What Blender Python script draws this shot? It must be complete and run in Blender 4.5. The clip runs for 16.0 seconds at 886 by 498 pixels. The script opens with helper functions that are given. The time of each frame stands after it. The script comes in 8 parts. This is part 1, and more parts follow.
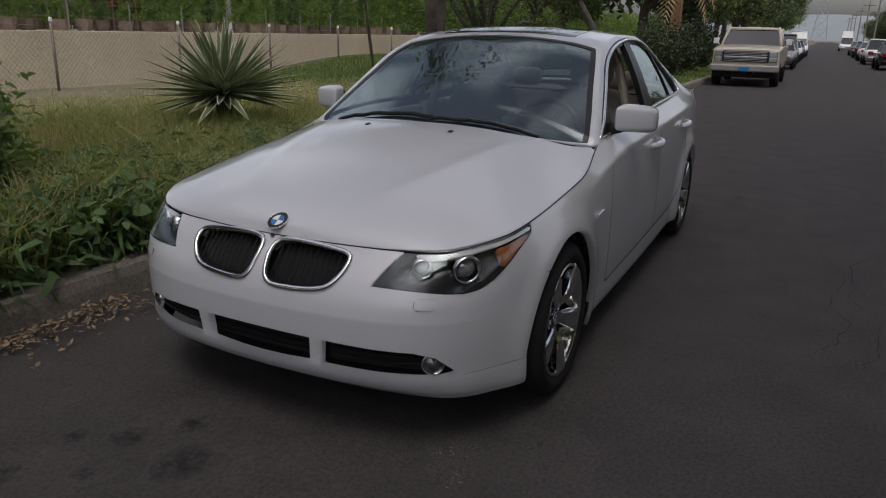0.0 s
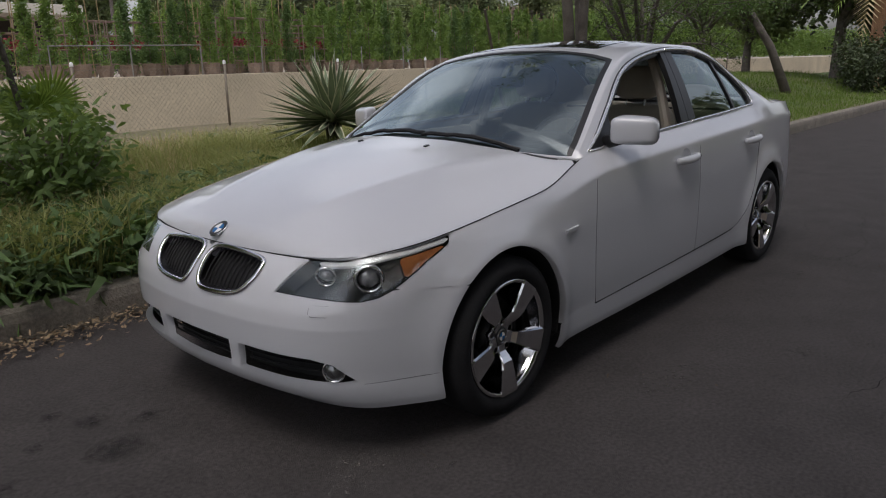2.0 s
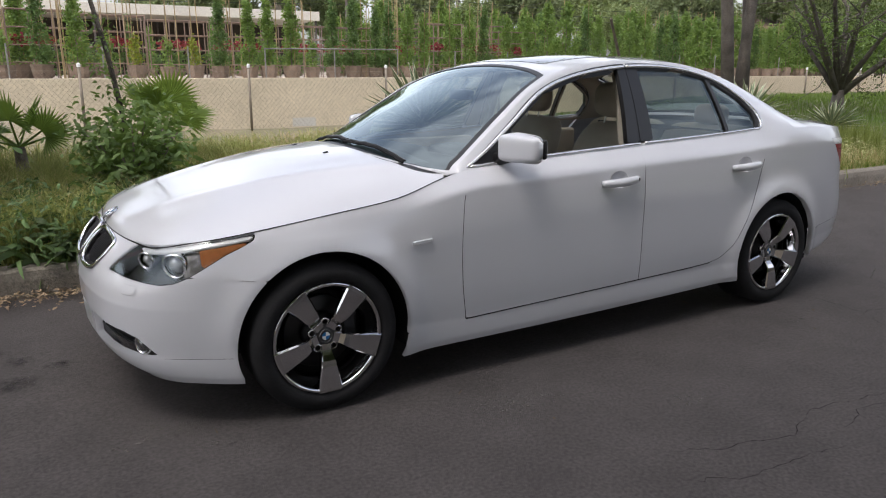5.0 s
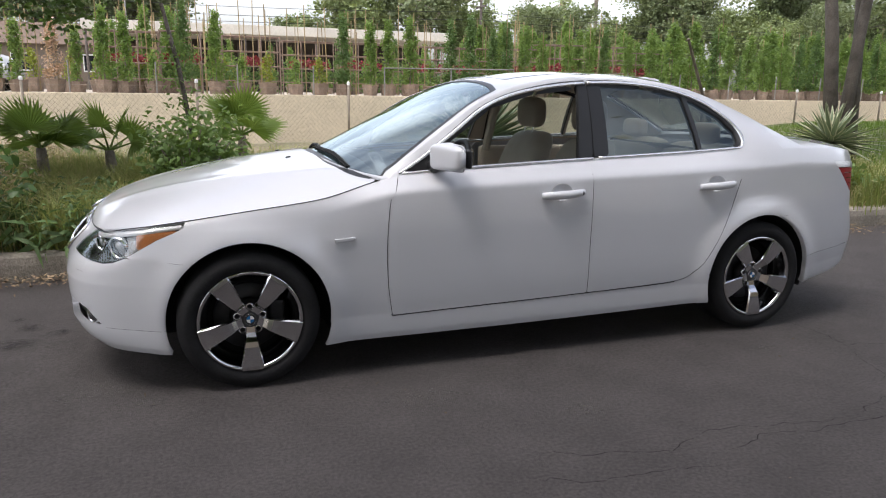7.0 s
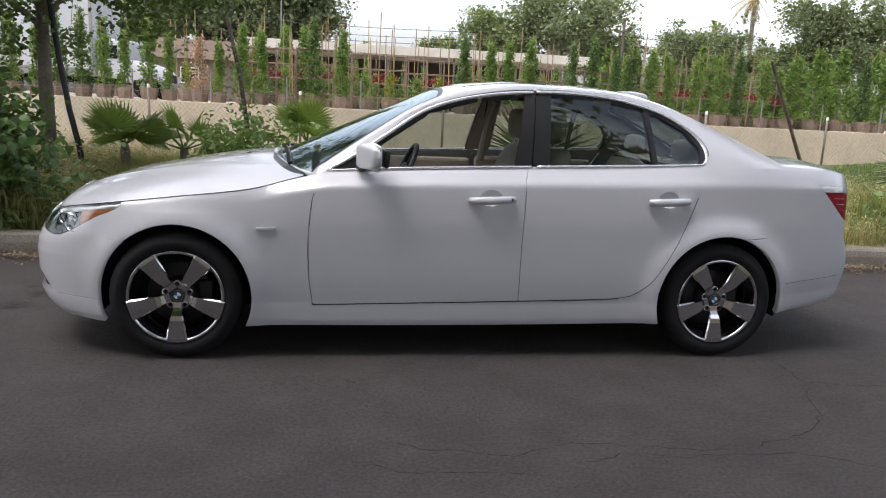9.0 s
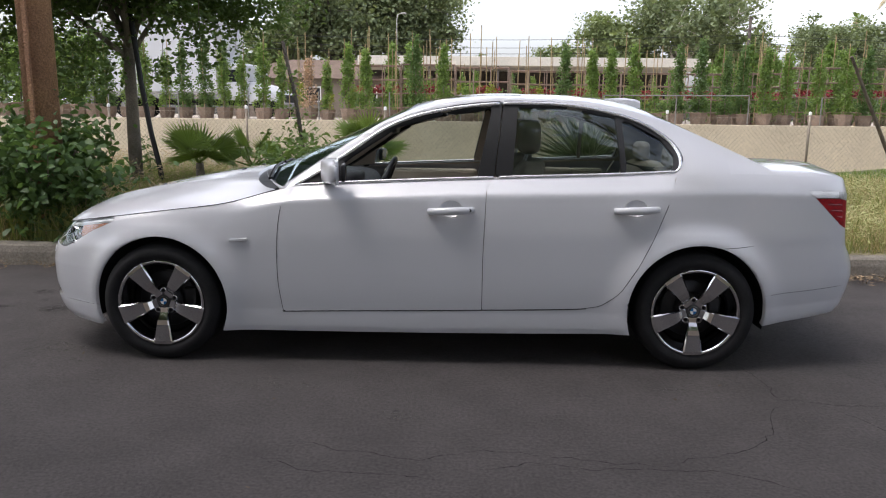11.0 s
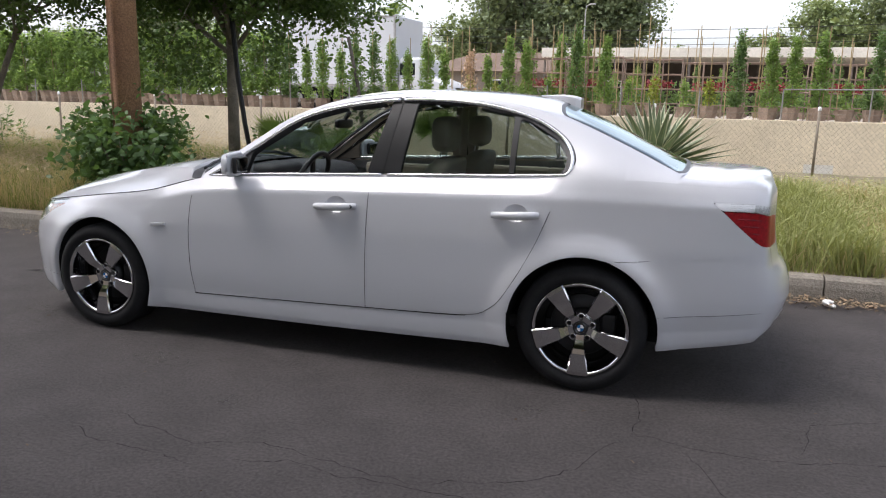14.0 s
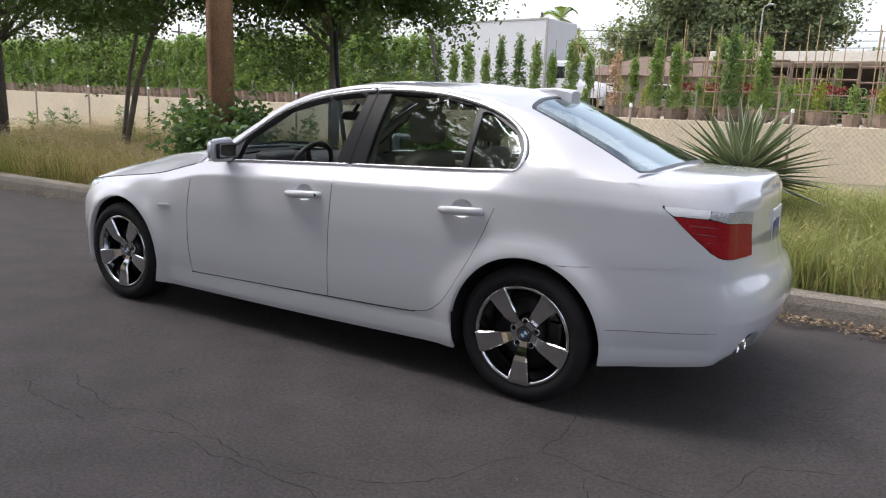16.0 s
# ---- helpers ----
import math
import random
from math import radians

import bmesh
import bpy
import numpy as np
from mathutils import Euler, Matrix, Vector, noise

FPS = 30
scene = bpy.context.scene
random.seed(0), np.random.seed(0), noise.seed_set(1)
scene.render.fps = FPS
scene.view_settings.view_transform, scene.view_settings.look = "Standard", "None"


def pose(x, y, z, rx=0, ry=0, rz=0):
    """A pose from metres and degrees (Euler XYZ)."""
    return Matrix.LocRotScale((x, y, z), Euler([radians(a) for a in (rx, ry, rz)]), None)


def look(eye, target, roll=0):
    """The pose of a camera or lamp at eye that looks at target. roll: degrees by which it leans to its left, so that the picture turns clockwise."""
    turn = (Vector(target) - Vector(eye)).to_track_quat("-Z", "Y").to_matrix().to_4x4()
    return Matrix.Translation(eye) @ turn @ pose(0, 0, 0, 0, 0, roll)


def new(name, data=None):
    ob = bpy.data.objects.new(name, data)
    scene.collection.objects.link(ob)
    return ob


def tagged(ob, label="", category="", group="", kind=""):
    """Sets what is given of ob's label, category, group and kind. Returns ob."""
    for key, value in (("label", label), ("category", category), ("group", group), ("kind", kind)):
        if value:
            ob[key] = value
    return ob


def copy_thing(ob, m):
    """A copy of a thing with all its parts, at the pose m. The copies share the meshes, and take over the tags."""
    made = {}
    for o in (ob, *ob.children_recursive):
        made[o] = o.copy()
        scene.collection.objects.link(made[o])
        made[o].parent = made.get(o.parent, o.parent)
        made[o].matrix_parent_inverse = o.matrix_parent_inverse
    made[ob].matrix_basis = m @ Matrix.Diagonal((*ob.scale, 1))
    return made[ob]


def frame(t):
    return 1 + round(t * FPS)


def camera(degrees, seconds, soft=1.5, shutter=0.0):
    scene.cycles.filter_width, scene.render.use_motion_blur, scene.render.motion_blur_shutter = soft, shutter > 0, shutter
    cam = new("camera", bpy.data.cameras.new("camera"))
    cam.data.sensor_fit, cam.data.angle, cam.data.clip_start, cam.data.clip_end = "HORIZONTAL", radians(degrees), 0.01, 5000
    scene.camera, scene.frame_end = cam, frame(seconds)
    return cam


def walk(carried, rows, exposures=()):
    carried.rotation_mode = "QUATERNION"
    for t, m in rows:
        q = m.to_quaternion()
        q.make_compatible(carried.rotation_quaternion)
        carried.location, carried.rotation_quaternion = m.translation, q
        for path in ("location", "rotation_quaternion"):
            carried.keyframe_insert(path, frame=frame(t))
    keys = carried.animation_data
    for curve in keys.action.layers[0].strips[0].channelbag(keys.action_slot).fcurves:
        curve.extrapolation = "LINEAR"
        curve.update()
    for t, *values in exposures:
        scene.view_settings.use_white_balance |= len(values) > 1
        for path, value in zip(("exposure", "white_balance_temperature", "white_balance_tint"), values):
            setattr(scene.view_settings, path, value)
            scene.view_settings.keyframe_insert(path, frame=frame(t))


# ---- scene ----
cam = camera(63.0, 16.0, soft=1.1)
PATH = [
    (0, (-4.134, -1.678, 1.438), (-2.42, -0.825, 0.861), 1.4),
    (0.5, (-4.02, -1.916, 1.429), (-2.331, -0.982, 0.906), 0.3),
    (1, (-3.858, -2.121, 1.424), (-2.235, -1.096, 0.865), 0.3),
    (1.5, (-3.74, -2.305, 1.396), (-2.232, -1.105, 0.863), 0.6),
    (2, (-3.585, -2.478, 1.365), (-2.141, -1.186, 0.867), -1.3),
    (2.5, (-3.384, -2.627, 1.373), (-2.01, -1.261, 0.881), -0.3),
    (3, (-3.217, -2.78, 1.366), (-1.918, -1.334, 0.895), -0.3),
    (3.5, (-3.064, -2.992, 1.375), (-1.856, -1.474, 0.887), 0.4),
    (4, (-2.867, -3.162, 1.369), (-1.715, -1.6, 0.887), 0.3),
    (4.5, (-2.656, -3.348, 1.388), (-1.577, -1.734, 0.908), 0.4),
    (7, (-1.7, -4.151, 1.357), (-1.033, -2.315, 0.93), 0.8),
    (7.5, (-1.429, -4.238, 1.393), (-0.833, -2.372, 0.987), 2.9),
    (8, (-1.252, -4.322, 1.349), (-0.767, -2.416, 0.985), 1.5),
    (8.5, (-0.936, -4.48, 1.336), (-0.546, -2.555, 0.958), 0.8),
    (9, (-0.67, -4.53, 1.296), (-0.372, -2.589, 0.917), 2.7),
    (9.5, (-0.457, -4.573, 1.358), (-0.267, -2.617, 0.986), 2.2),
    (12, (0.632, -4.702, 1.319), (0.445, -2.743, 0.958), 1.3),
    (12.5, (0.872, -4.658, 1.315), (0.595, -2.716, 0.923), 1.6),
    (13, (1.167, -4.602, 1.324), (0.769, -2.682, 0.932), 1.2),
    (13.5, (1.501, -4.512, 1.334), (1.01, -2.614, 0.938), 0.9),
    (14, (1.812, -4.359, 1.386), (1.227, -2.486, 0.996), 1.3),
    (14.5, (2.063, -4.291, 1.364), (1.349, -2.467, 0.964), 2.0),
    (15, (2.314, -4.175, 1.346), (1.513, -2.382, 0.966), 1.3),
    (15.5, (2.561, -3.97, 1.314), (1.672, -2.216, 0.95), 2.3),
    (16, (2.738, -3.843, 1.349), (1.744, -2.152, 0.957), 2.3),
]

EXPOSURES = [(0.0, 0.29, 6490, 14), (1.5, 0.49, 6470, 14), (2.5, 0.66, 6490, 14), (4.5, 1.38, 6500, 13), (7.0, 1.76, 6470, 13),
             (9.5, 1.58, 6430, 14), (12.5, 1.62, 6380, 14), (14.0, 1.75, 6380, 14), (16.0, 1.72, 6380, 14)]
walk(cam, [(t, look(eye, target, roll)) for t, eye, target, roll in PATH], EXPOSURES)

# ---- world and sun: bright hazy overcast ----
SUN_EL, SUN_AZ = radians(66), radians(245)
world = bpy.data.worlds.new("sky")
scene.world = world
world.use_nodes = True
wn, wl = world.node_tree.nodes, world.node_tree.links
wbg = wn["Background"]
sky = wn.new("ShaderNodeTexSky")
sky.sky_type = "NISHITA"
sky.sun_disc = False
sky.sun_elevation, sky.sun_rotation = SUN_EL, SUN_AZ
sky.dust_density, sky.air_density = 4.0, 1.0
soft_sky = wn.new("ShaderNodeHueSaturation")
soft_sky.inputs["Saturation"].default_value = 0.30
wl.new(sky.outputs["Color"], soft_sky.inputs["Color"])
wco = wn.new("ShaderNodeTexCoord")
cloud = wn.new("ShaderNodeTexNoise")
cloud.inputs["Scale"].default_value = 3.4
cloud.inputs["Detail"].default_value = 6
wl.new(wco.outputs["Generated"], cloud.inputs["Vector"])
cramp = wn.new("ShaderNodeMapRange")
cramp.inputs["From Min"].default_value, cramp.inputs["From Max"].default_value = 0.42, 0.60
wl.new(cloud.outputs["Fac"], cramp.inputs["Value"])
blue_gap = wn.new("ShaderNodeHueSaturation")      # hazy blue between the clouds
blue_gap.inputs["Saturation"].default_value, blue_gap.inputs["Value"].default_value = 0.75, 0.55
wl.new(sky.outputs["Color"], blue_gap.inputs["Color"])
soft_sky.inputs["Value"].default_value = 1.36
cmix = wn.new("ShaderNodeMix")
cmix.data_type = "RGBA"
wxyz, haze, veil = wn.new("ShaderNodeSeparateXYZ"), wn.new("ShaderNodeMapRange"), wn.new("ShaderNodeMath")
wl.new(wco.outputs["Generated"], wxyz.inputs["Vector"])       # haze closes the gaps towards the horizon
haze.inputs["From Min"].default_value, haze.inputs["From Max"].default_value = 0.55, 0.12
haze.inputs["To Max"].default_value = 0.78
wl.new(wxyz.outputs["Z"], haze.inputs["Value"])
veil.operation = "MAXIMUM"
wl.new(cramp.outputs["Result"], veil.inputs[0])
wl.new(haze.outputs["Result"], veil.inputs[1])
wl.new(veil.outputs["Value"], cmix.inputs["Factor"])
wl.new(blue_gap.outputs["Color"], cmix.inputs["A"])
wl.new(soft_sky.outputs["Color"], cmix.inputs["B"])
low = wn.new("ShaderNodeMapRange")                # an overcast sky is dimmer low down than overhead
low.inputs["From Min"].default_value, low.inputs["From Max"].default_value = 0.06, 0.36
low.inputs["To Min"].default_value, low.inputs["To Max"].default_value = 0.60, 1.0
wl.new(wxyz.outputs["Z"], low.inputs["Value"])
overhead_dim = wn.new("ShaderNodeMapRange")              # dims the sky overhead, to even out light on tops and sides
overhead_dim.inputs["From Min"].default_value, overhead_dim.inputs["From Max"].default_value = 0.40, 0.95
overhead_dim.inputs["To Min"].default_value, overhead_dim.inputs["To Max"].default_value = 1.0, 0.64
wl.new(wxyz.outputs["Z"], overhead_dim.inputs["Value"])
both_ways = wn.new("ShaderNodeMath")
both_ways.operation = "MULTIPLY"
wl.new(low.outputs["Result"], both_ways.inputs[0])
wl.new(overhead_dim.outputs["Result"], both_ways.inputs[1])
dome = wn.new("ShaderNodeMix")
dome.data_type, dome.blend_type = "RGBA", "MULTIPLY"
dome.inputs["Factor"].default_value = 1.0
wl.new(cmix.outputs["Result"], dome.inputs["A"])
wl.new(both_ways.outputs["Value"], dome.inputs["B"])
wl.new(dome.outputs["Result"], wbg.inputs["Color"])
wbg.inputs["Strength"].default_value = 0.15

sun = new("sun", bpy.data.lights.new("sun", "SUN"))
sun.data.energy, sun.data.angle, sun.data.color = 0.30, radians(24), (1.0, 0.97, 0.93)
sun.matrix_world = look((-20 * math.cos(SUN_EL) * 0.90, -20 * math.cos(SUN_EL) * 0.43, 20 * math.sin(SUN_EL)), (0, 0, 0))


# ---- materials ----
def mat(name, col, rough=0.6, metal=0.0, var=0.0, scale=8.0, fine=0.0, bump=0.0, bscale=60.0, coat=0.0, col2=None, spec=0.5, rand=0.0, trans=0.0, ior=1.45, emit=0.0):
    """Principled material with broad and fine variation, relief and per-object variation."""
    m = bpy.data.materials.new(name)
    m.use_nodes = True
    n, l = m.node_tree.nodes, m.node_tree.links
    b = n["Principled BSDF"]
    b.inputs["Base Color"].default_value = (*col, 1)
    b.inputs["Roughness"].default_value, b.inputs["Metallic"].default_value = rough, metal
    b.inputs["Coat Weight"].default_value, b.inputs["Coat Roughness"].default_value = coat, 0.03
    b.inputs["Specular IOR Level"].default_value = spec
    b.inputs["Transmission Weight"].default_value, b.inputs["IOR"].default_value = trans, ior
    if emit:
        b.inputs["Emission Color"].default_value, b.inputs["Emission Strength"].default_value = (*col, 1), emit
    co = n.new("ShaderNodeTexCoord")
    last = None
    if var or col2 or fine:
        a = n.new("ShaderNodeTexNoise")
        a.inputs["Scale"].default_value, a.inputs["Detail"].default_value = scale, 5
        l.new(co.outputs["Object"], a.inputs["Vector"])
        r = n.new("ShaderNodeMapRange")
        r.inputs["From Min"].default_value, r.inputs["From Max"].default_value = 0.3, 0.7
        l.new(a.outputs["Fac"], r.inputs["Value"])
        mx = n.new("ShaderNodeMix")
        mx.data_type = "RGBA"
        c2 = col2 or tuple(c * (1 - var) for c in col)
        mx.inputs["A"].default_value, mx.inputs["B"].default_value = (*col, 1), (*c2, 1)
        l.new(r.outputs["Result"], mx.inputs["Factor"])
        last = mx.outputs["Result"]
        if fine:
            f = n.new("ShaderNodeTexNoise")
            f.inputs["Scale"].default_value, f.inputs["Detail"].default_value = scale * 22, 4
            l.new(co.outputs["Object"], f.inputs["Vector"])
            fr = n.new("ShaderNodeMapRange")
            fr.inputs["From Min"].default_value, fr.inputs["From Max"].default_value = 0.3, 0.7
            fr.inputs["To Min"].default_value, fr.inputs["To Max"].default_value = 1 - fine, 1 + fine
            l.new(f.outputs["Fac"], fr.inputs["Value"])
            m2 = n.new("ShaderNodeMix")
            m2.data_type, m2.blend_type = "RGBA", "MULTIPLY"
            m2.inputs["Factor"].default_value = 1
            l.new(last, m2.inputs["A"])
            l.new(fr.outputs["Result"], m2.inputs["B"])
            last = m2.outputs["Result"]
    if rand:
        oi = n.new("ShaderNodeObjectInfo")
        gi = n.new("ShaderNodeNewGeometry")
        ad = n.new("ShaderNodeMath")
        l.new(oi.outputs["Random"], ad.inputs[0])
        l.new(gi.outputs["Random Per Island"], ad.inputs[1])
        fr2 = n.new("ShaderNodeMath")
        fr2.operation = "FRACT"
        l.new(ad.outputs["Value"], fr2.inputs[0])
        rr = n.new("ShaderNodeMapRange")
        rr.inputs["To Min"].default_value, rr.inputs["To Max"].default_value = 1 - rand, 1 + rand
        l.new(fr2.outputs["Value"], rr.inputs["Value"])
        m3 = n.new("ShaderNodeMix")
        m3.data_type, m3.blend_type = "RGBA", "MULTIPLY"
        m3.inputs["Factor"].default_value = 1
        m3.inputs["A"].default_value = (*col, 1)
        if last:
            l.new(last, m3.inputs["A"])
        l.new(rr.outputs["Result"], m3.inputs["B"])
        last = m3.outputs["Result"]
    if last:
        l.new(last, b.inputs["Base Color"])
    if bump:
        g = n.new("ShaderNodeTexNoise")
        g.inputs["Scale"].default_value, g.inputs["Detail"].default_value = bscale, 6
        l.new(co.outputs["Object"], g.inputs["Vector"])
        bp = n.new("ShaderNodeBump")
        bp.inputs["Strength"].default_value, bp.inputs["Distance"].default_value = bump, 0.02
        l.new(g.outputs["Fac"], bp.inputs["Height"])
        l.new(bp.outputs["Normal"], b.inputs["Normal"])
    return m


def leaf_mat(name, col, rand=0.35, rough=0.5, through_light=0.35):
    m = mat(name, col, rough=rough, rand=rand, var=0.3, scale=3.0, spec=0.35)
    n, l = m.node_tree.nodes, m.node_tree.links
    b, o = n["Principled BSDF"], n["Material Output"]
    t = n.new("ShaderNodeBsdfTranslucent")
    t.inputs["Color"].default_value = (col[0] * 1.3, col[1] * 1.25, col[2] * 0.7, 1)
    s = n.new("ShaderNodeMixShader")
    s.inputs["Fac"].default_value = through_light
    l.new(b.outputs["BSDF"], s.inputs[1])
    l.new(t.outputs["BSDF"], s.inputs[2])
    l.new(s.outputs["Shader"], o.inputs["Surface"])
    return m


def worn_mat(name, col, rough, scale, lo, hi, round_off=True):
    """A thin patchy film: noise and a soft rim let the surface under it show."""
    m = mat(name, col, rough, var=0.3, scale=9, fine=0.3)
    n, l = m.node_tree.nodes, m.node_tree.links
    co = n.new("ShaderNodeTexCoord")
    a = n.new("ShaderNodeTexNoise")
    a.inputs["Scale"].default_value, a.inputs["Detail"].default_value, a.inputs["Roughness"].default_value = scale, 7, 0.7
    l.new(co.outputs["Object"], a.inputs["Vector"])
    r = n.new("ShaderNodeMapRange")
    r.inputs["From Min"].default_value, r.inputs["From Max"].default_value = lo, hi
    l.new(a.outputs["Fac"], r.inputs["Value"])
    fac = r.outputs["Result"]
    if round_off:
        d = n.new("ShaderNodeVectorMath")
        d.operation = "DISTANCE"
        d.inputs[1].default_value = (0.5, 0.5, 0.5)
        l.new(co.outputs["Generated"], d.inputs[0])
        e = n.new("ShaderNodeMapRange")
        e.inputs["From Min"].default_value, e.inputs["From Max"].default_value = 0.48, 0.12
        l.new(d.outputs["Value"], e.inputs["Value"])
        k = n.new("ShaderNodeMath")
        k.operation = "MULTIPLY"
        l.new(fac, k.inputs[0])
        l.new(e.outputs["Result"], k.inputs[1])
        fac = k.outputs["Value"]
    l.new(fac, n["Principled BSDF"].inputs["Alpha"])
    return m


M_ASPHALT = mat("asphalt", (0.068, 0.061, 0.059), 0.85, var=0.24, scale=3.2, fine=0.28, bump=0.5, bscale=320, spec=0.3)
M_KERB = mat("kerb_concrete", (0.23, 0.205, 0.17), 0.9, var=0.35, scale=2.5, fine=0.25, bump=0.4, bscale=90)
M_SOIL = mat("verge_soil", (0.22, 0.18, 0.11), 0.95, col2=(0.14, 0.14, 0.065), scale=0.9, fine=0.4, bump=0.8, bscale=30)
M_WALL = mat("channel_concrete", (0.66, 0.57, 0.42), 0.9, var=0.2, scale=0.6, fine=0.12, bump=0.25, bscale=40)
M_NURSERY = mat("nursery_dirt", (0.46, 0.40, 0.33), 0.95, var=0.3, scale=0.5, fine=0.3, bump=0.4, bscale=20)
M_GALV = mat("galvanised_steel", (0.36, 0.35, 0.33), 0.55, 0.7, var=0.2, scale=6)
M_WHITEPAINT = mat("white_paint", (0.78, 0.78, 0.77), 0.4, var=0.06, scale=3)
M_PAINT = mat("pearl_white_car_paint", (0.53, 0.537, 0.56), 0.3, coat=1.0, var=0.03, scale=1.2, spec=0.5)
M_BLACK = mat("black_trim", (0.012, 0.012, 0.013), 0.38, var=0.2, scale=10)
M_SLAT = mat("dull_black_slat", (0.007, 0.007, 0.008), 0.55, var=0.2, scale=10, spec=0.3)
M_RUBBER = mat("tyre_rubber", (0.020, 0.020, 0.021), 0.85, var=0.3, scale=8, fine=0.2, spec=0.2)
M_CHROME = mat("chrome", (0.82, 0.82, 0.83), 0.06, 1.0, var=0.04, scale=5)
# mirror colour darkened, to stand in for a dark reflection in the glass
M_MIRROR = mat("dark_reflection_mirror", (0.22, 0.22, 0.23), 0.04, 1.0, var=0.03, scale=4)
M_DARKMETAL = mat("dark_metal", (0.05, 0.05, 0.052), 0.45, 0.8, var=0.3, scale=9)
M_UNDER = mat("underbody_black", (0.016, 0.016, 0.017), 0.9, var=0.3, scale=4)


# ---- mesh helpers ----
def mesh_of(name, verts, faces, material, smooth=False):
    me = bpy.data.meshes.new(name)
    me.from_pydata([tuple(map(float, v)) for v in verts], [], [tuple(map(int, f)) for f in faces])
    me.materials.append(material)
    if smooth:
        me.polygons.foreach_set("use_smooth", [True] * len(me.polygons))
    me.update()
    return me


def part(name, bm, material, parent=None, label="", smooth=False):
    """Links a bmesh, a mesh or (verts, faces) as one object under parent."""
    if isinstance(bm, bmesh.types.BMesh):
        me = bpy.data.meshes.new(name)
        bm.to_mesh(me)
        bm.free()
        me.materials.append(material)
        if smooth:
            me.polygons.foreach_set("use_smooth", [True] * len(me.polygons))
    elif isinstance(bm, tuple):
        me = mesh_of(name, bm[0], bm[1], material, smooth)
    else:
        me = bm
    ob = new(name, me)
    if parent is not None:
        ob.parent = parent
    return tagged(ob, label)


def thing(name, label, category, m=None, group="", kind=""):
    ob = new(name)
    if m is not None:
        ob.matrix_world = m
    return tagged(ob, label, category, group, kind)


def box(bm, lo, hi, bevel=0.0, m=None, segs=2):
    r = bmesh.ops.create_cube(bm, size=1.0)
    c = [(a + b) / 2 for a, b in zip(lo, hi)]
    s = [abs(b - a) for a, b in zip(lo, hi)]
    mm = Matrix.Translation(c) @ Matrix.Diagonal((*s, 1))
    bmesh.ops.transform(bm, matrix=(m @ mm) if m is not None else mm, verts=r["verts"])
    if bevel:
        es = list({e for v in r["verts"] for e in v.link_edges})
        bmesh.ops.bevel(bm, geom=es, offset=bevel, segments=segs, affect="EDGES", profile=0.5)
    return bm


def box_bm(lo, hi, bevel=0.0, m=None, segs=2):
    return box(bmesh.new(), lo, hi, bevel, m, segs)


def tube_geo(pts, radii, n=8, caps=True):
    """Verts and faces of a tube through pts."""
    pts = [Vector(p) for p in pts]
    if not hasattr(radii, "__len__"):
        radii = [radii] * len(pts)
    vs, fs = [], []
    up = None
    for i, p in enumerate(pts):
        d = (pts[min(i + 1, len(pts) - 1)] - pts[max(i - 1, 0)]).normalized()
        if up is None:
            up = d.orthogonal().normalized()
        a = (up - d * up.dot(d)).normalized()
        up = a
        b = d.cross(a)
        for k in range(n):
            t = 2 * math.pi * k / n
            vs.append(p + (a * math.cos(t) + b * math.sin(t)) * radii[i])
    for i in range(len(pts) - 1):
        for k in range(n):
            k2 = (k + 1) % n
            fs.append((i * n + k, i * n + k2, (i + 1) * n + k2, (i + 1) * n + k))
    if caps:
        fs.append(tuple(range(n - 1, -1, -1)))
        fs.append(tuple((len(pts) - 1) * n + k for k in range(n)))
    return vs, fs


def merge_geo(parts):
    vs, fs = [], []
    for v, f in parts:
        o = len(vs)
        vs.extend(v)
        fs.extend(tuple(i + o for i in q) for q in f)
    return vs, fs


def lathe_geo(profile, n=48, axis="y"):
    """Turns (radius, along) pairs about an axis."""
    vs, fs = [], []
    for k in range(n):
        t = 2 * math.pi * k / n
        for r, a in profile:
            if axis == "y":
                vs.append((r * math.cos(t), a, r * math.sin(t)))
            elif axis == "x":
                vs.append((a, r * math.cos(t), r * math.sin(t)))
            else:
                vs.append((r * math.cos(t), r * math.sin(t), a))
    m = len(profile)
    for k in range(n):
        k2 = (k + 1) % n
        for i in range(m - 1):
            fs.append((k * m + i, k * m + i + 1, k2 * m + i + 1, k2 * m + i))
    return vs, fs


# ---- smooth curves ----
def pch(xs, ys):
    """Monotone cubic through the knots."""
    xs, ys = np.array(xs, float), np.array(ys, float)
    h, d = np.diff(xs), np.diff(ys) / np.diff(xs)
    m = np.zeros_like(ys)
    m[0], m[-1] = d[0], d[-1]
    for i in range(1, len(xs) - 1):
        if d[i - 1] * d[i] > 0:
            w1, w2 = 2 * h[i] + h[i - 1], h[i] + 2 * h[i - 1]
            m[i] = (w1 + w2) / (w1 / d[i - 1] + w2 / d[i])

    def f(x):
        x = np.clip(np.asarray(x, float), xs[0], xs[-1])
        i = np.clip(np.searchsorted(xs, x) - 1, 0, len(xs) - 2)
        t = (x - xs[i]) / h[i]
        return ((2 * t**3 - 3 * t**2 + 1) * ys[i] + (t**3 - 2 * t**2 + t) * h[i] * m[i]
                + (3 * t**2 - 2 * t**3) * ys[i + 1] + (t**3 - t**2) * h[i] * m[i + 1])
    return f


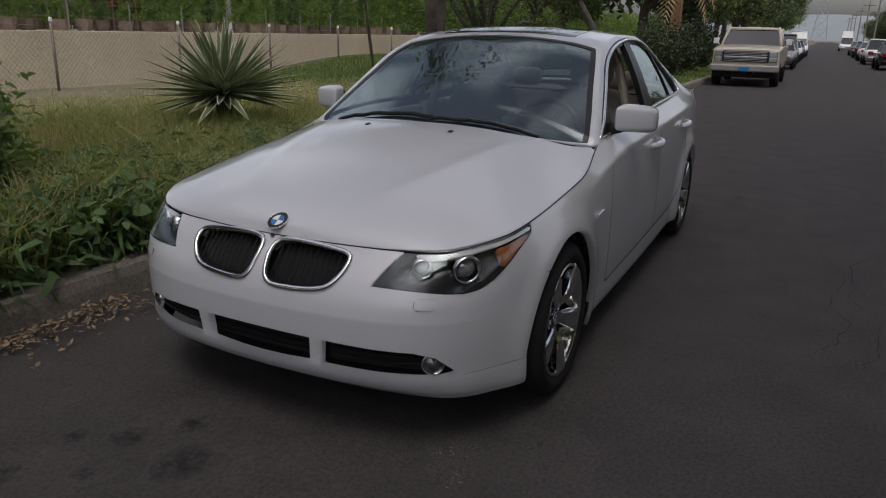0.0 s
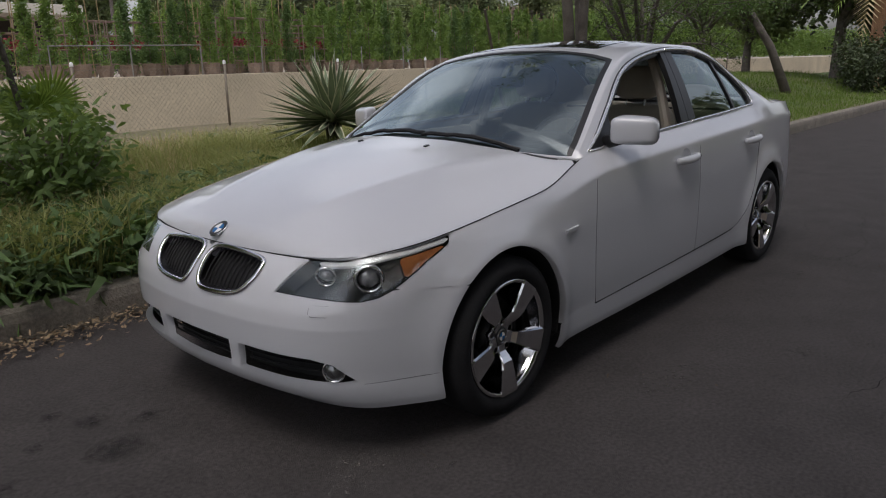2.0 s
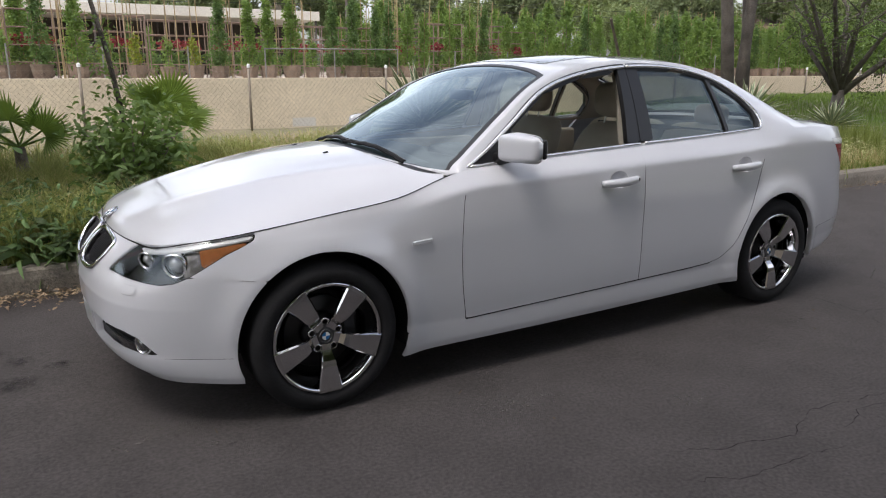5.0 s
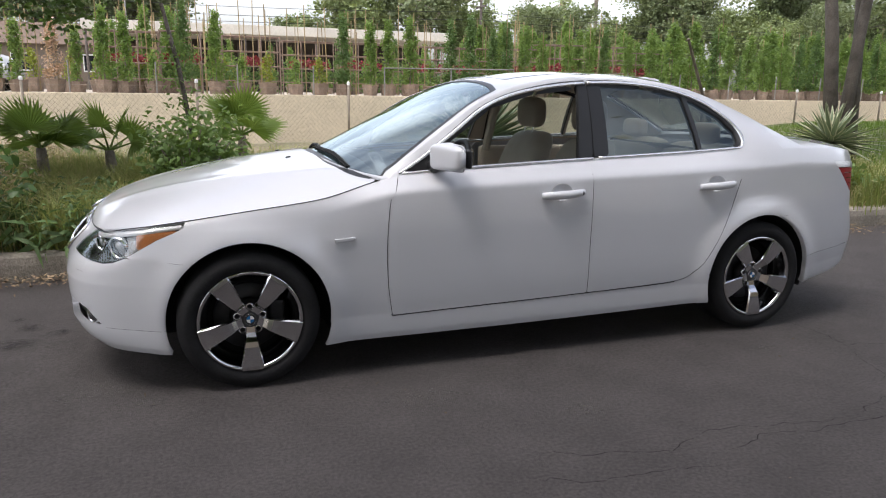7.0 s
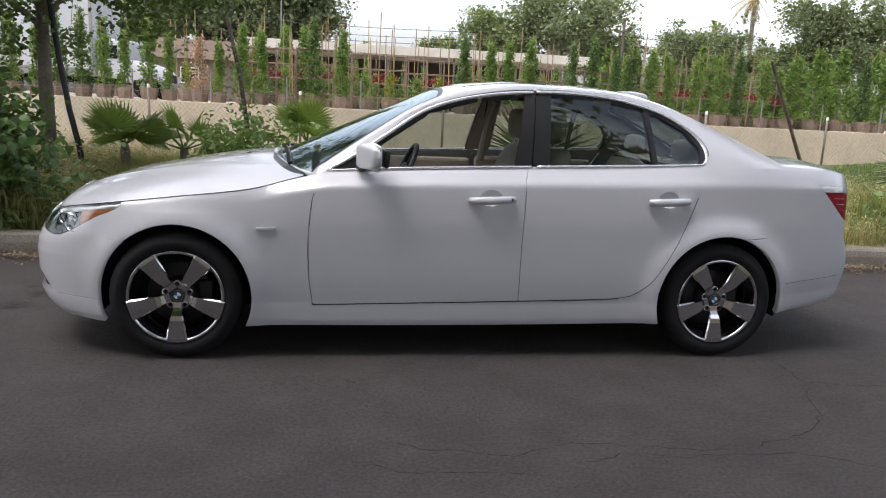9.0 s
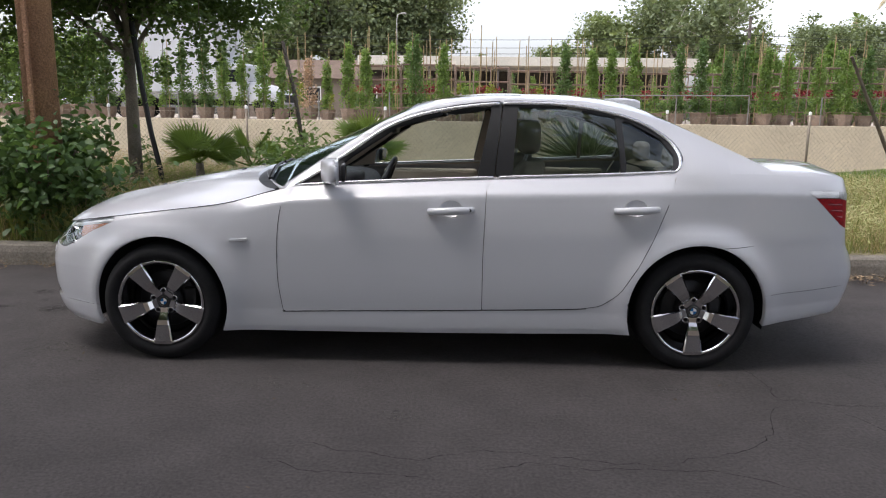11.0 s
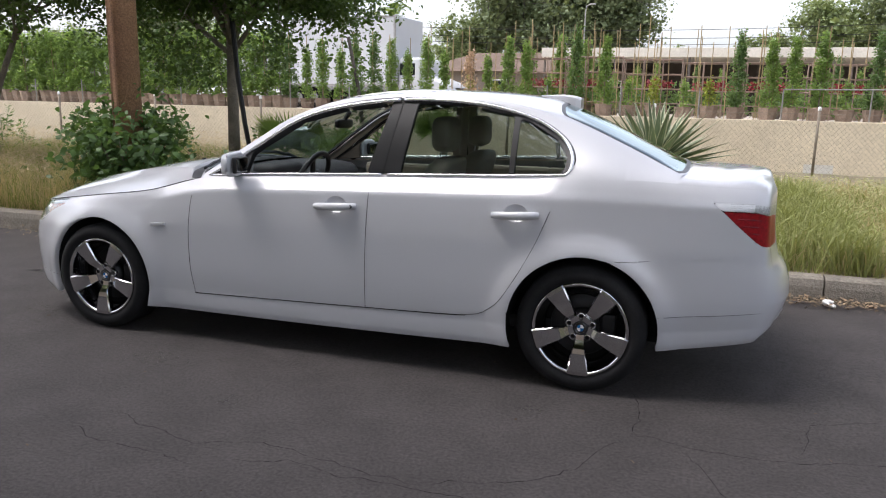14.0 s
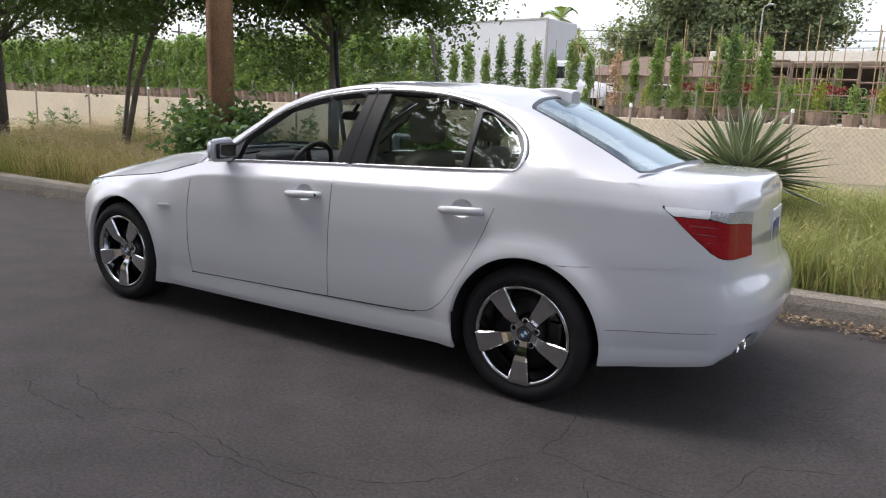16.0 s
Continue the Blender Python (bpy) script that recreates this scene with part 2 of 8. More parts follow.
def spline(pts, n, closed=False):
    """Catmull-Rom through pts, resampled to n even steps."""
    p = np.array(pts, float)
    if closed:
        q = np.vstack([p[-1], p, p[0], p[1]])
    else:
        q = np.vstack([2 * p[0] - p[1], p, 2 * p[-1] - p[-2]])
    out = []
    for i in range(1, len(q) - 2):
        for t in np.linspace(0, 1, 24, endpoint=False):
            out.append(0.5 * (2 * q[i] + (q[i + 1] - q[i - 1]) * t + (2 * q[i - 1] - 5 * q[i] + 4 * q[i + 1] - q[i + 2]) * t * t
                              + (3 * q[i] - q[i - 1] - 3 * q[i + 1] + q[i + 2]) * t**3))
    out.append(q[-2])
    out = np.array(out)
    s = np.concatenate([[0], np.cumsum(np.linalg.norm(np.diff(out, axis=0), axis=1))])
    u = np.linspace(0, s[-1], n, endpoint=not closed)
    return np.stack([np.interp(u, s, out[:, k]) for k in range(p.shape[1])], 1)


def sdf(poly, a, b):
    """Signed distance of the points (a, b) to a closed polygon, negative inside."""
    poly = np.array(poly, float)
    p = np.stack([a, b], -1)
    best = np.full(a.shape, 1e9)
    inside = np.zeros(a.shape, bool)
    for i in range(len(poly)):
        v0, v1 = poly[i], poly[(i + 1) % len(poly)]
        e = v1 - v0
        w = p - v0
        t = np.clip((w @ e) / max(e @ e, 1e-12), 0, 1)
        best = np.minimum(best, np.linalg.norm(w - t[..., None] * e, axis=-1))
        c = ((v0[1] > p[..., 1]) != (v1[1] > p[..., 1]))
        with np.errstate(divide="ignore", invalid="ignore"):
            xi = v0[0] + (p[..., 1] - v0[1]) / (v1[1] - v0[1]) * e[0]
        inside ^= c & (p[..., 0] < xi)
    return np.where(inside, -best, best)

# ---- ground, road, verge, channel ----
GUTTER, FAR_KERB = 1.55, -6.9
WALL_Y, WALL_Z = 19.5, 1.17
RNG = np.random.default_rng(7)


def grid_geo(x0, x1, y0, y1, nx, ny, zf):
    xs, ys = np.linspace(x0, x1, nx + 1), np.linspace(y0, y1, ny + 1)
    vs = [(x, y, zf(x, y)) for x in xs for y in ys]
    fs = [(i * (ny + 1) + j, (i + 1) * (ny + 1) + j, (i + 1) * (ny + 1) + j + 1, i * (ny + 1) + j + 1) for i in range(nx) for j in range(ny)]
    return vs, fs


def verge_z(x, y):
    n = noise.noise(Vector((x * 0.5, y * 0.5, 0.3))) * 0.05 + noise.noise(Vector((x * 2.1, y * 2.1, 1.3))) * 0.02
    a, b = min(max((x - 7) / 7, 0), 1), min(max((y - 1.9) / 6, 0), 1)
    rise = 0.42 * a * a * (3 - 2 * a) * b * b * (3 - 2 * b)          # the strip banks up under the trees
    return 0.165 + 0.016 * (y - 1.55) + rise + n * min(1, max(0, (y - 1.6) / 0.6))


def np_mesh(name, V, F, material):
    """Mesh from arrays of places and equal-sided faces."""
    me = bpy.data.meshes.new(name)
    V, F = np.asarray(V, np.float32), np.asarray(F, np.int32)
    me.vertices.add(len(V))
    me.vertices.foreach_set("co", V.ravel())
    me.loops.add(F.size)
    me.loops.foreach_set("vertex_index", F.ravel())
    me.polygons.add(len(F))
    me.polygons.foreach_set("loop_start", np.arange(0, F.size, F.shape[1], dtype=np.int32))
    me.polygons.foreach_set("loop_total", np.full(len(F), F.shape[1], np.int32))
    me.update(calc_edges=True)
    me.materials.append(material)
    return me


M_LAWN = mat("lawn_soil", (0.075, 0.115, 0.03), 0.95, col2=(0.13, 0.12, 0.05), scale=0.8, fine=0.4, bump=0.8, bscale=30)
M_CRACK = worn_mat("crack_dark", (0.020, 0.018, 0.018), 0.95, 9, 0.36, 0.56, False)
M_STAIN = worn_mat("oil_stain", (0.026, 0.023, 0.022), 0.8, 22, 0.36, 0.68)
M_PALE = worn_mat("pale_spill", (0.20, 0.185, 0.165), 0.9, 26, 0.52, 0.66)

yk = [-900, FAR_KERB - 1.4, GUTTER - 0.5, 10.3, 10.36, WALL_Y - 0.05, WALL_Y + 0.1, 140, 1500]
zk = [-0.03, -0.03, -0.03, -0.03, -2.2, -2.2, -0.03, -0.03, -0.03]
xk = [-900, -150, 0, 150, 600, 2600]
tagged(part("ground", ([(x, y, z) for x in xk for y, z in zip(yk, zk)], [(i * 9 + j, (i + 1) * 9 + j, (i + 1) * 9 + j + 1, i * 9 + j + 1) for i in range(5) for j in range(8)]), M_SOIL),
       "dry bare ground with a sunken flood channel", "ground", kind="structure")
tagged(part("road", grid_geo(-200, 700, FAR_KERB, GUTTER, 90, 4, lambda x, y: -0.015 * ((y + 2.7) / 4.2) ** 2 + 0.015 * ((-2.7 + 2.7) / 4.2)), M_ASPHALT), "dark worn asphalt road with fine cracks", "road", kind="structure")
tagged(part("verge", grid_geo(-60, 7.0, GUTTER + 0.13, 10.32, 190, 28, verge_z), M_SOIL), "weedy dirt verge between the kerb and the fence", "verge", kind="structure")
tagged(part("lawn", grid_geo(7.0, 120, GUTTER + 0.13, 10.32, 120, 12, lambda x, y: verge_z(x, y) if x < 30 else 0.16 + 0.016 * (y - 1.55)), M_LAWN), "mown green grass strip beside the road", "lawn", kind="structure")
tagged(part("verge_far_side", grid_geo(-150, 600, -60, FAR_KERB - 0.13, 40, 6, lambda x, y: 0.15), M_LAWN), "grass and dirt along the far side of the road", "verge", kind="structure")
tagged(part("channel_bank", box_bm((-150, 10.28, -2.1), (150, 10.5, 0.26)), M_WALL), "concrete lip of the near channel bank", "wall", kind="structure")
wall = tagged(part("channel_wall", box_bm((-150, WALL_Y, -2.1), (150, WALL_Y + 0.3, WALL_Z), 0.015), M_WALL), "tan stained concrete wall of a flood channel", "wall", kind="structure")
tagged(part("nursery_yard", grid_geo(-150, 150, WALL_Y + 0.3, 130, 30, 12, lambda x, y: WALL_Z - 0.03), M_NURSERY), "pale dirt yard of a plant nursery", "ground", kind="structure")
M_PATCH = mat("whitewash", (0.62, 0.60, 0.55), 0.9, var=0.2, scale=6)
tagged(part("wall_patch", box_bm((5.55, WALL_Y - 0.004, -0.38), (6.35, WALL_Y, -0.10), 0.0), M_PATCH), "pale painted-over patch on the concrete wall", "paint patch", kind="structure")

# kerbs in cast lengths with open joints
kerb = tagged(new("kerb"), "stained concrete kerb with leaf litter at its foot", "kerb", kind="structure")
prof = [(0.0, -0.1), (0.012, 0.10), (0.028, 0.155), (0.055, 0.172), (0.15, 0.176), (0.155, -0.1)]
KL = 2.98
kme = None
kvs = [(x, y, z) for x in np.linspace(0.006, KL - 0.006, 7) for y, z in prof]
for i, v in enumerate(kvs):
    d = 0.006 * noise.noise(Vector(v) * 3)
    kvs[i] = (v[0], v[1] + d * (v[1] < 0.1), v[2] + 0.5 * d)
kfs = [(i * 6 + j, (i + 1) * 6 + j, (i + 1) * 6 + j + 1, i * 6 + j + 1) for i in range(6) for j in range(5)] + [(0, 1, 2, 3, 4, 5), tuple(36 + k for k in (5, 4, 3, 2, 1, 0))]
kme = mesh_of("kerb_length", kvs, kfs, M_KERB)
for i in range(-20, 60):
    o = new("kerb_length", kme)
    o.parent = kerb
    o.matrix_local = pose(i * KL, GUTTER, 0)
kerb2 = tagged(part("kerb_far_side", box_bm((-150, FAR_KERB - 0.15, -0.1), (600, FAR_KERB, 0.16), 0.02), M_KERB), "concrete kerb across the road", "kerb", kind="structure")


def ribbon(pts, w, z, seed):
    """A ragged flat crack through pts."""
    r = np.random.default_rng(seed)
    p = []
    for (x0, y0), (x1, y1) in zip(pts[:-1], pts[1:]):
        n = max(3, int(math.hypot(x1 - x0, y1 - y0) / 0.035))
        for t in np.linspace(0, 1, n, endpoint=False):
            p.append((x0 + (x1 - x0) * t, y0 + (y1 - y0) * t))
    p.append(pts[-1])
    p = np.array(p)
    k = np.cumsum(r.normal(0, 0.010, (len(p), 2)), axis=0)
    k -= np.linspace(0, 1, len(p))[:, None] * k[-1]
    p = p + k
    d = np.gradient(p, axis=0)
    d /= np.maximum(np.linalg.norm(d, axis=1, keepdims=True), 1e-6)
    nrm = np.stack([-d[:, 1], d[:, 0]], 1)
    ww = w * (0.35 + 0.65 * r.random(len(p)))[:, None] * np.minimum(1, np.minimum(np.arange(len(p)), np.arange(len(p))[::-1]) / 4)[:, None]
    a, b = p + nrm * ww, p - nrm * ww
    vs = [(x, y, z) for x, y in a] + [(x, y, z) for x, y in b]
    n = len(p)
    return vs, [(i, i + 1, n + i + 1, n + i) for i in range(n - 1)]


def blot(x, y, r, z, seed, n=26, stretch=1.0):
    q = np.random.default_rng(seed)
    vs = [(x, y, z)]
    for i in range(n):
        t = 2 * math.pi * i / n
        k = r * (0.7 + 0.5 * noise.noise(Vector((math.cos(t) * 1.3 + seed, math.sin(t) * 1.3, 0))) + 0.12 * q.random())
        vs.append((x + k * math.cos(t) * stretch, y + k * math.sin(t), z))
    return vs, [(0, i, i % n + 1) for i in range(1, n + 1)]


# ---- the white saloon: body surfaces ----
class Surf:
    """A patch of bodywork: places, normals and faces."""
    def __init__(self, P, N, F):
        self.P, self.N, self.F = P, N, F


def grid_surf(P):
    """From an (n, m, 3) grid; normals by differences, made to point outwards."""
    n, m = P.shape[:2]
    du, dv = np.gradient(P, axis=0), np.gradient(P, axis=1)
    N = np.cross(du, dv)
    ln = np.linalg.norm(N, axis=-1, keepdims=True)
    N = N / np.maximum(ln, 1e-9)
    out = np.stack([P[..., 0] * 0.25, P[..., 1], P[..., 2] - 0.55], -1)
    if np.sum(N * out) < 0:
        N = -N
    idx = np.arange(n * m).reshape(n, m)
    q = np.stack([idx[:-1, :-1], idx[1:, :-1], idx[1:, 1:], idx[:-1, 1:]], -1).reshape(-1, 4)
    return Surf(P.reshape(-1, 3), N.reshape(-1, 3), [tuple(f) for f in q])


def clip(s, f):
    """The piece of a patch where the field f (one value a vertex) is negative."""
    P, N = [], []
    new_id, edge_id, F = {}, {}, []

    def vid(i):
        if i not in new_id:
            new_id[i] = len(P)
            P.append(s.P[i])
            N.append(s.N[i])
        return new_id[i]

    def eid(i, j):
        k = (min(i, j), max(i, j))
        if k not in edge_id:
            t = min(max(f[i] / (f[i] - f[j]), 0.02), 0.98)
            edge_id[k] = len(P)
            P.append(s.P[i] * (1 - t) + s.P[j] * t)
            n = s.N[i] * (1 - t) + s.N[j] * t
            N.append(n / max(np.linalg.norm(n), 1e-9))
        return edge_id[k]

    neg = f < 0
    for q in s.F:
        c = sum(bool(neg[i]) for i in q)
        if c == 0:
            continue
        if c == len(q):
            F.append(tuple(vid(i) for i in q))
            continue
        r = []
        for a in range(len(q)):
            i, j = q[a], q[(a + 1) % len(q)]
            if neg[i]:
                r.append(vid(i))
            if neg[i] != neg[j]:
                r.append(eid(i, j) if f[i] < f[j] else eid(j, i))
        if len(r) >= 3:
            F.append(tuple(r))
    return Surf(np.array(P).reshape(-1, 3), np.array(N).reshape(-1, 3), F)


def flip(s):
    k = np.array([1, -1, 1])
    return Surf(s.P * k, s.N * k, [tuple(reversed(q)) for q in s.F])


def join(*ss):
    P, N, F, o = [], [], [], 0
    for s in ss:
        P.append(s.P)
        N.append(s.N)
        F += [tuple(i + o for i in q) for q in s.F]
        o += len(s.P)
    return Surf(np.vstack(P), np.vstack(N), F)


def skin(name, s, material, parent, label="", lip=0.016, push=0.0, weld=False):
    """Links a patch with its edges turned inwards by lip, pushed out along its normals."""
    P, N, F = s.P + s.N * push, s.N, list(s.F)
    if weld:
        key, remap, keep, total = {}, [], [], []
        for i, p in enumerate(P):
            k = tuple(np.round(p, 3))
            if k not in key:
                key[k] = len(keep)
                keep.append(i)
                total.append(np.zeros(3))
            total[key[k]] = total[key[k]] + N[i]
            remap.append(key[k])
        P, N = P[keep], np.array(total)
        N = N / np.maximum(np.linalg.norm(N, axis=1, keepdims=True), 1e-9)
        F = [tuple(dict.fromkeys(remap[i] for i in q)) for q in F]
        F = [q for q in F if len(q) > 2]
    # wind the faces with the normals
    G = []
    for q in F:
        a, b, c = P[q[0]], P[q[1]], P[q[2]]
        G.append(q if np.dot(np.cross(b - a, c - a), N[q[0]] + N[q[1]] + N[q[2]]) >= 0 else tuple(reversed(q)))
    F = G
    if lip:
        count = {}
        for q in F:
            for a in range(len(q)):
                e = (q[a], q[(a + 1) % len(q)])
                count[tuple(sorted(e))] = count.get(tuple(sorted(e)), 0) + 1
        inner, P2, N2, E = {}, list(P), list(N), []
        for q in F:
            for a in range(len(q)):
                i, j = q[a], q[(a + 1) % len(q)]
                if count[tuple(sorted((i, j)))] == 1:
                    for v in (i, j):
                        if v not in inner:
                            inner[v] = len(P2)
                            P2.append(P[v] - N[v] * lip)
                            N2.append(N[v])
                    E.append((j, i, inner[i], inner[j]))
        P, N, F = np.array(P2), np.array(N2), F + E
    me = mesh_of(name, P, F, material, True)
    me.normals_split_custom_set_from_vertices([tuple(map(float, n)) for n in N])
    return part(name, me, material, parent, label)


def both(name, s, material, parent, label="", **k):
    """Left and right pieces; the patch is built with y positive, the car's left side is y negative."""
    a = skin(name, flip(s), material, parent, label, **k)
    b = skin(name, s, material, parent, label, **k)
    return a, b


PLAN = spline([(-2.278, 0), (-2.265, 0.25), (-2.222, 0.5), (-2.137, 0.675), (-1.99, 0.795), (-1.8, 0.862), (-1.444, 0.895), (-0.8, 0.905),
               (0, 0.912), (0.8, 0.912), (1.444, 0.906), (1.9, 0.876), (2.19, 0.815), (2.336, 0.72), (2.418, 0.5), (2.452, 0.25), (2.462, 0)], 460)
PT = np.gradient(PLAN, axis=0)
PT /= np.linalg.norm(PT, axis=1, keepdims=True)
PN = np.stack([-PT[:, 1], PT[:, 0]], 1)
PN[0], PN[-1] = (-1, 0), (1, 0)
Z_TOP = pch([-2.29, -2.15, -1.95, -1.73, -1.444, -1.1, -0.8, -0.69, -0.39, 0.37, 1.0, 1.33, 1.7, 2.0, 2.3, 2.56],
            [0.716, 0.717, 0.747, 0.777, 0.815, 0.860, 0.938, 0.957, 0.975, 1.008, 1.030, 1.048, 1.058, 1.045, 1.035, 1.035])
Z_BOT = pch([-2.29, -2.0, -1.8, -1.05, 1.09, 1.8, 2.2, 2.56], [0.212, 0.190, 0.186, 0.172, 0.192, 0.250, 0.300, 0.335])
SIDE_UP = pch([0, 0.4, 0.62, 0.76, 0.838, 0.852, 0.92, 1], [0, 0.002, 0.009, 0.016, 0.021, 0.025, 0.058, 0.100])
SIDE_UP_F = pch([0, 0.4, 0.62, 0.8, 0.92, 1], [0, 0.002, 0.010, 0.022, 0.036, 0.052])
SIDE_LOW = pch([0, 0.2, 0.4, 0.61, 0.63, 0.67, 0.9, 1], [0, 0.001, 0.004, 0.010, 0.0105, 0.0100, 0.013, 0.021])
FRONT_UP = pch([0, 0.25, 0.5, 0.75, 1], [0, 0.012, 0.038, 0.078, 0.135])
FRONT_LOW = pch([0, 0.3, 0.6, 0.66, 0.75, 0.88, 1], [0, 0.002, 0.010, 0.010, 0.016, 0.038, 0.085])
REAR_UP = pch([0, 0.1, 0.2, 0.35, 0.5, 0.7, 0.88, 0.95, 1], [0, 0.006, 0.022, 0.070, 0.090, 0.102, 0.106, 0.110, 0.124])
REAR_LOW = pch([0, 0.3, 0.6, 0.8, 1], [0, 0.012, 0.03, 0.05, 0.10])
TOP_TUCK = pch([-2.3, -1.1, -0.78, 1.22, 1.5, 2.6], [1.0, 1.0, 1.0, 1.0, 0.5, 0.5])
ARCH_R, ARCH_Z, AXLE = 0.368, 0.318, 1.444
NV = 96


def wrap_points(z_of_v):
    n = len(PLAN)
    out = np.zeros((n, NV, 3))
    zt, zb = Z_TOP(PLAN[:, 0]), Z_BOT(PLAN[:, 0])
    wf = np.clip(-PN[:, 0], 0, 1) ** 2
    wr = np.clip(PN[:, 0], 0, 1) ** 2
    ws = np.clip(1 - wf - wr, 0, 1)
    for k, v in enumerate(np.linspace(0, 1, NV)):
        z = zb + (zt - zb) * v
        up = np.clip((z - 0.5) / (zt - 0.5), 0, 1)
        lo = np.clip((0.5 - z) / (0.5 - zb), 0, 1)
        fr = np.clip((-0.72 - PLAN[:, 0]) / 0.45, 0, 1)
        fr = fr * fr * (3 - 2 * fr)
        inset = (ws * (SIDE_UP(up) * (1 - fr) + SIDE_UP_F(up) * fr + SIDE_LOW(lo)) + wf * (FRONT_UP(up) + FRONT_LOW(lo)) + wr * (REAR_UP(up) + REAR_LOW(lo)))
        inset = inset - ws * (1 - TOP_TUCK(PLAN[:, 0])) * SIDE_UP(up) * np.clip((up - 0.5) * 2, 0, 1)
        # flared wheel arches
        for ax in (-AXLE, AXLE):
            d = np.hypot(PLAN[:, 0] - ax, z - ARCH_Z)
            inset = inset - ws * 0.028 * np.exp(-((d - ARCH_R) / 0.080) ** 2) * np.clip((0.86 - z) / 0.12, 0, 1)
        out[:, k, 0] = PLAN[:, 0] - PN[:, 0] * inset
        out[:, k, 1] = np.maximum(PLAN[:, 1] - PN[:, 1] * inset, 0)
        out[:, k, 2] = z
    out[0, :, 1] = out[-1, :, 1] = 0
    return out


WRAP_GRID = wrap_points(None)
WRAP = grid_surf(WRAP_GRID)
EDGE = WRAP_GRID[:, -1, :]
EDGE_Y = pch(np.maximum.accumulate(EDGE[:420:6, 0] + np.arange(70) * 1e-6), EDGE[:420:6, 1])
NOSE_X, TAIL_X = EDGE[0, 0], EDGE[-1, 0]
_r = EDGE[380:][::-1]
TAIL_Y = pch(-_r[::3, 0] + np.arange(len(_r[::3])) * 1e-6, _r[::3, 1])


def edge_y(x):
    return np.where(x < 1.6, EDGE_Y(x), TAIL_Y(-np.asarray(x)))


HOOD_C = pch([NOSE_X, -2.12, -2.05, -1.9, -1.63, -1.4, -1.16, -0.98], [0.716, 0.756, 0.794, 0.848, 0.916, 0.965, 1.004, 1.022])
DECK_C = pch([1.60, 1.75, 2.0, 2.22, 2.30, 2.335, TAIL_X], [1.095, 1.092, 1.089, 1.088, 1.087, 1.076, 1.040])


def top_surf(x0, x1, crest, n=90, m=34, power=2.7, dense_front=True):
    u = np.linspace(0, 1, n)
    xs = x0 + (x1 - x0) * (u ** 1.7 if dense_front else 1 - (1 - u) ** 1.7)
    r = np.linspace(0, 1, m)
    P = np.zeros((n, m, 3))
    ye, zt, c = edge_y(xs), Z_TOP(xs), crest(xs)
    P[..., 0] = xs[:, None]
    P[..., 1] = ye[:, None] * r
    P[..., 2] = zt[:, None] + (c - zt)[:, None] * (1 - r ** power)
    return P


HOOD_GRID = top_surf(NOSE_X + 1e-4, -0.80, HOOD_C)
_yc = 0.24 + 0.36 * np.clip((HOOD_GRID[..., 0] + 2.15) / 1.2, 0, 1)
HOOD_GRID[..., 2] += 0.007 * np.exp(-((HOOD_GRID[..., 1] - _yc) / 0.06) ** 2) * np.clip((HOOD_GRID[..., 0] + 2.15) / 0.3, 0, 1)
HOOD = grid_surf(HOOD_GRID)
DECK = grid_surf(top_surf(1.845, TAIL_X - 1e-4, DECK_C, dense_front=False))

# greenhouse
RAIL_Z = pch([-0.78, -0.47, -0.22, 0.04, 0.38, 0.75, 1.04, 1.24, 1.45, 1.66, 1.86], [0.955, 1.165, 1.318, 1.402, 1.440, 1.434, 1.394, 1.340, 1.262, 1.170, 1.078])
RAIL_Y = pch([-0.78, -0.47, -0.22, 0.04, 0.38, 0.75, 1.04, 1.24, 1.45, 1.66, 1.86], [0.785, 0.705, 0.645, 0.608, 0.592, 0.588, 0.588, 0.592, 0.606, 0.632, 0.668])
ROOF_C = pch([-1.02, -0.6, -0.3, -0.08, 0.1, 0.4, 0.75, 1.0, 1.15, 1.3, 1.5, 1.7, 1.93], [1.000, 1.195, 1.327, 1.420, 1.457, 1.480, 1.477, 1.459, 1.435, 1.383, 1.294, 1.199, 1.092])


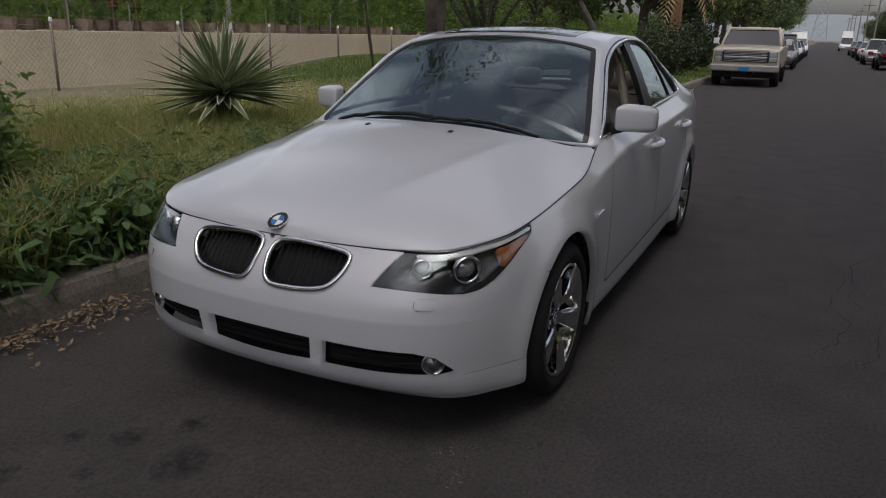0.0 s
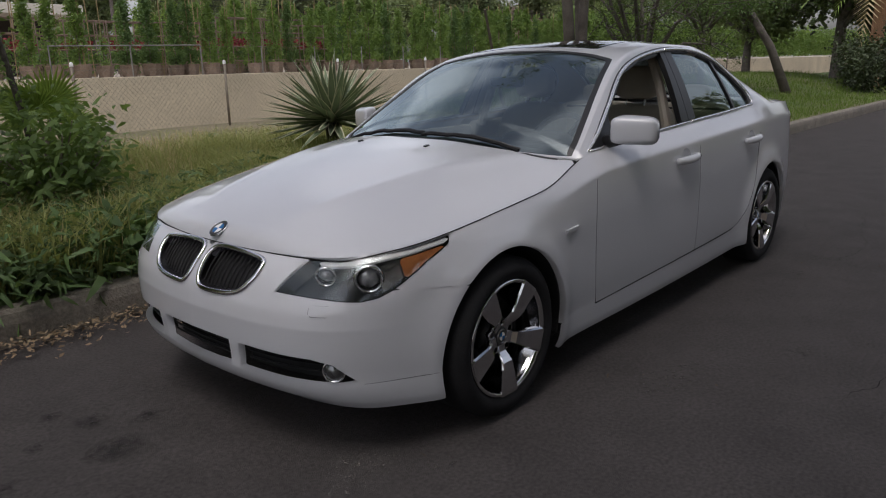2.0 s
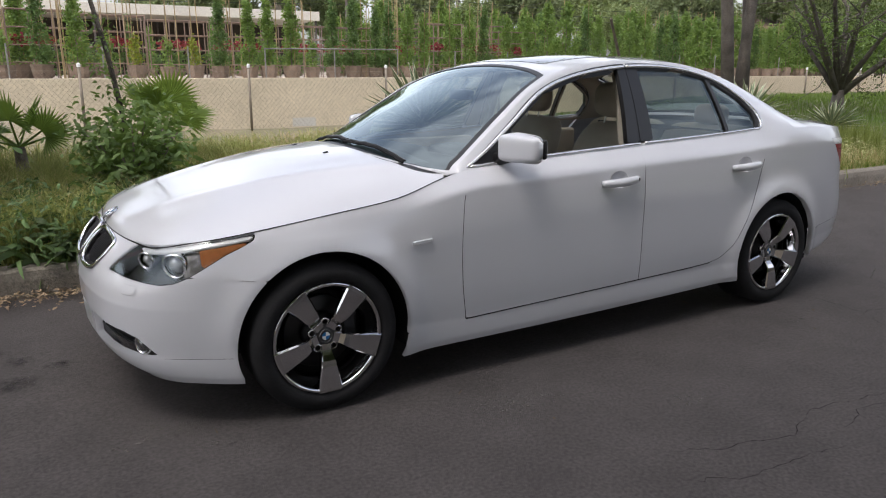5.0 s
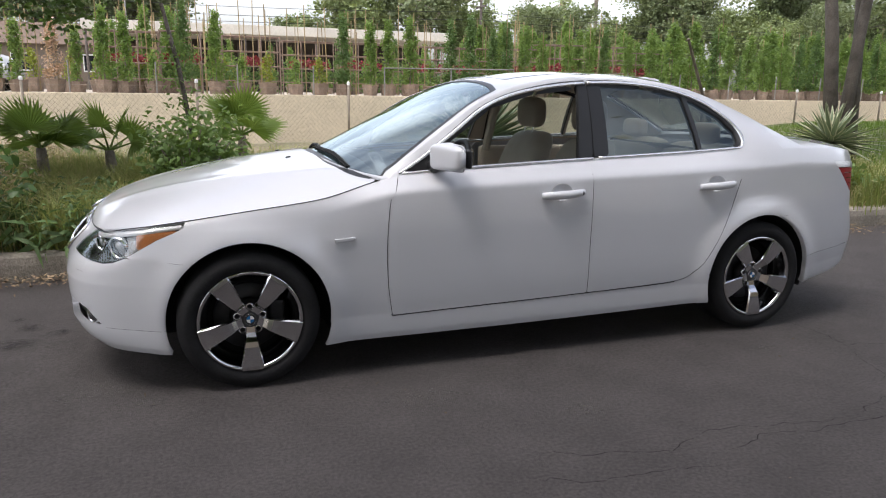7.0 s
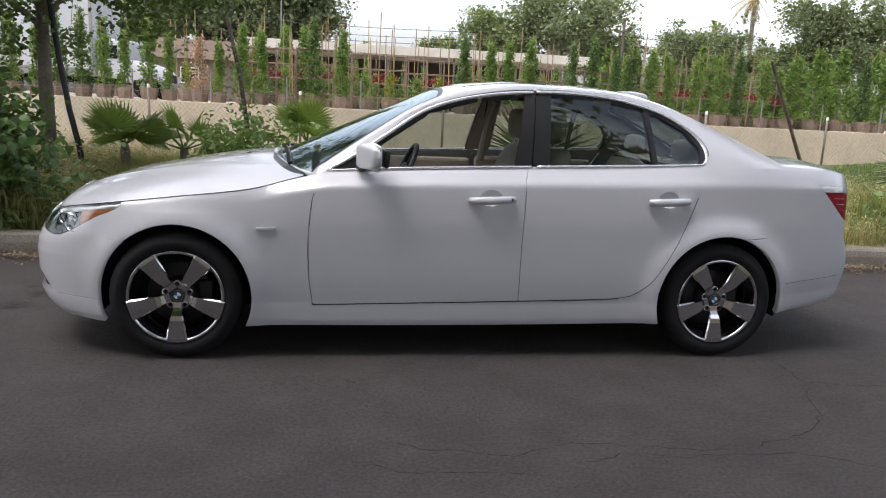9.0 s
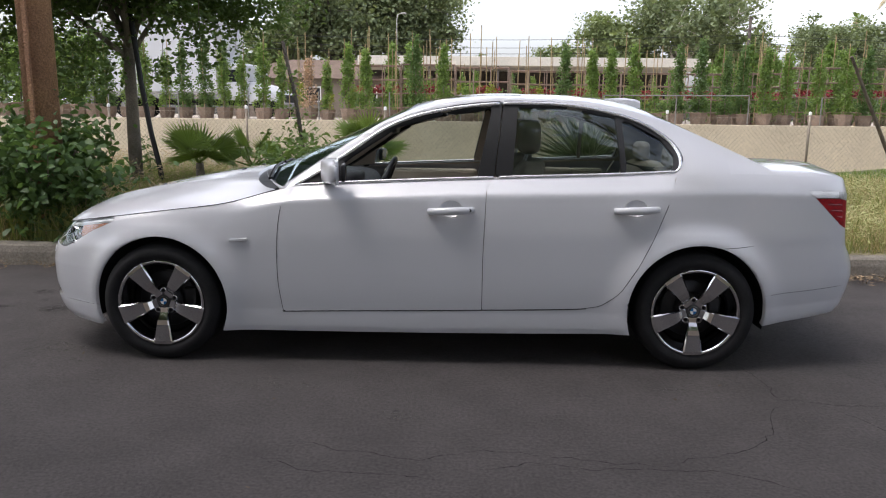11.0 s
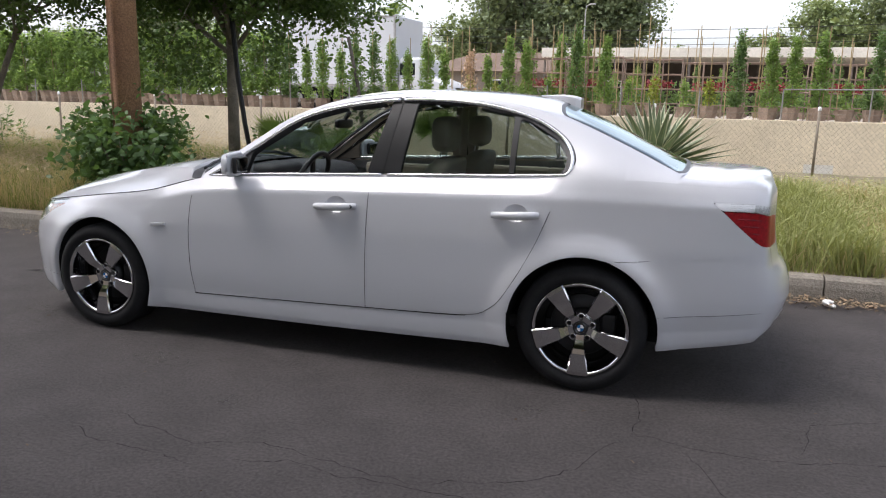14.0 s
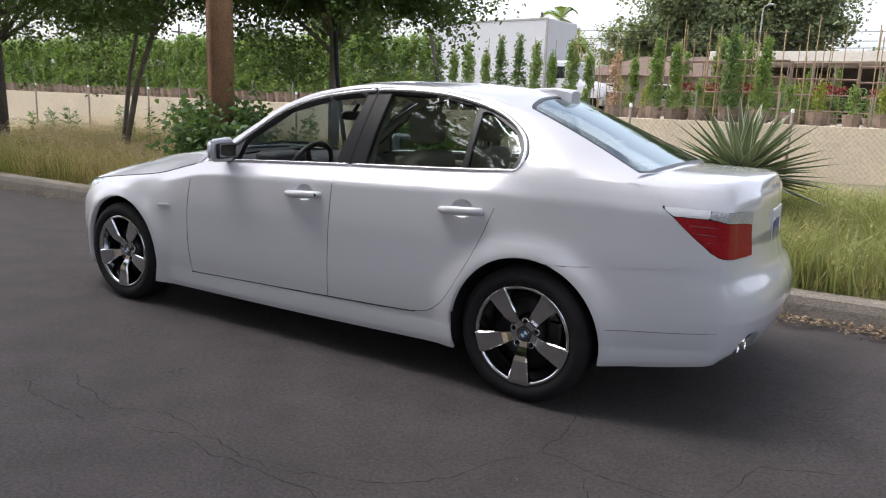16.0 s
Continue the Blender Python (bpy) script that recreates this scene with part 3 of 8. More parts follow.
def cabin_points(n=190, m1=26, m2=34):
    xs = np.linspace(-1.018, 1.925, n)
    P = np.zeros((n, m1 + m2, 3))
    for i, x in enumerate(xs):
        if x < -0.78:      # foot of the windscreen
            yc = 0.785 * ((x + 1.02) / 0.24) ** 0.42
            zc = float(Z_TOP(x)) + (float(HOOD_C(min(x, -0.98))) - float(Z_TOP(x))) * max(0, 1 - (yc / 0.79) ** 2.3) - 0.004
            zc = min(zc, float(ROOF_C(x)))
            yb, zb = yc, zc
        elif x > 1.86:
            yc = 0.668 * max((1.93 - x) / 0.07, 0) ** 0.4
            zc = 1.078 + (float(DECK_C(x)) - 0.002 - 1.078) * max(0, 1 - (yc / 0.668) ** 2)
            yb, zb = yc, zc
        else:
            yc, zc = float(RAIL_Y(x)), float(RAIL_Z(x))
            yb, zb = float(edge_y(x)), float(Z_TOP(x))
            yb = max(yb, yc)
            tuck = min(max((x - 1.2) / 0.15, 0), 1)         # the pillar's foot runs on under the wing
            yb, zb = yb - 0.003 * tuck, zb - 0.010 * tuck
        q = np.linspace(0, 1, m1)
        P[i, :m1, 0] = x
        P[i, :m1, 1] = yb + (yc - yb) * q + (0.014 + 0.008 * min(max((x - 1.25) / 0.3, 0), 1)) * np.sin(np.pi * q) * min(1, abs(zc - zb) * 4)
        P[i, :m1, 2] = zb + (zc - zb) * q
        r = np.linspace(0, 1, m2 + 1)[1:]
        y = yc * (1 - r)
        zt = max(float(ROOF_C(x)), zc)
        pw = 2.2
        P[i, m1:, 0] = x
        P[i, m1:, 1] = y
        P[i, m1:, 2] = zc + (zt - zc) * (1 - (1 - r) ** pw)
    return P, m1


CABIN_GRID, CAB_M = cabin_points()
CABIN = grid_surf(CABIN_GRID)


def soften(surfs, keep, reach, weight):
    """Averages the normals of several patches where they meet, so that the light flows over the join."""
    P = np.vstack([s.P[k] for s, k in zip(surfs, keep)])
    N = np.vstack([s.N[k] for s, k in zip(surfs, keep)])
    out = np.zeros_like(N)
    for i in range(0, len(P), 400):
        d = np.sum((P[i:i + 400, None] - P[None]) ** 2, -1)
        out[i:i + 400] = np.exp(-d / (2 * reach * reach)) @ N
    out /= np.linalg.norm(out, axis=1, keepdims=True)
    o = 0
    for s, k in zip(surfs, keep):
        m = int(np.sum(k))
        w = weight(s.P[k])[:, None]
        n = out[o:o + m] * w + s.N[k] * (1 - w)
        s.N[k] = n / np.linalg.norm(n, axis=1, keepdims=True)
        o += m


_side_of = np.tile(np.arange(CABIN_GRID.shape[1]) < CAB_M + 7, CABIN_GRID.shape[0])
soften([WRAP, CABIN, DECK], [(WRAP.P[:, 0] > 1.1) & (WRAP.P[:, 0] < 2.5) & (WRAP.P[:, 2] > 0.84) & (WRAP.P[:, 1] > 0.4), (CABIN.P[:, 0] > 1.1) & _side_of,
                            (DECK.P[:, 0] < 2.5) & (DECK.P[:, 1] > 0.35)], 0.08,
       lambda P: np.clip((P[:, 0] - 1.15) / 0.3, 0, 1) * np.clip((2.42 - P[:, 0]) / 0.15, 0, 1) * np.clip((P[:, 2] - 0.92) / 0.1, 0, 1))
CAB_Q = np.tile(np.arange(CABIN_GRID.shape[1]), CABIN_GRID.shape[0])
CAB_SIDE = np.where(CAB_Q < CAB_M, -1.0, 1.0)          # below or above the roof rail

# ---- shut lines in side view ----
GAP = 0.0017
ARCH_F = lambda x, z: np.hypot(x + AXLE, (z - ARCH_Z) * 1.0) - ARCH_R
ARCH_B = lambda x, z: np.hypot(x - AXLE, (z - ARCH_Z) * 1.0) - ARCH_R
DOOR_F = [(-0.775, 0.285), (-0.797, 0.45), (-0.800, 0.65), (-0.782, 0.83), (-0.735, 0.92), (-0.66, 1.1), (0.36, 1.1), (0.345, 1.03), (0.315, 0.95), (0.302, 0.6), (0.302, 0.312)]
DOOR_R = [(0.302, 0.312), (0.302, 0.6), (0.315, 0.95), (0.345, 1.03), (0.36, 1.1), (1.345, 1.1), (1.312, 1.03), (1.270, 0.90), (1.205, 0.73), (1.128, 0.575), (1.038, 0.43), (0.985, 0.380), (0.93, 0.345), (0.85, 0.330)]
SILL_LINE = pch([-1.2, -0.79, 0.3, 0.85, 0.98, 1.2], [0.268, 0.283, 0.312, 0.330, 0.352, 0.378])
HEAD = [(-2.197, 0.614), (-2.165, 0.660), (-2.128, 0.697), (-2.10, 0.714), (-2.03, 0.728), (-1.95, 0.743), (-1.83, 0.760), (-1.70, 0.777), (-1.715, 0.752),
        (-1.75, 0.735), (-1.82, 0.706), (-1.88, 0.672), (-1.925, 0.645), (-1.965, 0.622), (-2.01, 0.602), (-2.06, 0.594), (-2.11, 0.600), (-2.16, 0.608)]
HEAD_TOP = pch([-2.2, -2.128, -2.10, -2.03, -1.95, -1.83, -1.70], [0.66, 0.697, 0.714, 0.728, 0.743, 0.760, 0.777])
BUMP_SEAM = pch([-2.3, -2.05, -1.957, -1.85, -1.75, -1.60], [0.59, 0.59, 0.624, 0.612, 0.604, 0.588])
TAILSEAM = pch([1.5, 1.60, 1.9, 2.10, 2.17, 2.22, 2.26, 2.3], [0.672, 0.676, 0.700, 0.722, 0.752, 0.808, 0.84, 0.84])
TAIL = [(2.008, 0.974), (2.10, 0.976), (2.19, 0.970), (2.29, 0.955), (2.40, 0.938), (2.40, 0.758), (2.29, 0.760), (2.24, 0.778), (2.20, 0.806), (2.13, 0.866), (2.06, 0.930)]
TAIL_SPLIT = pch([2.0, 2.076, 2.203, 2.34, 2.5], [0.936, 0.935, 0.930, 0.892, 0.88])
KIDNEY = spline([(0.022, 0.655), (0.034, 0.700), (0.09, 0.712), (0.20, 0.710), (0.315, 0.698), (0.342, 0.678), (0.33, 0.635), (0.275, 0.588), (0.15, 0.573), (0.05, 0.582)], 60, True)
DLO = spline([(-0.715, 0.962), (-0.60, 1.032), (-0.437, 1.142), (-0.20, 1.296), (0.074, 1.379), (0.428, 1.419), (0.81, 1.405), (1.114, 1.337), (1.289, 1.24), (1.352, 1.153),
              (1.345, 1.090), (1.315, 1.062)], 110)
DLO_POLY = [tuple(p) for p in DLO] + [(1.05, 1.048), (0.36, 1.020), (-0.41, 0.984)]


def pane_mat(name, tint, gloss=1.5):
    """Thin pane: clear tinted body with a mirror film that grows at a grazing view."""
    m = bpy.data.materials.new(name)
    m.use_nodes = True
    n, l = m.node_tree.nodes, m.node_tree.links
    n.remove(n["Principled BSDF"])
    t, g, s = n.new("ShaderNodeBsdfTransparent"), n.new("ShaderNodeBsdfGlossy"), n.new("ShaderNodeMixShader")
    f, p, a = n.new("ShaderNodeLayerWeight"), n.new("ShaderNodeMath"), n.new("ShaderNodeMapRange")
    p.operation = "POWER"
    p.inputs[1].default_value = 4.0
    t.inputs["Color"].default_value = (*tint, 1)
    g.inputs["Roughness"].default_value = 0.015
    g.inputs["Color"].default_value = (0.86, 0.98, 1, 1)
    f.inputs["Blend"].default_value = 0.5
    a.inputs["To Min"].default_value = gloss
    l.new(f.outputs["Facing"], p.inputs[0])
    l.new(p.outputs["Value"], a.inputs["Value"])
    l.new(a.outputs["Result"], s.inputs["Fac"])
    l.new(t.outputs["BSDF"], s.inputs[1])
    l.new(g.outputs["BSDF"], s.inputs[2])
    l.new(s.outputs["Shader"], n["Material Output"].inputs["Surface"])
    return m


M_SCREEN = pane_mat("windscreen_glass", (0.50, 0.58, 0.57), 0.19)
M_REARGLASS = pane_mat("tinted_rear_glass", (0.44, 0.49, 0.485), 0.13)
M_SIDEGLASS = pane_mat("tinted_side_glass", (0.47, 0.52, 0.50), 0.075)
M_LENS = pane_mat("lamp_lens", (0.93, 0.93, 0.93), 0.05)
M_BEIGE = mat("beige_leather", (0.46, 0.40, 0.32), 0.55, var=0.12, scale=6, bump=0.15, bscale=140)
M_TAUPE = mat("taupe_leather", (0.34, 0.30, 0.25), 0.55, var=0.15, scale=6, bump=0.15, bscale=140)
M_GREYTRIM = mat("dark_grey_dashboard", (0.03, 0.03, 0.032), 0.6, var=0.2, scale=10, bump=0.2, bscale=200)
M_AMBER = mat("amber_lens", (0.33, 0.125, 0.045), 0.15, coat=0.8, var=0.25, scale=60)
M_RED = mat("red_lens", (0.36, 0.010, 0.016), 0.34, spec=0.22, var=0.45, scale=70)
M_REDDARK = mat("dark_red_lens", (0.15, 0.004, 0.008), 0.16, spec=0.4, coat=0.5, var=0.4, scale=90)
M_REARCLEAR = mat("clear_ribbed_lens", (0.80, 0.81, 0.82), 0.25, 0.05, coat=0.6, var=0.35, scale=70)
M_SATIN = mat("bright_satin_strip", (0.72, 0.73, 0.74), 0.28, 0.05, coat=0.5, var=0.1, scale=30)
M_BRIGHT = mat("bright_window_strip", (0.80, 0.80, 0.81), 0.2, 0.8, var=0.05, scale=12)
M_BLUE = mat("badge_blue", (0.03, 0.17, 0.42), 0.25, coat=0.6, var=0.1, scale=40)
M_LAMPDARK = mat("lamp_bucket", (0.055, 0.057, 0.060), 0.22, 0.6, var=0.3, scale=20)
M_REFLECTOR = mat("lamp_reflector", (0.32, 0.31, 0.30), 0.24, 0.7, col2=(0.12, 0.115, 0.11), scale=14, bump=0.15, bscale=45)
M_PROJ = mat("projector_glass", (0.62, 0.63, 0.65), 0.16, 0.6, coat=1.0, var=0.4, scale=40)
M_RIBBED = mat("grey_ribbed_lens", (0.50, 0.51, 0.52), 0.3, 0.1, coat=0.5, var=0.5, scale=110)
M_FOG = mat("fog_lamp_glass", (0.16, 0.165, 0.17), 0.08, 0.6, coat=1.0, var=0.5, scale=50)
M_PLATE = mat("plate_white", (0.62, 0.64, 0.68), 0.4, var=0.15, scale=30)
M_PLATEINK = mat("plate_ink", (0.10, 0.12, 0.22), 0.5, var=0.1, scale=20)

car = thing("sedan", "clean pearl white four-door sedan parked beside the kerb", "car")
A = np.maximum.reduce
X, Y, Z = WRAP.P.T
arch = np.minimum(ARCH_F(X, Z), ARCH_B(X, Z))
head = np.maximum(sdf(HEAD, X, Z), 0.44 + (Z - 0.606) * 0.62 - Y)
tail = np.maximum(sdf(TAIL, X, Z), 0.50 - Y)
d_f, d_r = sdf(DOOR_F, X, Z), sdf(DOOR_R, X, Z)
sill = np.maximum(Z - SILL_LINE(X), np.maximum(-1.30 - X, X - 1.32))
f_bump = np.where(X < -1.957, X + 1.957, np.maximum(Z - BUMP_SEAM(X), X + 1.5))
f_bump = np.where((X < -1.90) & (X > -1.957), np.minimum(f_bump, np.maximum(sdf(HEAD, X, Z) - 0.004, Z - BUMP_SEAM(X))), f_bump)
kid = np.where(X < -1.9, sdf(KIDNEY, Y, Z), 1.0)
INT_C = [(-0.3, 0.412), (0.235, 0.406), (0.228, 0.304), (0.1, 0.291), (-0.3, 0.289)]
INT_S = [(0.285, 0.404), (0.60, 0.394), (0.665, 0.376), (0.725, 0.308), (0.68, 0.297), (0.45, 0.294), (0.275, 0.298)]
int_c = np.where(X < -1.9, sdf(INT_C, Y, Z), 1.0)
int_s = np.where(X < -1.7, sdf(INT_S, Y, Z), 1.0)
r_bump = np.maximum(Z - TAILSEAM(X), 1.5 - X)
deck_w = np.where(X > 1.8, (1.087 - (X - 1.827) * 0.575) - Z, 1.0)
deck_w = np.maximum(deck_w, -tail)
trunk_face = A([2.21 - X, -tail, -r_bump])
lower_lip = Z - 0.295                         # seam under the bumper

CUPS = ((0.130, 0.858), (1.100, 0.874))      # hollows behind the door handles
cup = np.maximum.reduce([1 - np.hypot((X - x) / 0.058, (Z - z) / 0.043) for x, z in CUPS]) * 0.05
door_f = both("front_door", clip(WRAP, A([d_f, -arch, cup]) + GAP * 0.999), M_PAINT, car, "white front door")
door_r = both("rear_door", clip(WRAP, A([d_r, -arch, cup]) + GAP), M_PAINT, car, "white rear door")
both("side_sill", clip(WRAP, A([sill, -arch, -d_f, -d_r]) + GAP * 0.5), M_PAINT, car)
wing = both("front_wing", clip(WRAP, A([X + 0.6, -arch, -d_f, -sill, -head, -f_bump]) + GAP * 0.8), M_PAINT, car, lip=0.03)
deck_side = np.where(X > 1.80, deck_w, 1.0)
both("rear_wing", clip(WRAP, A([0.8 - X, -arch, -d_r, -sill, -r_bump, -tail, -np.minimum(deck_side, trunk_face)]) + GAP * 0.8), M_PAINT, car, lip=0.03)
fb = clip(WRAP, A([f_bump, -arch, -head, -kid, -int_c, -int_s]) + GAP * 0.7)
bumper_f = skin("front_bumper", join(fb, flip(fb)), M_PAINT, car, weld=True, lip=0.03)
rb = clip(WRAP, A([r_bump, -arch, -tail]) + GAP * 1.0)
pipe_hole = np.where(X > 2.2, 0.05 * (1 - np.hypot((Y - 0.575) / 0.090, (Z - 0.375) / 0.065)), -1.0)
rb_left = clip(WRAP, A([r_bump, -arch, -tail, pipe_hole]) + GAP * 1.0)
bumper_r = skin("rear_bumper", join(rb, flip(rb_left)), M_PAINT, car, weld=True, lip=0.03)
hood_edge = np.tile(np.linspace(0, 1, HOOD_GRID.shape[1]), HOOD_GRID.shape[0])
HX, HY, HZ = HOOD.P.T
HOOD_BACK = pch([0, 0.4, 0.6, 0.7, 0.76, 0.80, 0.9], [-1.035, -1.015, -0.970, -0.915, -0.865, -0.82, -0.80])
hd = clip(HOOD, np.maximum(hood_edge - 0.9955, HX - HOOD_BACK(HY)))
bonnet = skin("bonnet", join(hd, flip(hd)), M_PAINT, car, weld=True, lip=0.02)
dw = clip(WRAP, np.minimum(deck_side, trunk_face) + GAP * 0.7)
trunk = skin("trunk_lid", join(DECK, flip(DECK), dw, flip(dw)), M_PAINT, car, weld=True, lip=0.02)

# places on the bodywork
_fm = WRAP.P[:, 0] < -1.7


def front_x(y, z):
    """The front surface behind a place in front view."""
    q = WRAP.P[_fm]
    d = (q[:, 1] - abs(y)) ** 2 + (q[:, 2] - z) ** 2
    w = np.exp(-d / (2 * 0.011 ** 2))
    return float(np.sum(w * q[:, 0]) / max(np.sum(w), 1e-12))


def flank_y(x, z):
    q = WRAP.P[(np.abs(WRAP.P[:, 0] - x) < 0.06) & (np.abs(WRAP.P[:, 2] - z) < 0.06) & (WRAP.P[:, 1] > 0.3)]
    d = (q[:, 0] - x) ** 2 + (q[:, 2] - z) ** 2
    w = np.exp(-d / (2 * 0.011 ** 2))
    return float(np.sum(w * q[:, 1]) / max(np.sum(w), 1e-12))


# lamps
brow = A([head, HEAD_TOP(X) - 0.019 - Z, -2.085 - X])
amber = A([head, -(HEAD_TOP(X) - 0.019 - Z), -1.915 - X, HEAD_TOP(X) - 0.11 - Z])
for side, fl in ((-1, flip), (1, lambda q: q)):
    hl = skin("headlamp", fl(clip(WRAP, head + 0.003)), M_LENS, car, "clear headlamp with twin round lamps and amber corner", lip=0.004, push=-0.003)
    hl.visible_shadow = False
    skin("lamp_bucket", fl(clip(WRAP, head)), M_LAMPDARK, hl, lip=-0.070, push=-0.080)
    skin("reflector", fl(clip(WRAP, A([head + 0.006, -1.985 - X, X + 1.885]))), M_REFLECTOR, hl, "bright chromed reflector", lip=0.0, push=-0.046)
    skin("brow_strip", fl(clip(WRAP, brow + 0.004)), M_SATIN, hl, "bright chrome brow strip", lip=0.02, push=-0.009)
    skin("turn_signal", fl(clip(WRAP, amber + 0.004)), M_AMBER, hl, "amber turn signal", lip=0.02, push=-0.011)
    for k, (cx, cy, cz, r) in enumerate(((-2.070, 0.566, 0.660, 0.038), (-1.990, 0.695, 0.655, 0.053))):
        lean = pose(cx + 0.012, side * cy, cz, 0, -8, -side * (38 + 10 * k))
        ring = lathe_geo([(r * 0.80, -0.012), (r * 0.84, -0.020), (r * 0.98, -0.018), (r * 1.02, 0.0), (r * 0.98, 0.045), (r * 0.82, 0.05), (r * 0.80, 0.0)], 28, "x")
        ro = part("lamp_ring", ring, M_CHROME, hl, smooth=True)
        ro.matrix_local = lean
        lens = lathe_geo([(0.001, -0.016), (r * 0.3, -0.014), (r * 0.6, -0.006), (r * 0.8, 0.01), (r * 0.8, 0.045), (0.001, 0.05)], 24, "x")
        lo = part("projector_lens", lens, M_PROJ, hl, smooth=True)
        lo.matrix_local = lean
    tlm = skin("tail_lamp", fl(clip(WRAP, A([tail, Z - TAIL_SPLIT(X)]) + 0.002)), M_RED, car, "red tail lamp with a clear upper band", lip=0.02, push=0.001)
    skin("clear_band", fl(clip(WRAP, A([tail, TAIL_SPLIT(X) - Z, X - 2.195]) + 0.002)), M_SATIN, tlm, "bright silvery upper band", lip=0.02, push=0.001)
    skin("ribbed_band", fl(clip(WRAP, A([tail, TAIL_SPLIT(X) - Z, 2.195 - X]) + 0.0015)), M_RIBBED, tlm, "grey ribbed reversing lens", lip=0.02, push=0.001)
    for f, x0 in ((0.20, 2.122), (0.40, 2.150), (0.60, 2.192)):   # darker ribs between the lamp chambers
        part("red_rib", tube_geo([(x, side * (flank_y(x, z) + 0.0005), z) for x, z in ((x, TAIL_SPLIT(x) - 0.16 * f) for x in np.linspace(x0, 2.225, 7))], 0.0022, 5), M_REDDARK, tlm)
    for zz in (0.944, 0.953, 0.962, 0.971):
        part("lens_rib", tube_geo([(x, side * (flank_y(x, zz) + 0.0012), zz) for x in np.linspace(2.085, 2.185, 6)], 0.0014, 5), M_REARCLEAR, tlm)

# kidney grilles
for side, fl in ((-1, flip), (1, lambda q: q)):
    kd = skin("kidney_grille", fl(clip(WRAP, kid)), M_UNDER, car, "black slatted kidney grille in a chrome surround", lip=0, push=-0.045)
    path = [(front_x(y, z) - 0.002, side * y, z) for y, z in KIDNEY]
    path.append(path[0])
    part("chrome_surround", tube_geo(path, 0.0105, 8, False), M_CHROME, kd, "chrome surround", smooth=True)
    part("grille_throat", (path[:-1] + [(x + 0.05, y, z) for x, y, z in path[:-1]], [(k, (k + 1) % 60, 60 + (k + 1) % 60, 60 + k) for k in range(60)]), M_BLACK, kd)
    for k in range(12):
        y0 = 0.050 + 0.0243 * k
        zs = np.linspace(0.56, 0.74, 60)
        ins = zs[sdf(KIDNEY, np.full(60, y0), zs) < -0.006]
        if len(ins) > 3:
            part("grille_slat", tube_geo([(front_x(y0, z) + 0.020, side * (y0 + (z - 0.65) * 0.03), z) for z in np.linspace(ins[0], ins[-1], 7)], [0.0035] * 7, 5), M_SLAT, kd)

# lower intakes with fog lamps
back = clip(WRAP, int_c)
it = skin("centre_intake", join(back, flip(back)), M_UNDER, bumper_f, "black lower air intake", lip=0, push=-0.06, weld=True)
for zz in (0.330, 0.356, 0.382):
    part("intake_bar", tube_geo([(front_x(y, zz) + 0.040, y, zz) for y in np.linspace(-0.23, 0.23, 15)], 0.005, 6), M_SLAT, it)
back = clip(WRAP, int_s)
for side, fl in ((-1, flip), (1, lambda q: q)):
    it = skin("side_intake", fl(back), M_UNDER, bumper_f, "black side air intake", lip=0, push=-0.06)
    for zz in (0.336, 0.364):
        part("intake_bar", tube_geo([(front_x(y, zz) + 0.040, side * y, zz) for y in np.linspace(0.29, 0.60, 10)], 0.005, 6), M_SLAT, it)
for side in (-1, 1):
    lean = pose(-2.118, side * 0.648, 0.343, 0, 0, -side * 35)
    fog = part("fog_lamp", lathe_geo([(0.001, -0.018), (0.02, -0.015), (0.034, -0.004), (0.037, 0.0)], 26, "x"), M_FOG, bumper_f, "round clear fog lamp", smooth=True)
    fog.matrix_local = lean
    part("fog_bezel", lathe_geo([(0.034, 0.0), (0.036, -0.006), (0.040, -0.007), (0.042, 0.002), (0.042, 0.05)], 26, "x"), M_CHROME, fog, smooth=True)
# headlamp washer lids
both("washer_lid", clip(WRAP, np.sqrt(np.maximum(np.abs(Y - 0.632) - 0.024, 0) ** 2 + np.maximum(np.abs(Z - 0.566) - 0.008, 0) ** 2) - 0.010 + np.where(X < -1.9, 0, 1)), M_PAINT, bumper_f, lip=0.005, push=0.0035)
for sg in (-1, 1):
    ring = [(0.632 + 0.034 * c, 0.566 + 0.018 * d) for c, d in ((-0.7, -1), (0.7, -1), (1, -0.5), (1, 0.5), (0.7, 1), (-0.7, 1), (-1, 0.5), (-1, -0.5), (-0.7, -1))]
    part("washer_gap", tube_geo([(front_x(y, z) - 0.0030, sg * y, z) for y, z in ring], 0.0011, 5), M_DARKMETAL, bumper_f)
# lower lip line of front and rear bumpers
for s_ in (-1, 1):
    part("lip_seam", tube_geo([(x, s_ * (flank_y(x, 0.300) + 0.0003), 0.300) for x in np.linspace(-2.06, -1.80, 9)], 0.0009, 5), M_DARKMETAL, bumper_f)
    part("lip_seam", tube_geo([(x, s_ * (flank_y(x, 0.420 + (x - 1.803) * 0.085) + 0.0002), 0.420 + (x - 1.803) * 0.085) for x in np.linspace(1.805, 2.30, 14)], 0.0012, 5), M_DARKMETAL, bumper_r)

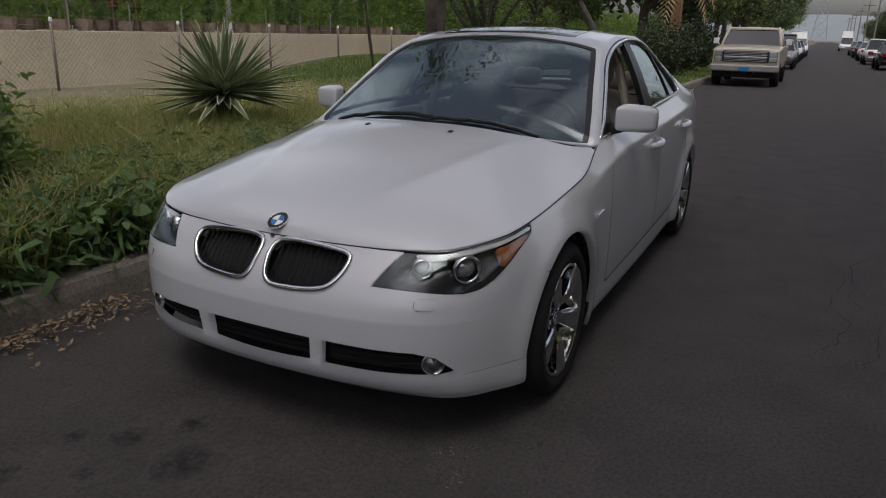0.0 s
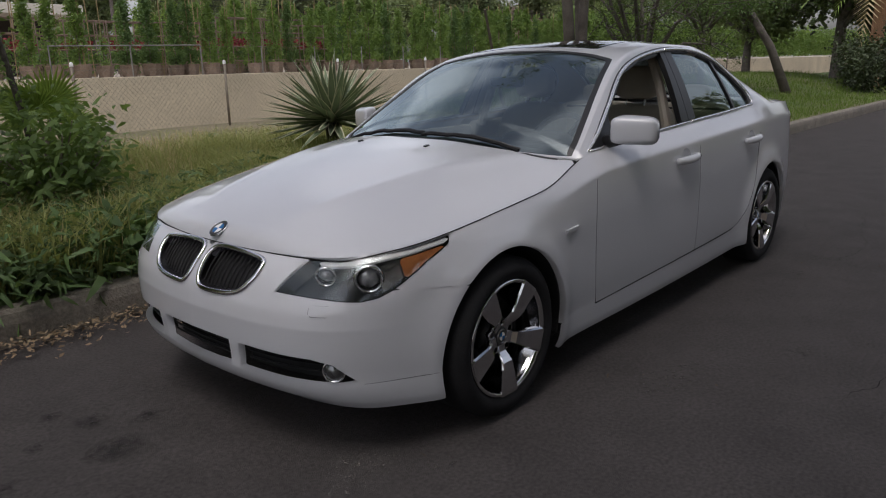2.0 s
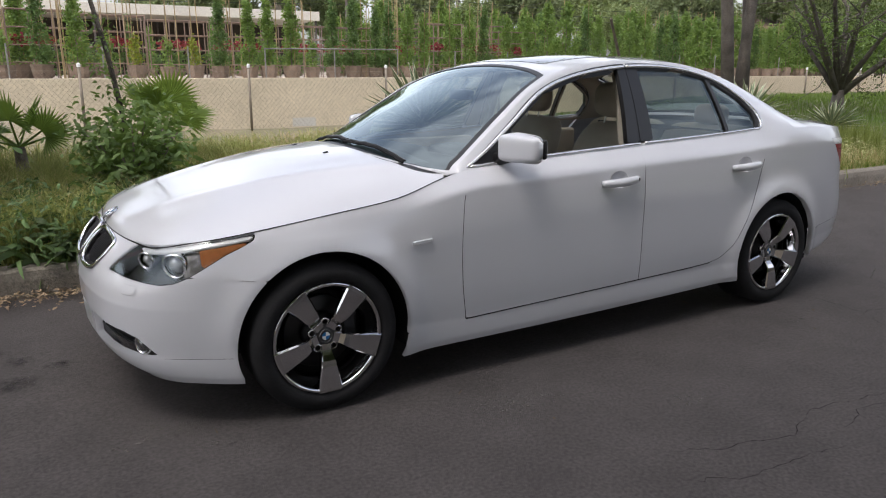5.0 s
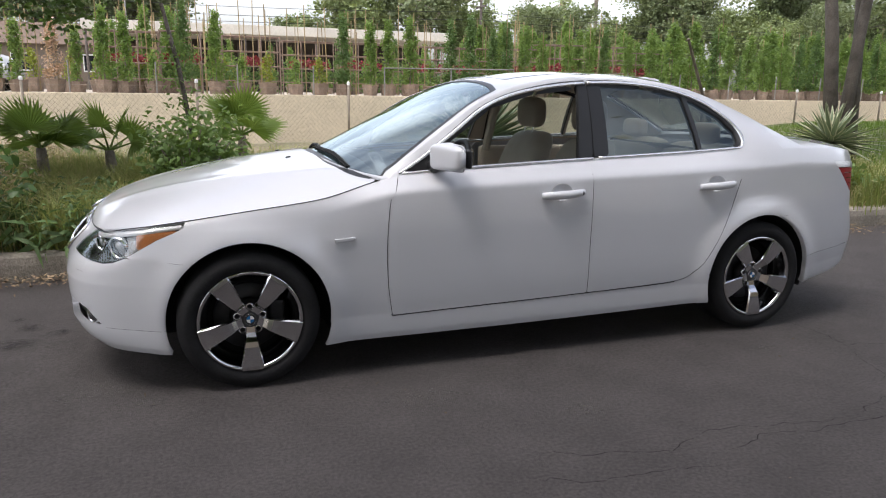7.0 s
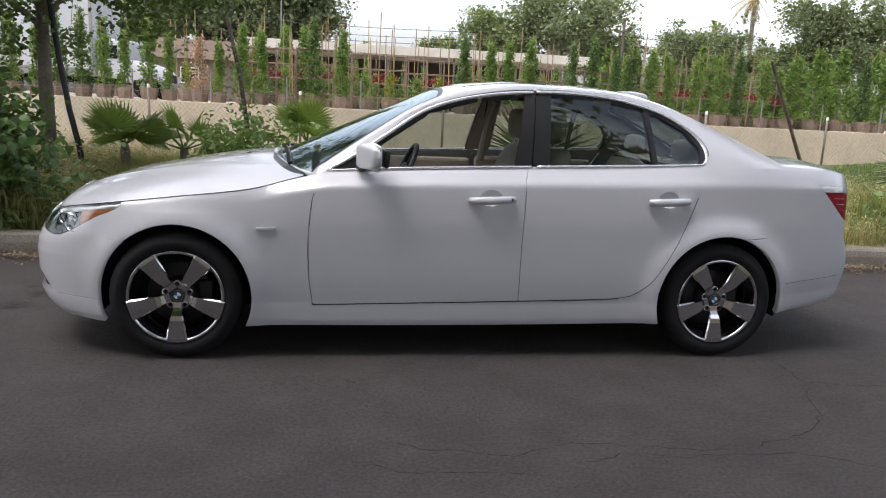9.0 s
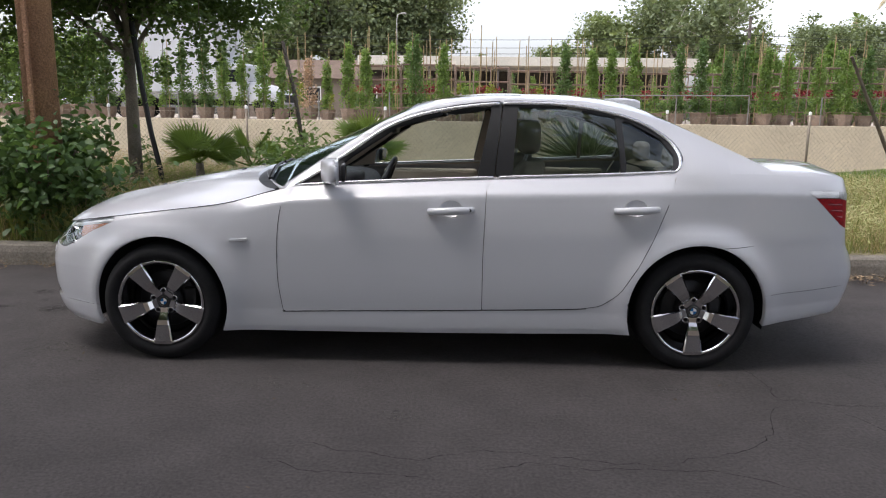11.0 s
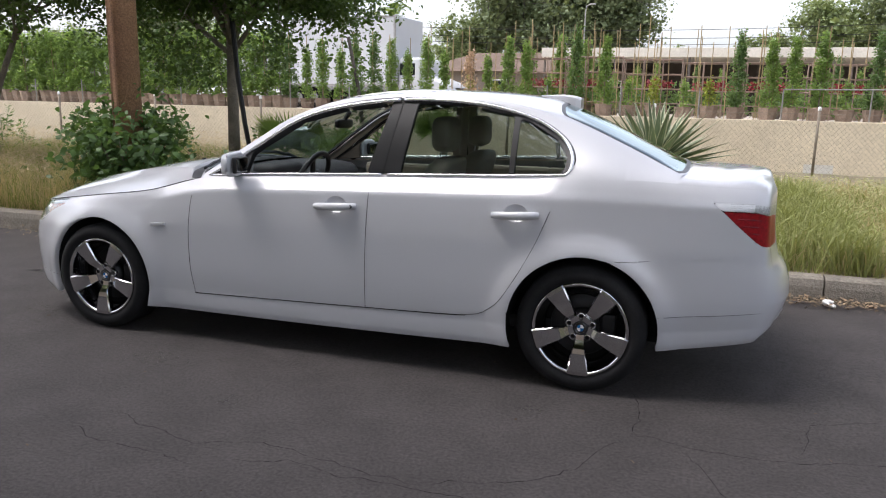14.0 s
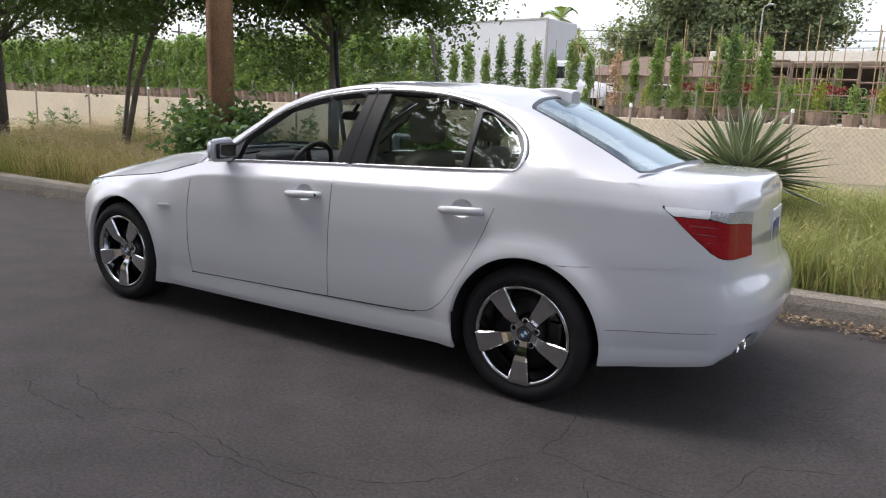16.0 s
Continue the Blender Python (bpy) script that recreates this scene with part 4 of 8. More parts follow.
# greenhouse: painted roof with the glass cut out
GX, GY, GZ = CABIN.P.T
is_side = CAB_SIDE < 0
dlo = np.where(is_side | (GZ < RAIL_Z(GX) + 0.004), sdf(DLO_POLY, GX, GZ), 0.5)
WS = [(-1.012, 0), (-1.003, 0.30), (-0.955, 0.55), (-0.892, 0.69), (-0.812, 0.766), (-0.72, 0.752), (-0.45, 0.672), (-0.22, 0.610), (-0.115, 0.578), (-0.085, 0.45), (-0.065, 0.25), (-0.06, 0)]
WS_POLY = WS + [(x, -y) for x, y in WS[-2:0:-1]]
BL = [(1.205, 0), (1.21, 0.30), (1.235, 0.46), (1.262, 0.530), (1.45, 0.562), (1.66, 0.598), (1.848, 0.650), (1.888, 0.55), (1.909, 0.30), (1.917, 0)]
BL_POLY = BL + [(x, -y) for x, y in BL[-2:0:-1]]
ws = np.where(is_side, 0.5, sdf(WS_POLY, GX, GY))
ws = np.where(GX > 0.4, 0.5, ws)
bl = np.where(is_side, 0.5, sdf(BL_POLY, GX, GY))
SUNROOF = [(0.02, -0.40), (0.02, 0.40), (0.50, 0.41), (0.50, -0.41)]
sr = np.where(is_side, 0.5, sdf(SUNROOF, GX, GY)) - 0.02
body = A([-dlo, -ws, -bl, -sr])
rf = clip(CABIN, body + 0.001)
roof = skin("roof_shell", join(rf, flip(rf)), M_PAINT, car, "white roof with pillars", weld=True, lip=0.02)
g = clip(CABIN, ws + 0.002)
screen = skin("windscreen", join(g, flip(g)), M_SCREEN, car, "tinted windscreen", weld=True, lip=0, push=-0.006)
screen.visible_shadow = False
g = clip(CABIN, A([ws, -(ws + 0.028)]))
skin("screen_border", join(g, flip(g)), M_BLACK, screen, "black ceramic border", weld=True, lip=0.008, push=-0.002)
g = clip(CABIN, bl + 0.002)
back = skin("rear_window", join(g, flip(g)), M_REARGLASS, car, "tinted rear window", weld=True, lip=0, push=-0.004)
back.visible_shadow = False
g = clip(CABIN, A([bl, -(bl + 0.022)]))
skin("rear_border", join(g, flip(g)), M_BLACK, back, weld=True, lip=0.008, push=-0.001)
g = clip(CABIN, sr + 0.004)
skin("sunroof", join(g, flip(g)), mat("dark_sunroof_glass", (0.01, 0.011, 0.012), 0.06, coat=1.0, var=0.1, scale=3), car, "dark glass sunroof", weld=True, lip=0.01, push=0.002)
# side windows
_side = CABIN.P[(CAB_SIDE < 0)]
BELT = pch([-0.72, -0.41, 0.36, 1.05, 1.32], [0.962, 0.984, 1.020, 1.048, 1.063])


def cab_y(x, z):
    d = (_side[:, 0] - x) ** 2 + (_side[:, 2] - z) ** 2
    w = np.exp(-d / (2 * 0.012 ** 2))
    return float(np.sum(w * _side[:, 1]) / max(np.sum(w), 1e-30))


TRIM = 0.016
FG = [(-0.475, 0.98), (-0.455, 1.10), (-0.41, 1.135), (-0.18, 1.284), (0.08, 1.360), (0.345, 1.390), (0.262, 1.0)]
RG = [(0.450, 1.0), (0.487, 1.398), (0.80, 1.386), (1.022, 1.344), (1.036, 1.03)]
QG = [(1.062, 1.03), (1.052, 1.330), (1.10, 1.318), (1.26, 1.232), (1.318, 1.150), (1.312, 1.098), (1.292, 1.072)]
fgl, rgl, qgl = (np.where(dlo < 0.3, sdf(q, GX, GZ), 0.5) for q in (FG, RG, QG))
frame_f = A([dlo + TRIM * 0.6, -fgl, -rgl, -qgl])
for k, fl in enumerate((flip, lambda q: q)):
    df, dr = door_f[k], door_r[k]
    skin("window_frame", fl(clip(CABIN, A([frame_f, GX - 0.352 - (GZ - 1.0) * 0.12]))), M_BLACK, df, "gloss black window frame and pillar", lip=0.03, push=-0.003)
    skin("window_frame", fl(clip(CABIN, A([frame_f, 0.358 + (GZ - 1.0) * 0.12 - GX]))), M_BLACK, dr, "gloss black window frame and pillar", lip=0.03, push=-0.003)
    sg = -1 if k == 0 else 1
    loop = [(x, z) for x, z in DLO] + [(x, float(BELT(x))) for x in np.linspace(1.30, -0.70, 60)]
    cut = lambda x, z: x - 0.3555 - (z - 1.0) * 0.12
    runs, run = [], []
    for x, z in loop:
        if run and (cut(x, z) < 0) != (cut(*run[-1]) < 0):
            runs.append(run)
            run = []
        run.append((x, z))
    runs.append(run)
    for q in runs:
        if len(q) > 2:
            up = [min(max((z - float(BELT(x)) - 0.01) / 0.05, 0), 1) for x, z in q]     # broad over the windows, thin along the waist
            inner = [(Vector((0.30, 1.12)) - Vector(p)).normalized() for p in q]
            band = [(x + n.x * 0.009 * u, z + n.y * 0.009 * u) for (x, z), n, u in zip(q, inner, up)]
            rim = [(x - n.x * 0.003, z - n.y * 0.003) for (x, z), n, u in zip(q, inner, up) if u > 0.5]
            if len(rim) > 2:
                part("strip_gasket", tube_geo([(x, sg * (cab_y(x, z) + 0.001), z) for x, z in rim], 0.0046, 6), M_BLACK, df if cut(*q[len(q) // 2]) < 0 else dr)
            part("chrome_strip", tube_geo([(x, sg * (cab_y(x, z) + 0.0005 + 0.002 * u), z) for (x, z), u in zip(band, up)], [0.0072 + 0.0035 * u for u in up], 8), M_BRIGHT, df if cut(*q[len(q) // 2]) < 0 else dr, "chrome window strip", smooth=True)
    if k == 1:
        p1 = skin("window_pane", fl(clip(CABIN, fgl)), M_SIDEGLASS, df, lip=0, push=-0.014)
        p1.visible_shadow = False
    for q, nm in ((rgl, "window_pane"), (qgl, "quarter_pane")):
        p1 = skin(nm, fl(clip(CABIN, q)), M_SIDEGLASS, dr, "tinted glass pane", lip=0, push=-0.012)
        p1.visible_shadow = False


def side_y_at(x, z):
    """Half-width of the flank at a place."""
    k = np.argmin((WRAP.P[:, 0] - x) ** 2 + (WRAP.P[:, 2] - z) ** 2 + np.where(np.abs(WRAP.P[:, 1]) < 0.3, 9, 0))
    return WRAP.P[k, 1]


# door handles with their recess
for k, s in enumerate((-1, 1)):
    for door, x0, x1, z0, key in ((door_f[k], 0.010, 0.250, 0.850, True), (door_r[k], 0.985, 1.215, 0.866, False)):
        xc = (x0 + x1) / 2
        yy = side_y_at(xc, z0)
        cv, cf, nr, na = [], [], 7, 32
        for i in range(nr):
            r = i / (nr - 1)
            for j in range(na):
                t = 2 * math.pi * j / na
                cx, cz = xc + 0.0585 * r * math.cos(t), z0 + 0.008 + 0.0435 * r * math.sin(t)
                cv.append((cx, s * (flank_y(cx, cz) - 0.017 * (1 - r ** 2.6) - 0.0006), cz))
        for i in range(nr - 1):
            for j in range(na):
                q = (i * na + j, i * na + (j + 1) % na, (i + 1) * na + (j + 1) % na, (i + 1) * na + j)
                cf.append(q if s > 0 else q[::-1])
        part("handle_cup", (cv, cf), M_PAINT, door, "hollow behind the handle", smooth=True)
        n = 15
        pts = [(x0 + (x1 - x0) * t, s * (yy + 0.006 + 0.030 * math.sin(math.pi * min(max(t * 1.12 - 0.06, 0), 1)) ** 0.5), z0 + 0.012 * (t - 0.5)) for t in np.linspace(0, 1, n)]
        rad = [0.015 + 0.0065 * math.sin(math.pi * t) ** 0.5 for t in np.linspace(0, 1, n)]
        hd = part("door_handle", tube_geo(pts, rad, 12), M_PAINT, door, "white pull handle", smooth=True)
        if key and s < 0:
            lk = part("key_lock", lathe_geo([(0.001, 0.0), (0.008, -0.002), (0.010, 0.003), (0.010, 0.02)], 16), M_DARKMETAL, hd, smooth=True)
            lk.matrix_local = pose(x1 - 0.022, -(yy + 0.036), z0 + 0.005)
# side repeaters on the front wings
for k, s in enumerate((-1, 1)):
    yy = side_y_at(-1.005, 0.675)
    mk = part("side_marker", box_bm((-0.044, -0.006, -0.0062), (0.044, 0.006, 0.0062), 0.005, None, 3), M_REARCLEAR, wing[k], "small clear side marker", smooth=True)
    mk.matrix_local = pose(-1.005, s * (yy + 0.004), 0.674, 0, -4, 0)
    part("marker_bezel", box_bm((-0.048, -0.007, -0.0085), (0.048, 0.003, 0.0085), 0.003), M_PAINT, mk)


def blob(name, lo, hi, e, material, parent, label="", taper=None, n=28):
    """A pillow-like solid between lo and hi."""
    bmx = bmesh.new()
    bmesh.ops.create_uvsphere(bmx, u_segments=n, v_segments=n // 2, radius=1.0)
    c = [(a + b) / 2 for a, b in zip(lo, hi)]
    h = [(b - a) / 2 for a, b in zip(lo, hi)]
    for v in bmx.verts:
        q = [math.copysign(abs(k) ** e, k) for k in v.co]
        m = max(1e-6, (abs(q[0]) ** (2 / e) + abs(q[1]) ** (2 / e) + abs(q[2]) ** (2 / e)) ** (e / 2))
        v.co = Vector([c[i] + h[i] * q[i] / m for i in range(3)])
        if taper:
            v.co = taper(v.co)
    return part(name, bmx, material, parent, label, smooth=True)


# dark joints along the bonnet edge
for sg in (-1, 1):
    joint = [(x - 0.001, sg * (y + 0.0008), z + 0.0012) for x, y, z in EDGE[::3] if x < -0.79]
    part("bonnet_joint", tube_geo(joint, 0.0019, 6), M_UNDER, bonnet)

# rubber seals showing in the door gaps; thicker sill runs draw the shadow gap
for k, sg in enumerate((-1, 1)):
    for dr, line in ((door_f[k], spline([(-0.775, 0.290), (-0.797, 0.45), (-0.800, 0.65), (-0.782, 0.83), (-0.762, 0.875)], 24)), (door_f[k], spline([(0.302, 0.316), (0.302, 0.6), (0.314, 0.945)], 24)),
                     (door_r[k], spline([(0.85, 0.332), (0.93, 0.347), (0.985, 0.382), (1.038, 0.432), (1.128, 0.577), (1.205, 0.732), (1.268, 0.893)], 30)), (door_f[k], [(x, float(SILL_LINE(x))) for x in np.linspace(-0.775, 0.30, 16)]),
                     (door_r[k], [(x, float(SILL_LINE(x))) for x in np.linspace(0.30, 0.86, 9)])):
        part("door_seal_and_shade", tube_geo([(x, sg * (flank_y(x, z) - 0.0004), z) for x, z in line], 0.0032 if line[0][1] < 0.34 and abs(line[-1][1] - line[0][1]) < 0.2 else 0.0014, 5), M_UNDER, dr)

# door mirrors
for k, s in enumerate((-1, 1)):
    def shape(co, s=s):
        t = (abs(co.y) - 0.83) / 0.2
        k = 1 - 0.25 * max(0.0, (-0.47 - co.x) / 0.1)          # tapers towards the front
        return Vector((co.x + (0.085 if co.x < -0.50 else 0.03) * (t - 0.3), s * abs(co.y), 1.044 + (co.z - 1.044) * k + (0.012 if co.z > 1.04 else -0.004) * (1 - t)))
    mr = blob("door_mirror", (-0.550, 0.822, 0.978), (-0.458, 1.012, 1.108), 0.38, M_PAINT, door_f[k], "white door mirror on a black foot", shape)
    part("mirror_foot", tube_geo([(-0.54, s * 0.78, 0.990), (-0.53, s * 0.84, 1.000), (-0.51, s * 0.89, 1.015)], [0.034, 0.026, 0.022], 12), M_BLACK, mr, smooth=True)
    sh = part("mirror_shell", box_bm((-0.020, -0.076, -0.045), (0.005, 0.076, 0.045), 0.012, None, 3), M_BLACK, mr, "black mirror frame", smooth=True)
    sh.matrix_local = pose(-0.424, s * 0.922, 1.044, 0, 0, -s * 7)
    gl = part("mirror_glass", box_bm((-0.003, -0.066, -0.036), (0.003, 0.066, 0.036), 0.002), M_MIRROR, mr, "mirror glass")
    gl.matrix_local = pose(-0.4180, s * 0.922, 1.044, 0, 2, -s * 7)
    part("sail_panel", ([(-0.715, s * 0.800, 0.962), (-0.60, s * 0.772, 1.022), (-0.545, s * 0.755, 1.060), (-0.50, s * 0.792, 0.985), (-0.715, s * 0.775, 0.962), (-0.60, s * 0.745, 1.022), (-0.545, s * 0.73, 1.060), (-0.50, s * 0.767, 0.985)],
                        [(0, 1, 2, 3), (7, 6, 5, 4), (0, 4, 5, 1), (1, 5, 6, 2), (2, 6, 7, 3), (3, 7, 4, 0)]), M_BLACK, door_f[k])


def top_z(x, y):
    zt, c, ye = float(Z_TOP(x)), float(HOOD_C(x)), float(edge_y(x))
    return zt + (c - zt) * (1 - (abs(y) / ye) ** 2.3)


# badge, nozzles, wipers
def badge(parent, m, r):
    b = part("badge", lathe_geo([(r, 0.0), (r, 0.004), (r * 0.97, 0.006), (r * 0.94, 0.004)], 36, "z"), M_CHROME, parent, "round enamel badge", smooth=True)
    b.matrix_local = m
    part("badge_ring", lathe_geo([(r * 0.95, 0.0035), (r * 0.62, 0.0045)], 36, "z"), M_BLACK, b)
    for q in range(4):
        n = 9
        vs = [(0, 0, 0.005)] + [(r * 0.62 * math.cos(math.pi / 2 * (q + t / (n - 1))), r * 0.62 * math.sin(math.pi / 2 * (q + t / (n - 1))), 0.0048) for t in range(n)]
        part("badge_quarter", (vs, [(0, i, i + 1) for i in range(1, n)]), M_BLUE if q % 2 else M_WHITEPAINT, b)
    return b


badge(bonnet, Matrix.Translation((-2.118, 0, top_z(-2.118, 0) + 0.003)) @ pose(0, 0, 0, 0, -33, 0), 0.041)
for s in (-1, 1):
    zz = top_z(-1.16, 0.22)
    nz = part("washer_nozzle", box_bm((-0.014, -0.010, -0.004), (0.012, 0.010, 0.007), 0.004), M_BLACK, bonnet, "black washer nozzle")
    nz.matrix_local = pose(-1.16, s * 0.222, zz + 0.002, 0, -10, 0)


def screen_z(x, y):
    """Height of the windscreen surface."""
    k = np.argmin((CABIN.P[:, 0] - x) ** 2 + (CABIN.P[:, 1] - abs(y)) ** 2 + np.where(CAB_SIDE < 0, 4, 0))
    return CABIN.P[k, 2]


for y0, y1, xa, xb in ((-0.56, -0.02, -0.905, -0.965), (-0.02, 0.56, -0.955, -0.905)):
    pts = [(xa + (xb - xa) * t, y0 + (y1 - y0) * t, screen_z(xa + (xb - xa) * t, y0 + (y1 - y0) * t) + 0.010) for t in np.linspace(0, 1, 12)]
    wp = part("wiper", tube_geo(pts, 0.006, 6), M_BLACK, car, "black wiper arm and blade")
    part("wiper_blade", tube_geo([(x - 0.012, y, z - 0.006) for x, y, z in pts], 0.0075, 6), M_RUBBER, wp)
cw = clip(HOOD, A([HOOD_BACK(HY) - 0.03 - HX, HY - 0.72, HX + 0.80]))
cowl = skin("cowl_panel", join(cw, flip(cw)), M_BLACK, car, "black plastic scuttle panel", weld=True, lip=0.0, push=-0.020)

# roof fin, plate, exhaust
fz = lambda x, y: float(ROOF_C(x)) - 0.16 * y * y
vs = []
for x, w, h in ((1.04, 0.035, 0.001), (1.10, 0.062, 0.014), (1.18, 0.072, 0.036), (1.255, 0.075, 0.056), (1.285, 0.070, 0.058)):
    vs += [(x, -w, fz(x, w) - 0.012), (x, -w * 0.9, fz(x, w) + h * 0.75), (x, -w * 0.55, fz(x, 0) + h), (x, w * 0.55, fz(x, 0) + h), (x, w * 0.9, fz(x, w) + h * 0.75), (x, w, fz(x, w) - 0.012)]
part("roof_aerial", (vs, [(i * 6 + k, (i + 1) * 6 + k, (i + 1) * 6 + k + 1, i * 6 + k + 1) for i in range(4) for k in range(5)] + [(24, 25, 26, 27, 28, 29)]), M_PAINT, roof, "white roof aerial wedge", smooth=False)
plate_bm = box_bm((-0.004, -0.155, -0.078), (0.004, 0.155, 0.078), 0.003)
plate = part("number_plate", plate_bm, M_PLATE, trunk, "white number plate")
plate.matrix_local = pose(2.357, 0, 0.838, 0, -2, 0)
for k in range(7):
    part("plate_mark", box_bm((0.0045, -0.118 + 0.034 * k, -0.032), (0.0065, -0.096 + 0.034 * k, 0.030), 0.001), M_PLATEINK, plate)
part("plate_frame", merge_geo([tube_geo([(0.003, -0.16, -0.083), (0.003, 0.16, -0.083)], 0.006, 6), tube_geo([(0.003, -0.16, 0.083), (0.003, 0.16, 0.083)], 0.006, 6),
                               tube_geo([(0.003, -0.16, -0.083), (0.003, -0.16, 0.083)], 0.006, 6), tube_geo([(0.003, 0.16, -0.083), (0.003, 0.16, 0.083)], 0.004, 6)]), M_SATIN, plate)
part("exhaust_throat", box_bm((2.10, -0.68, 0.345), (2.32, -0.47, 0.45), 0.02), M_UNDER, bumper_r)
for dy in (-0.035, 0.035):
    ex = part("exhaust_tip", lathe_geo([(0.026, -0.2), (0.034, -0.18), (0.034, 0.0), (0.030, 0.002), (0.029, -0.15)], 24, "x"), M_CHROME, car, "chrome exhaust tip", smooth=True)
    ex.matrix_local = pose(2.352 - 0.25 * abs(dy - 0.035), -0.575 + dy, 0.376)
    part("pipe_bore", lathe_geo([(0.001, -0.03), (0.0295, -0.03)], 20, "x"), M_UNDER, ex)

# ---- wheels ----
M_CHROMEWHEEL = mat("chromed_wheel", (0.62, 0.62, 0.63), 0.07, 1.0, var=0.06, scale=8)
RIM_R, TYRE_R = 0.236, 0.321


def spoke_geo(a):
    """A broad flat spoke, wedge shaped, dished towards the hub."""
    ca, sa = math.cos(a), math.sin(a)
    rows = [(0.035, 0.021, 0.048), (0.062, 0.023, 0.043), (0.080, 0.026, 0.028), (0.100, 0.031, 0.016), (0.125, 0.036, 0.011), (0.17, 0.044, 0.0065), (0.215, 0.052, 0.002), (0.232, 0.054, 0.004)]
    vs, fs = [], []
    for r, h, d in rows:
        for t, w in ((-1, 0), (-0.86, -0.007), (0.86, -0.007), (1, 0), (0.9, 0.035), (-0.9, 0.035)):
            vs.append((r * ca - t * h * sa, d + w, r * sa + t * h * ca))
    n = 6
    for i in range(len(rows) - 1):
        for k in range(n):
            fs.append((i * n + k, i * n + (k + 1) % n, (i + 1) * n + (k + 1) % n, (i + 1) * n + k))
    return vs, fs


def wheel(m, name="wheel"):
    """Outer face at y = 0 looking towards -y."""
    w = part(name, lathe_geo([(RIM_R, 0.012), (RIM_R + 0.006, 0.002), (RIM_R + 0.02, -0.006), (RIM_R + 0.045, -0.010), (TYRE_R - 0.028, -0.002), (TYRE_R - 0.008, 0.012), (TYRE_R, 0.03),
                              (TYRE_R + 0.001, 0.12), (TYRE_R, 0.20), (TYRE_R - 0.02, 0.228), (RIM_R + 0.03, 0.235), (RIM_R - 0.01, 0.22)], 72), M_RUBBER, car, "black tyre on a chromed five-spoke wheel", smooth=True)
    w.matrix_local = m
    part("rim", lathe_geo([(RIM_R, 0.016), (RIM_R + 0.003, 0.004), (RIM_R - 0.004, -0.002), (RIM_R - 0.014, 0.001), (RIM_R - 0.017, 0.012), (RIM_R - 0.022, 0.026), (RIM_R - 0.042, 0.066), (RIM_R - 0.054, 0.105), (RIM_R - 0.03, 0.13), (RIM_R - 0.012, 0.21)], 72), M_CHROMEWHEEL, w, "polished chrome rim", smooth=True)
    for k in range(5):
        part("spoke", spoke_geo(-math.pi / 2 + k * 2 * math.pi / 5), M_CHROMEWHEEL, w)
        a = math.pi / 2 + k * 2 * math.pi / 5
        # black plug, for the dark of the recessed lug hole
        lug = part("lug_hole_shade", lathe_geo([(0.001, 0.024), (0.009, 0.025), (0.011, 0.03), (0.011, 0.05)], 6), M_UNDER, w)
        lug.matrix_local = pose(0.060 * math.cos(a), 0.029, 0.060 * math.sin(a))
        part("lug_well", lathe_geo([(0.012, 0.014), (0.017, 0.014), (0.019, 0.022), (0.019, 0.05)], 14), M_CHROMEWHEEL, w, smooth=True).matrix_local = pose(0.060 * math.cos(a), 0.029, 0.060 * math.sin(a))
    part("hub", lathe_geo([(0.026, 0.040), (0.034, 0.039), (0.042, 0.043), (0.05, 0.053), (0.085, 0.066), (0.09, 0.10)], 36), M_DARKMETAL, w, smooth=True)
    badge(w, pose(0, 0.042, 0, 90, 0, 0), 0.028)
    part("brake_disc", lathe_geo([(0.07, 0.115), (0.155, 0.110), (0.158, 0.115), (0.158, 0.135)], 48), M_DARKMETAL, w, smooth=True)
    part("wheel_back", lathe_geo([(0.001, 0.155), (0.2, 0.155), (0.225, 0.16)], 32), M_UNDER, w)
    cal = part("brake_caliper", box_bm((0.09, 0.085, -0.07), (0.165, 0.15, 0.07), 0.015), M_DARKMETAL, w)
    return w


for x in (-AXLE, AXLE):
    for s in (-1, 1):
        yo = 0.902 if x < 0 else 0.906
        wheel(pose(x, s * yo, TYRE_R - 0.003, 0, 0, 0 if s < 0 else 180))

# ---- underside and wheel housings ----
part("underbody", box_bm((-1.05, -0.83, 0.175), (1.05, 0.83, 0.25), 0.02), M_UNDER, car)
part("underbody", box_bm((-1.98, -0.58, 0.185), (1.92, 0.58, 0.40), 0.04), M_UNDER, car)
part("engine_bay", box_bm((-2.02, -0.56, 0.40), (-0.92, 0.56, 0.68), 0.03), M_UNDER, car)
part("trunk_well", box_bm((1.5, -0.58, 0.40), (2.2, 0.58, 0.90), 0.03), M_UNDER, car)
for x in (-AXLE, AXLE):
    for s in (-1, 1):
        vs, fs = [], []
        n = 25
        for i in range(n):
            a = math.pi * (-0.08 + 1.16 * i / (n - 1))
            xa = x + 0.385 * math.cos(a)
            for yy in (0.55, float(np.interp(xa, PLAN[60:380, 0], PLAN[60:380, 1])) - 0.022):
                vs.append((xa, s * yy, ARCH_Z + 0.385 * math.sin(a)))
        fs = [(2 * i, 2 * i + 1, 2 * i + 3, 2 * i + 2) for i in range(n - 1)]
        fs.append(tuple(range(0, 2 * n, 2)))
        part("wheel_housing", (vs, fs), M_UNDER, car)

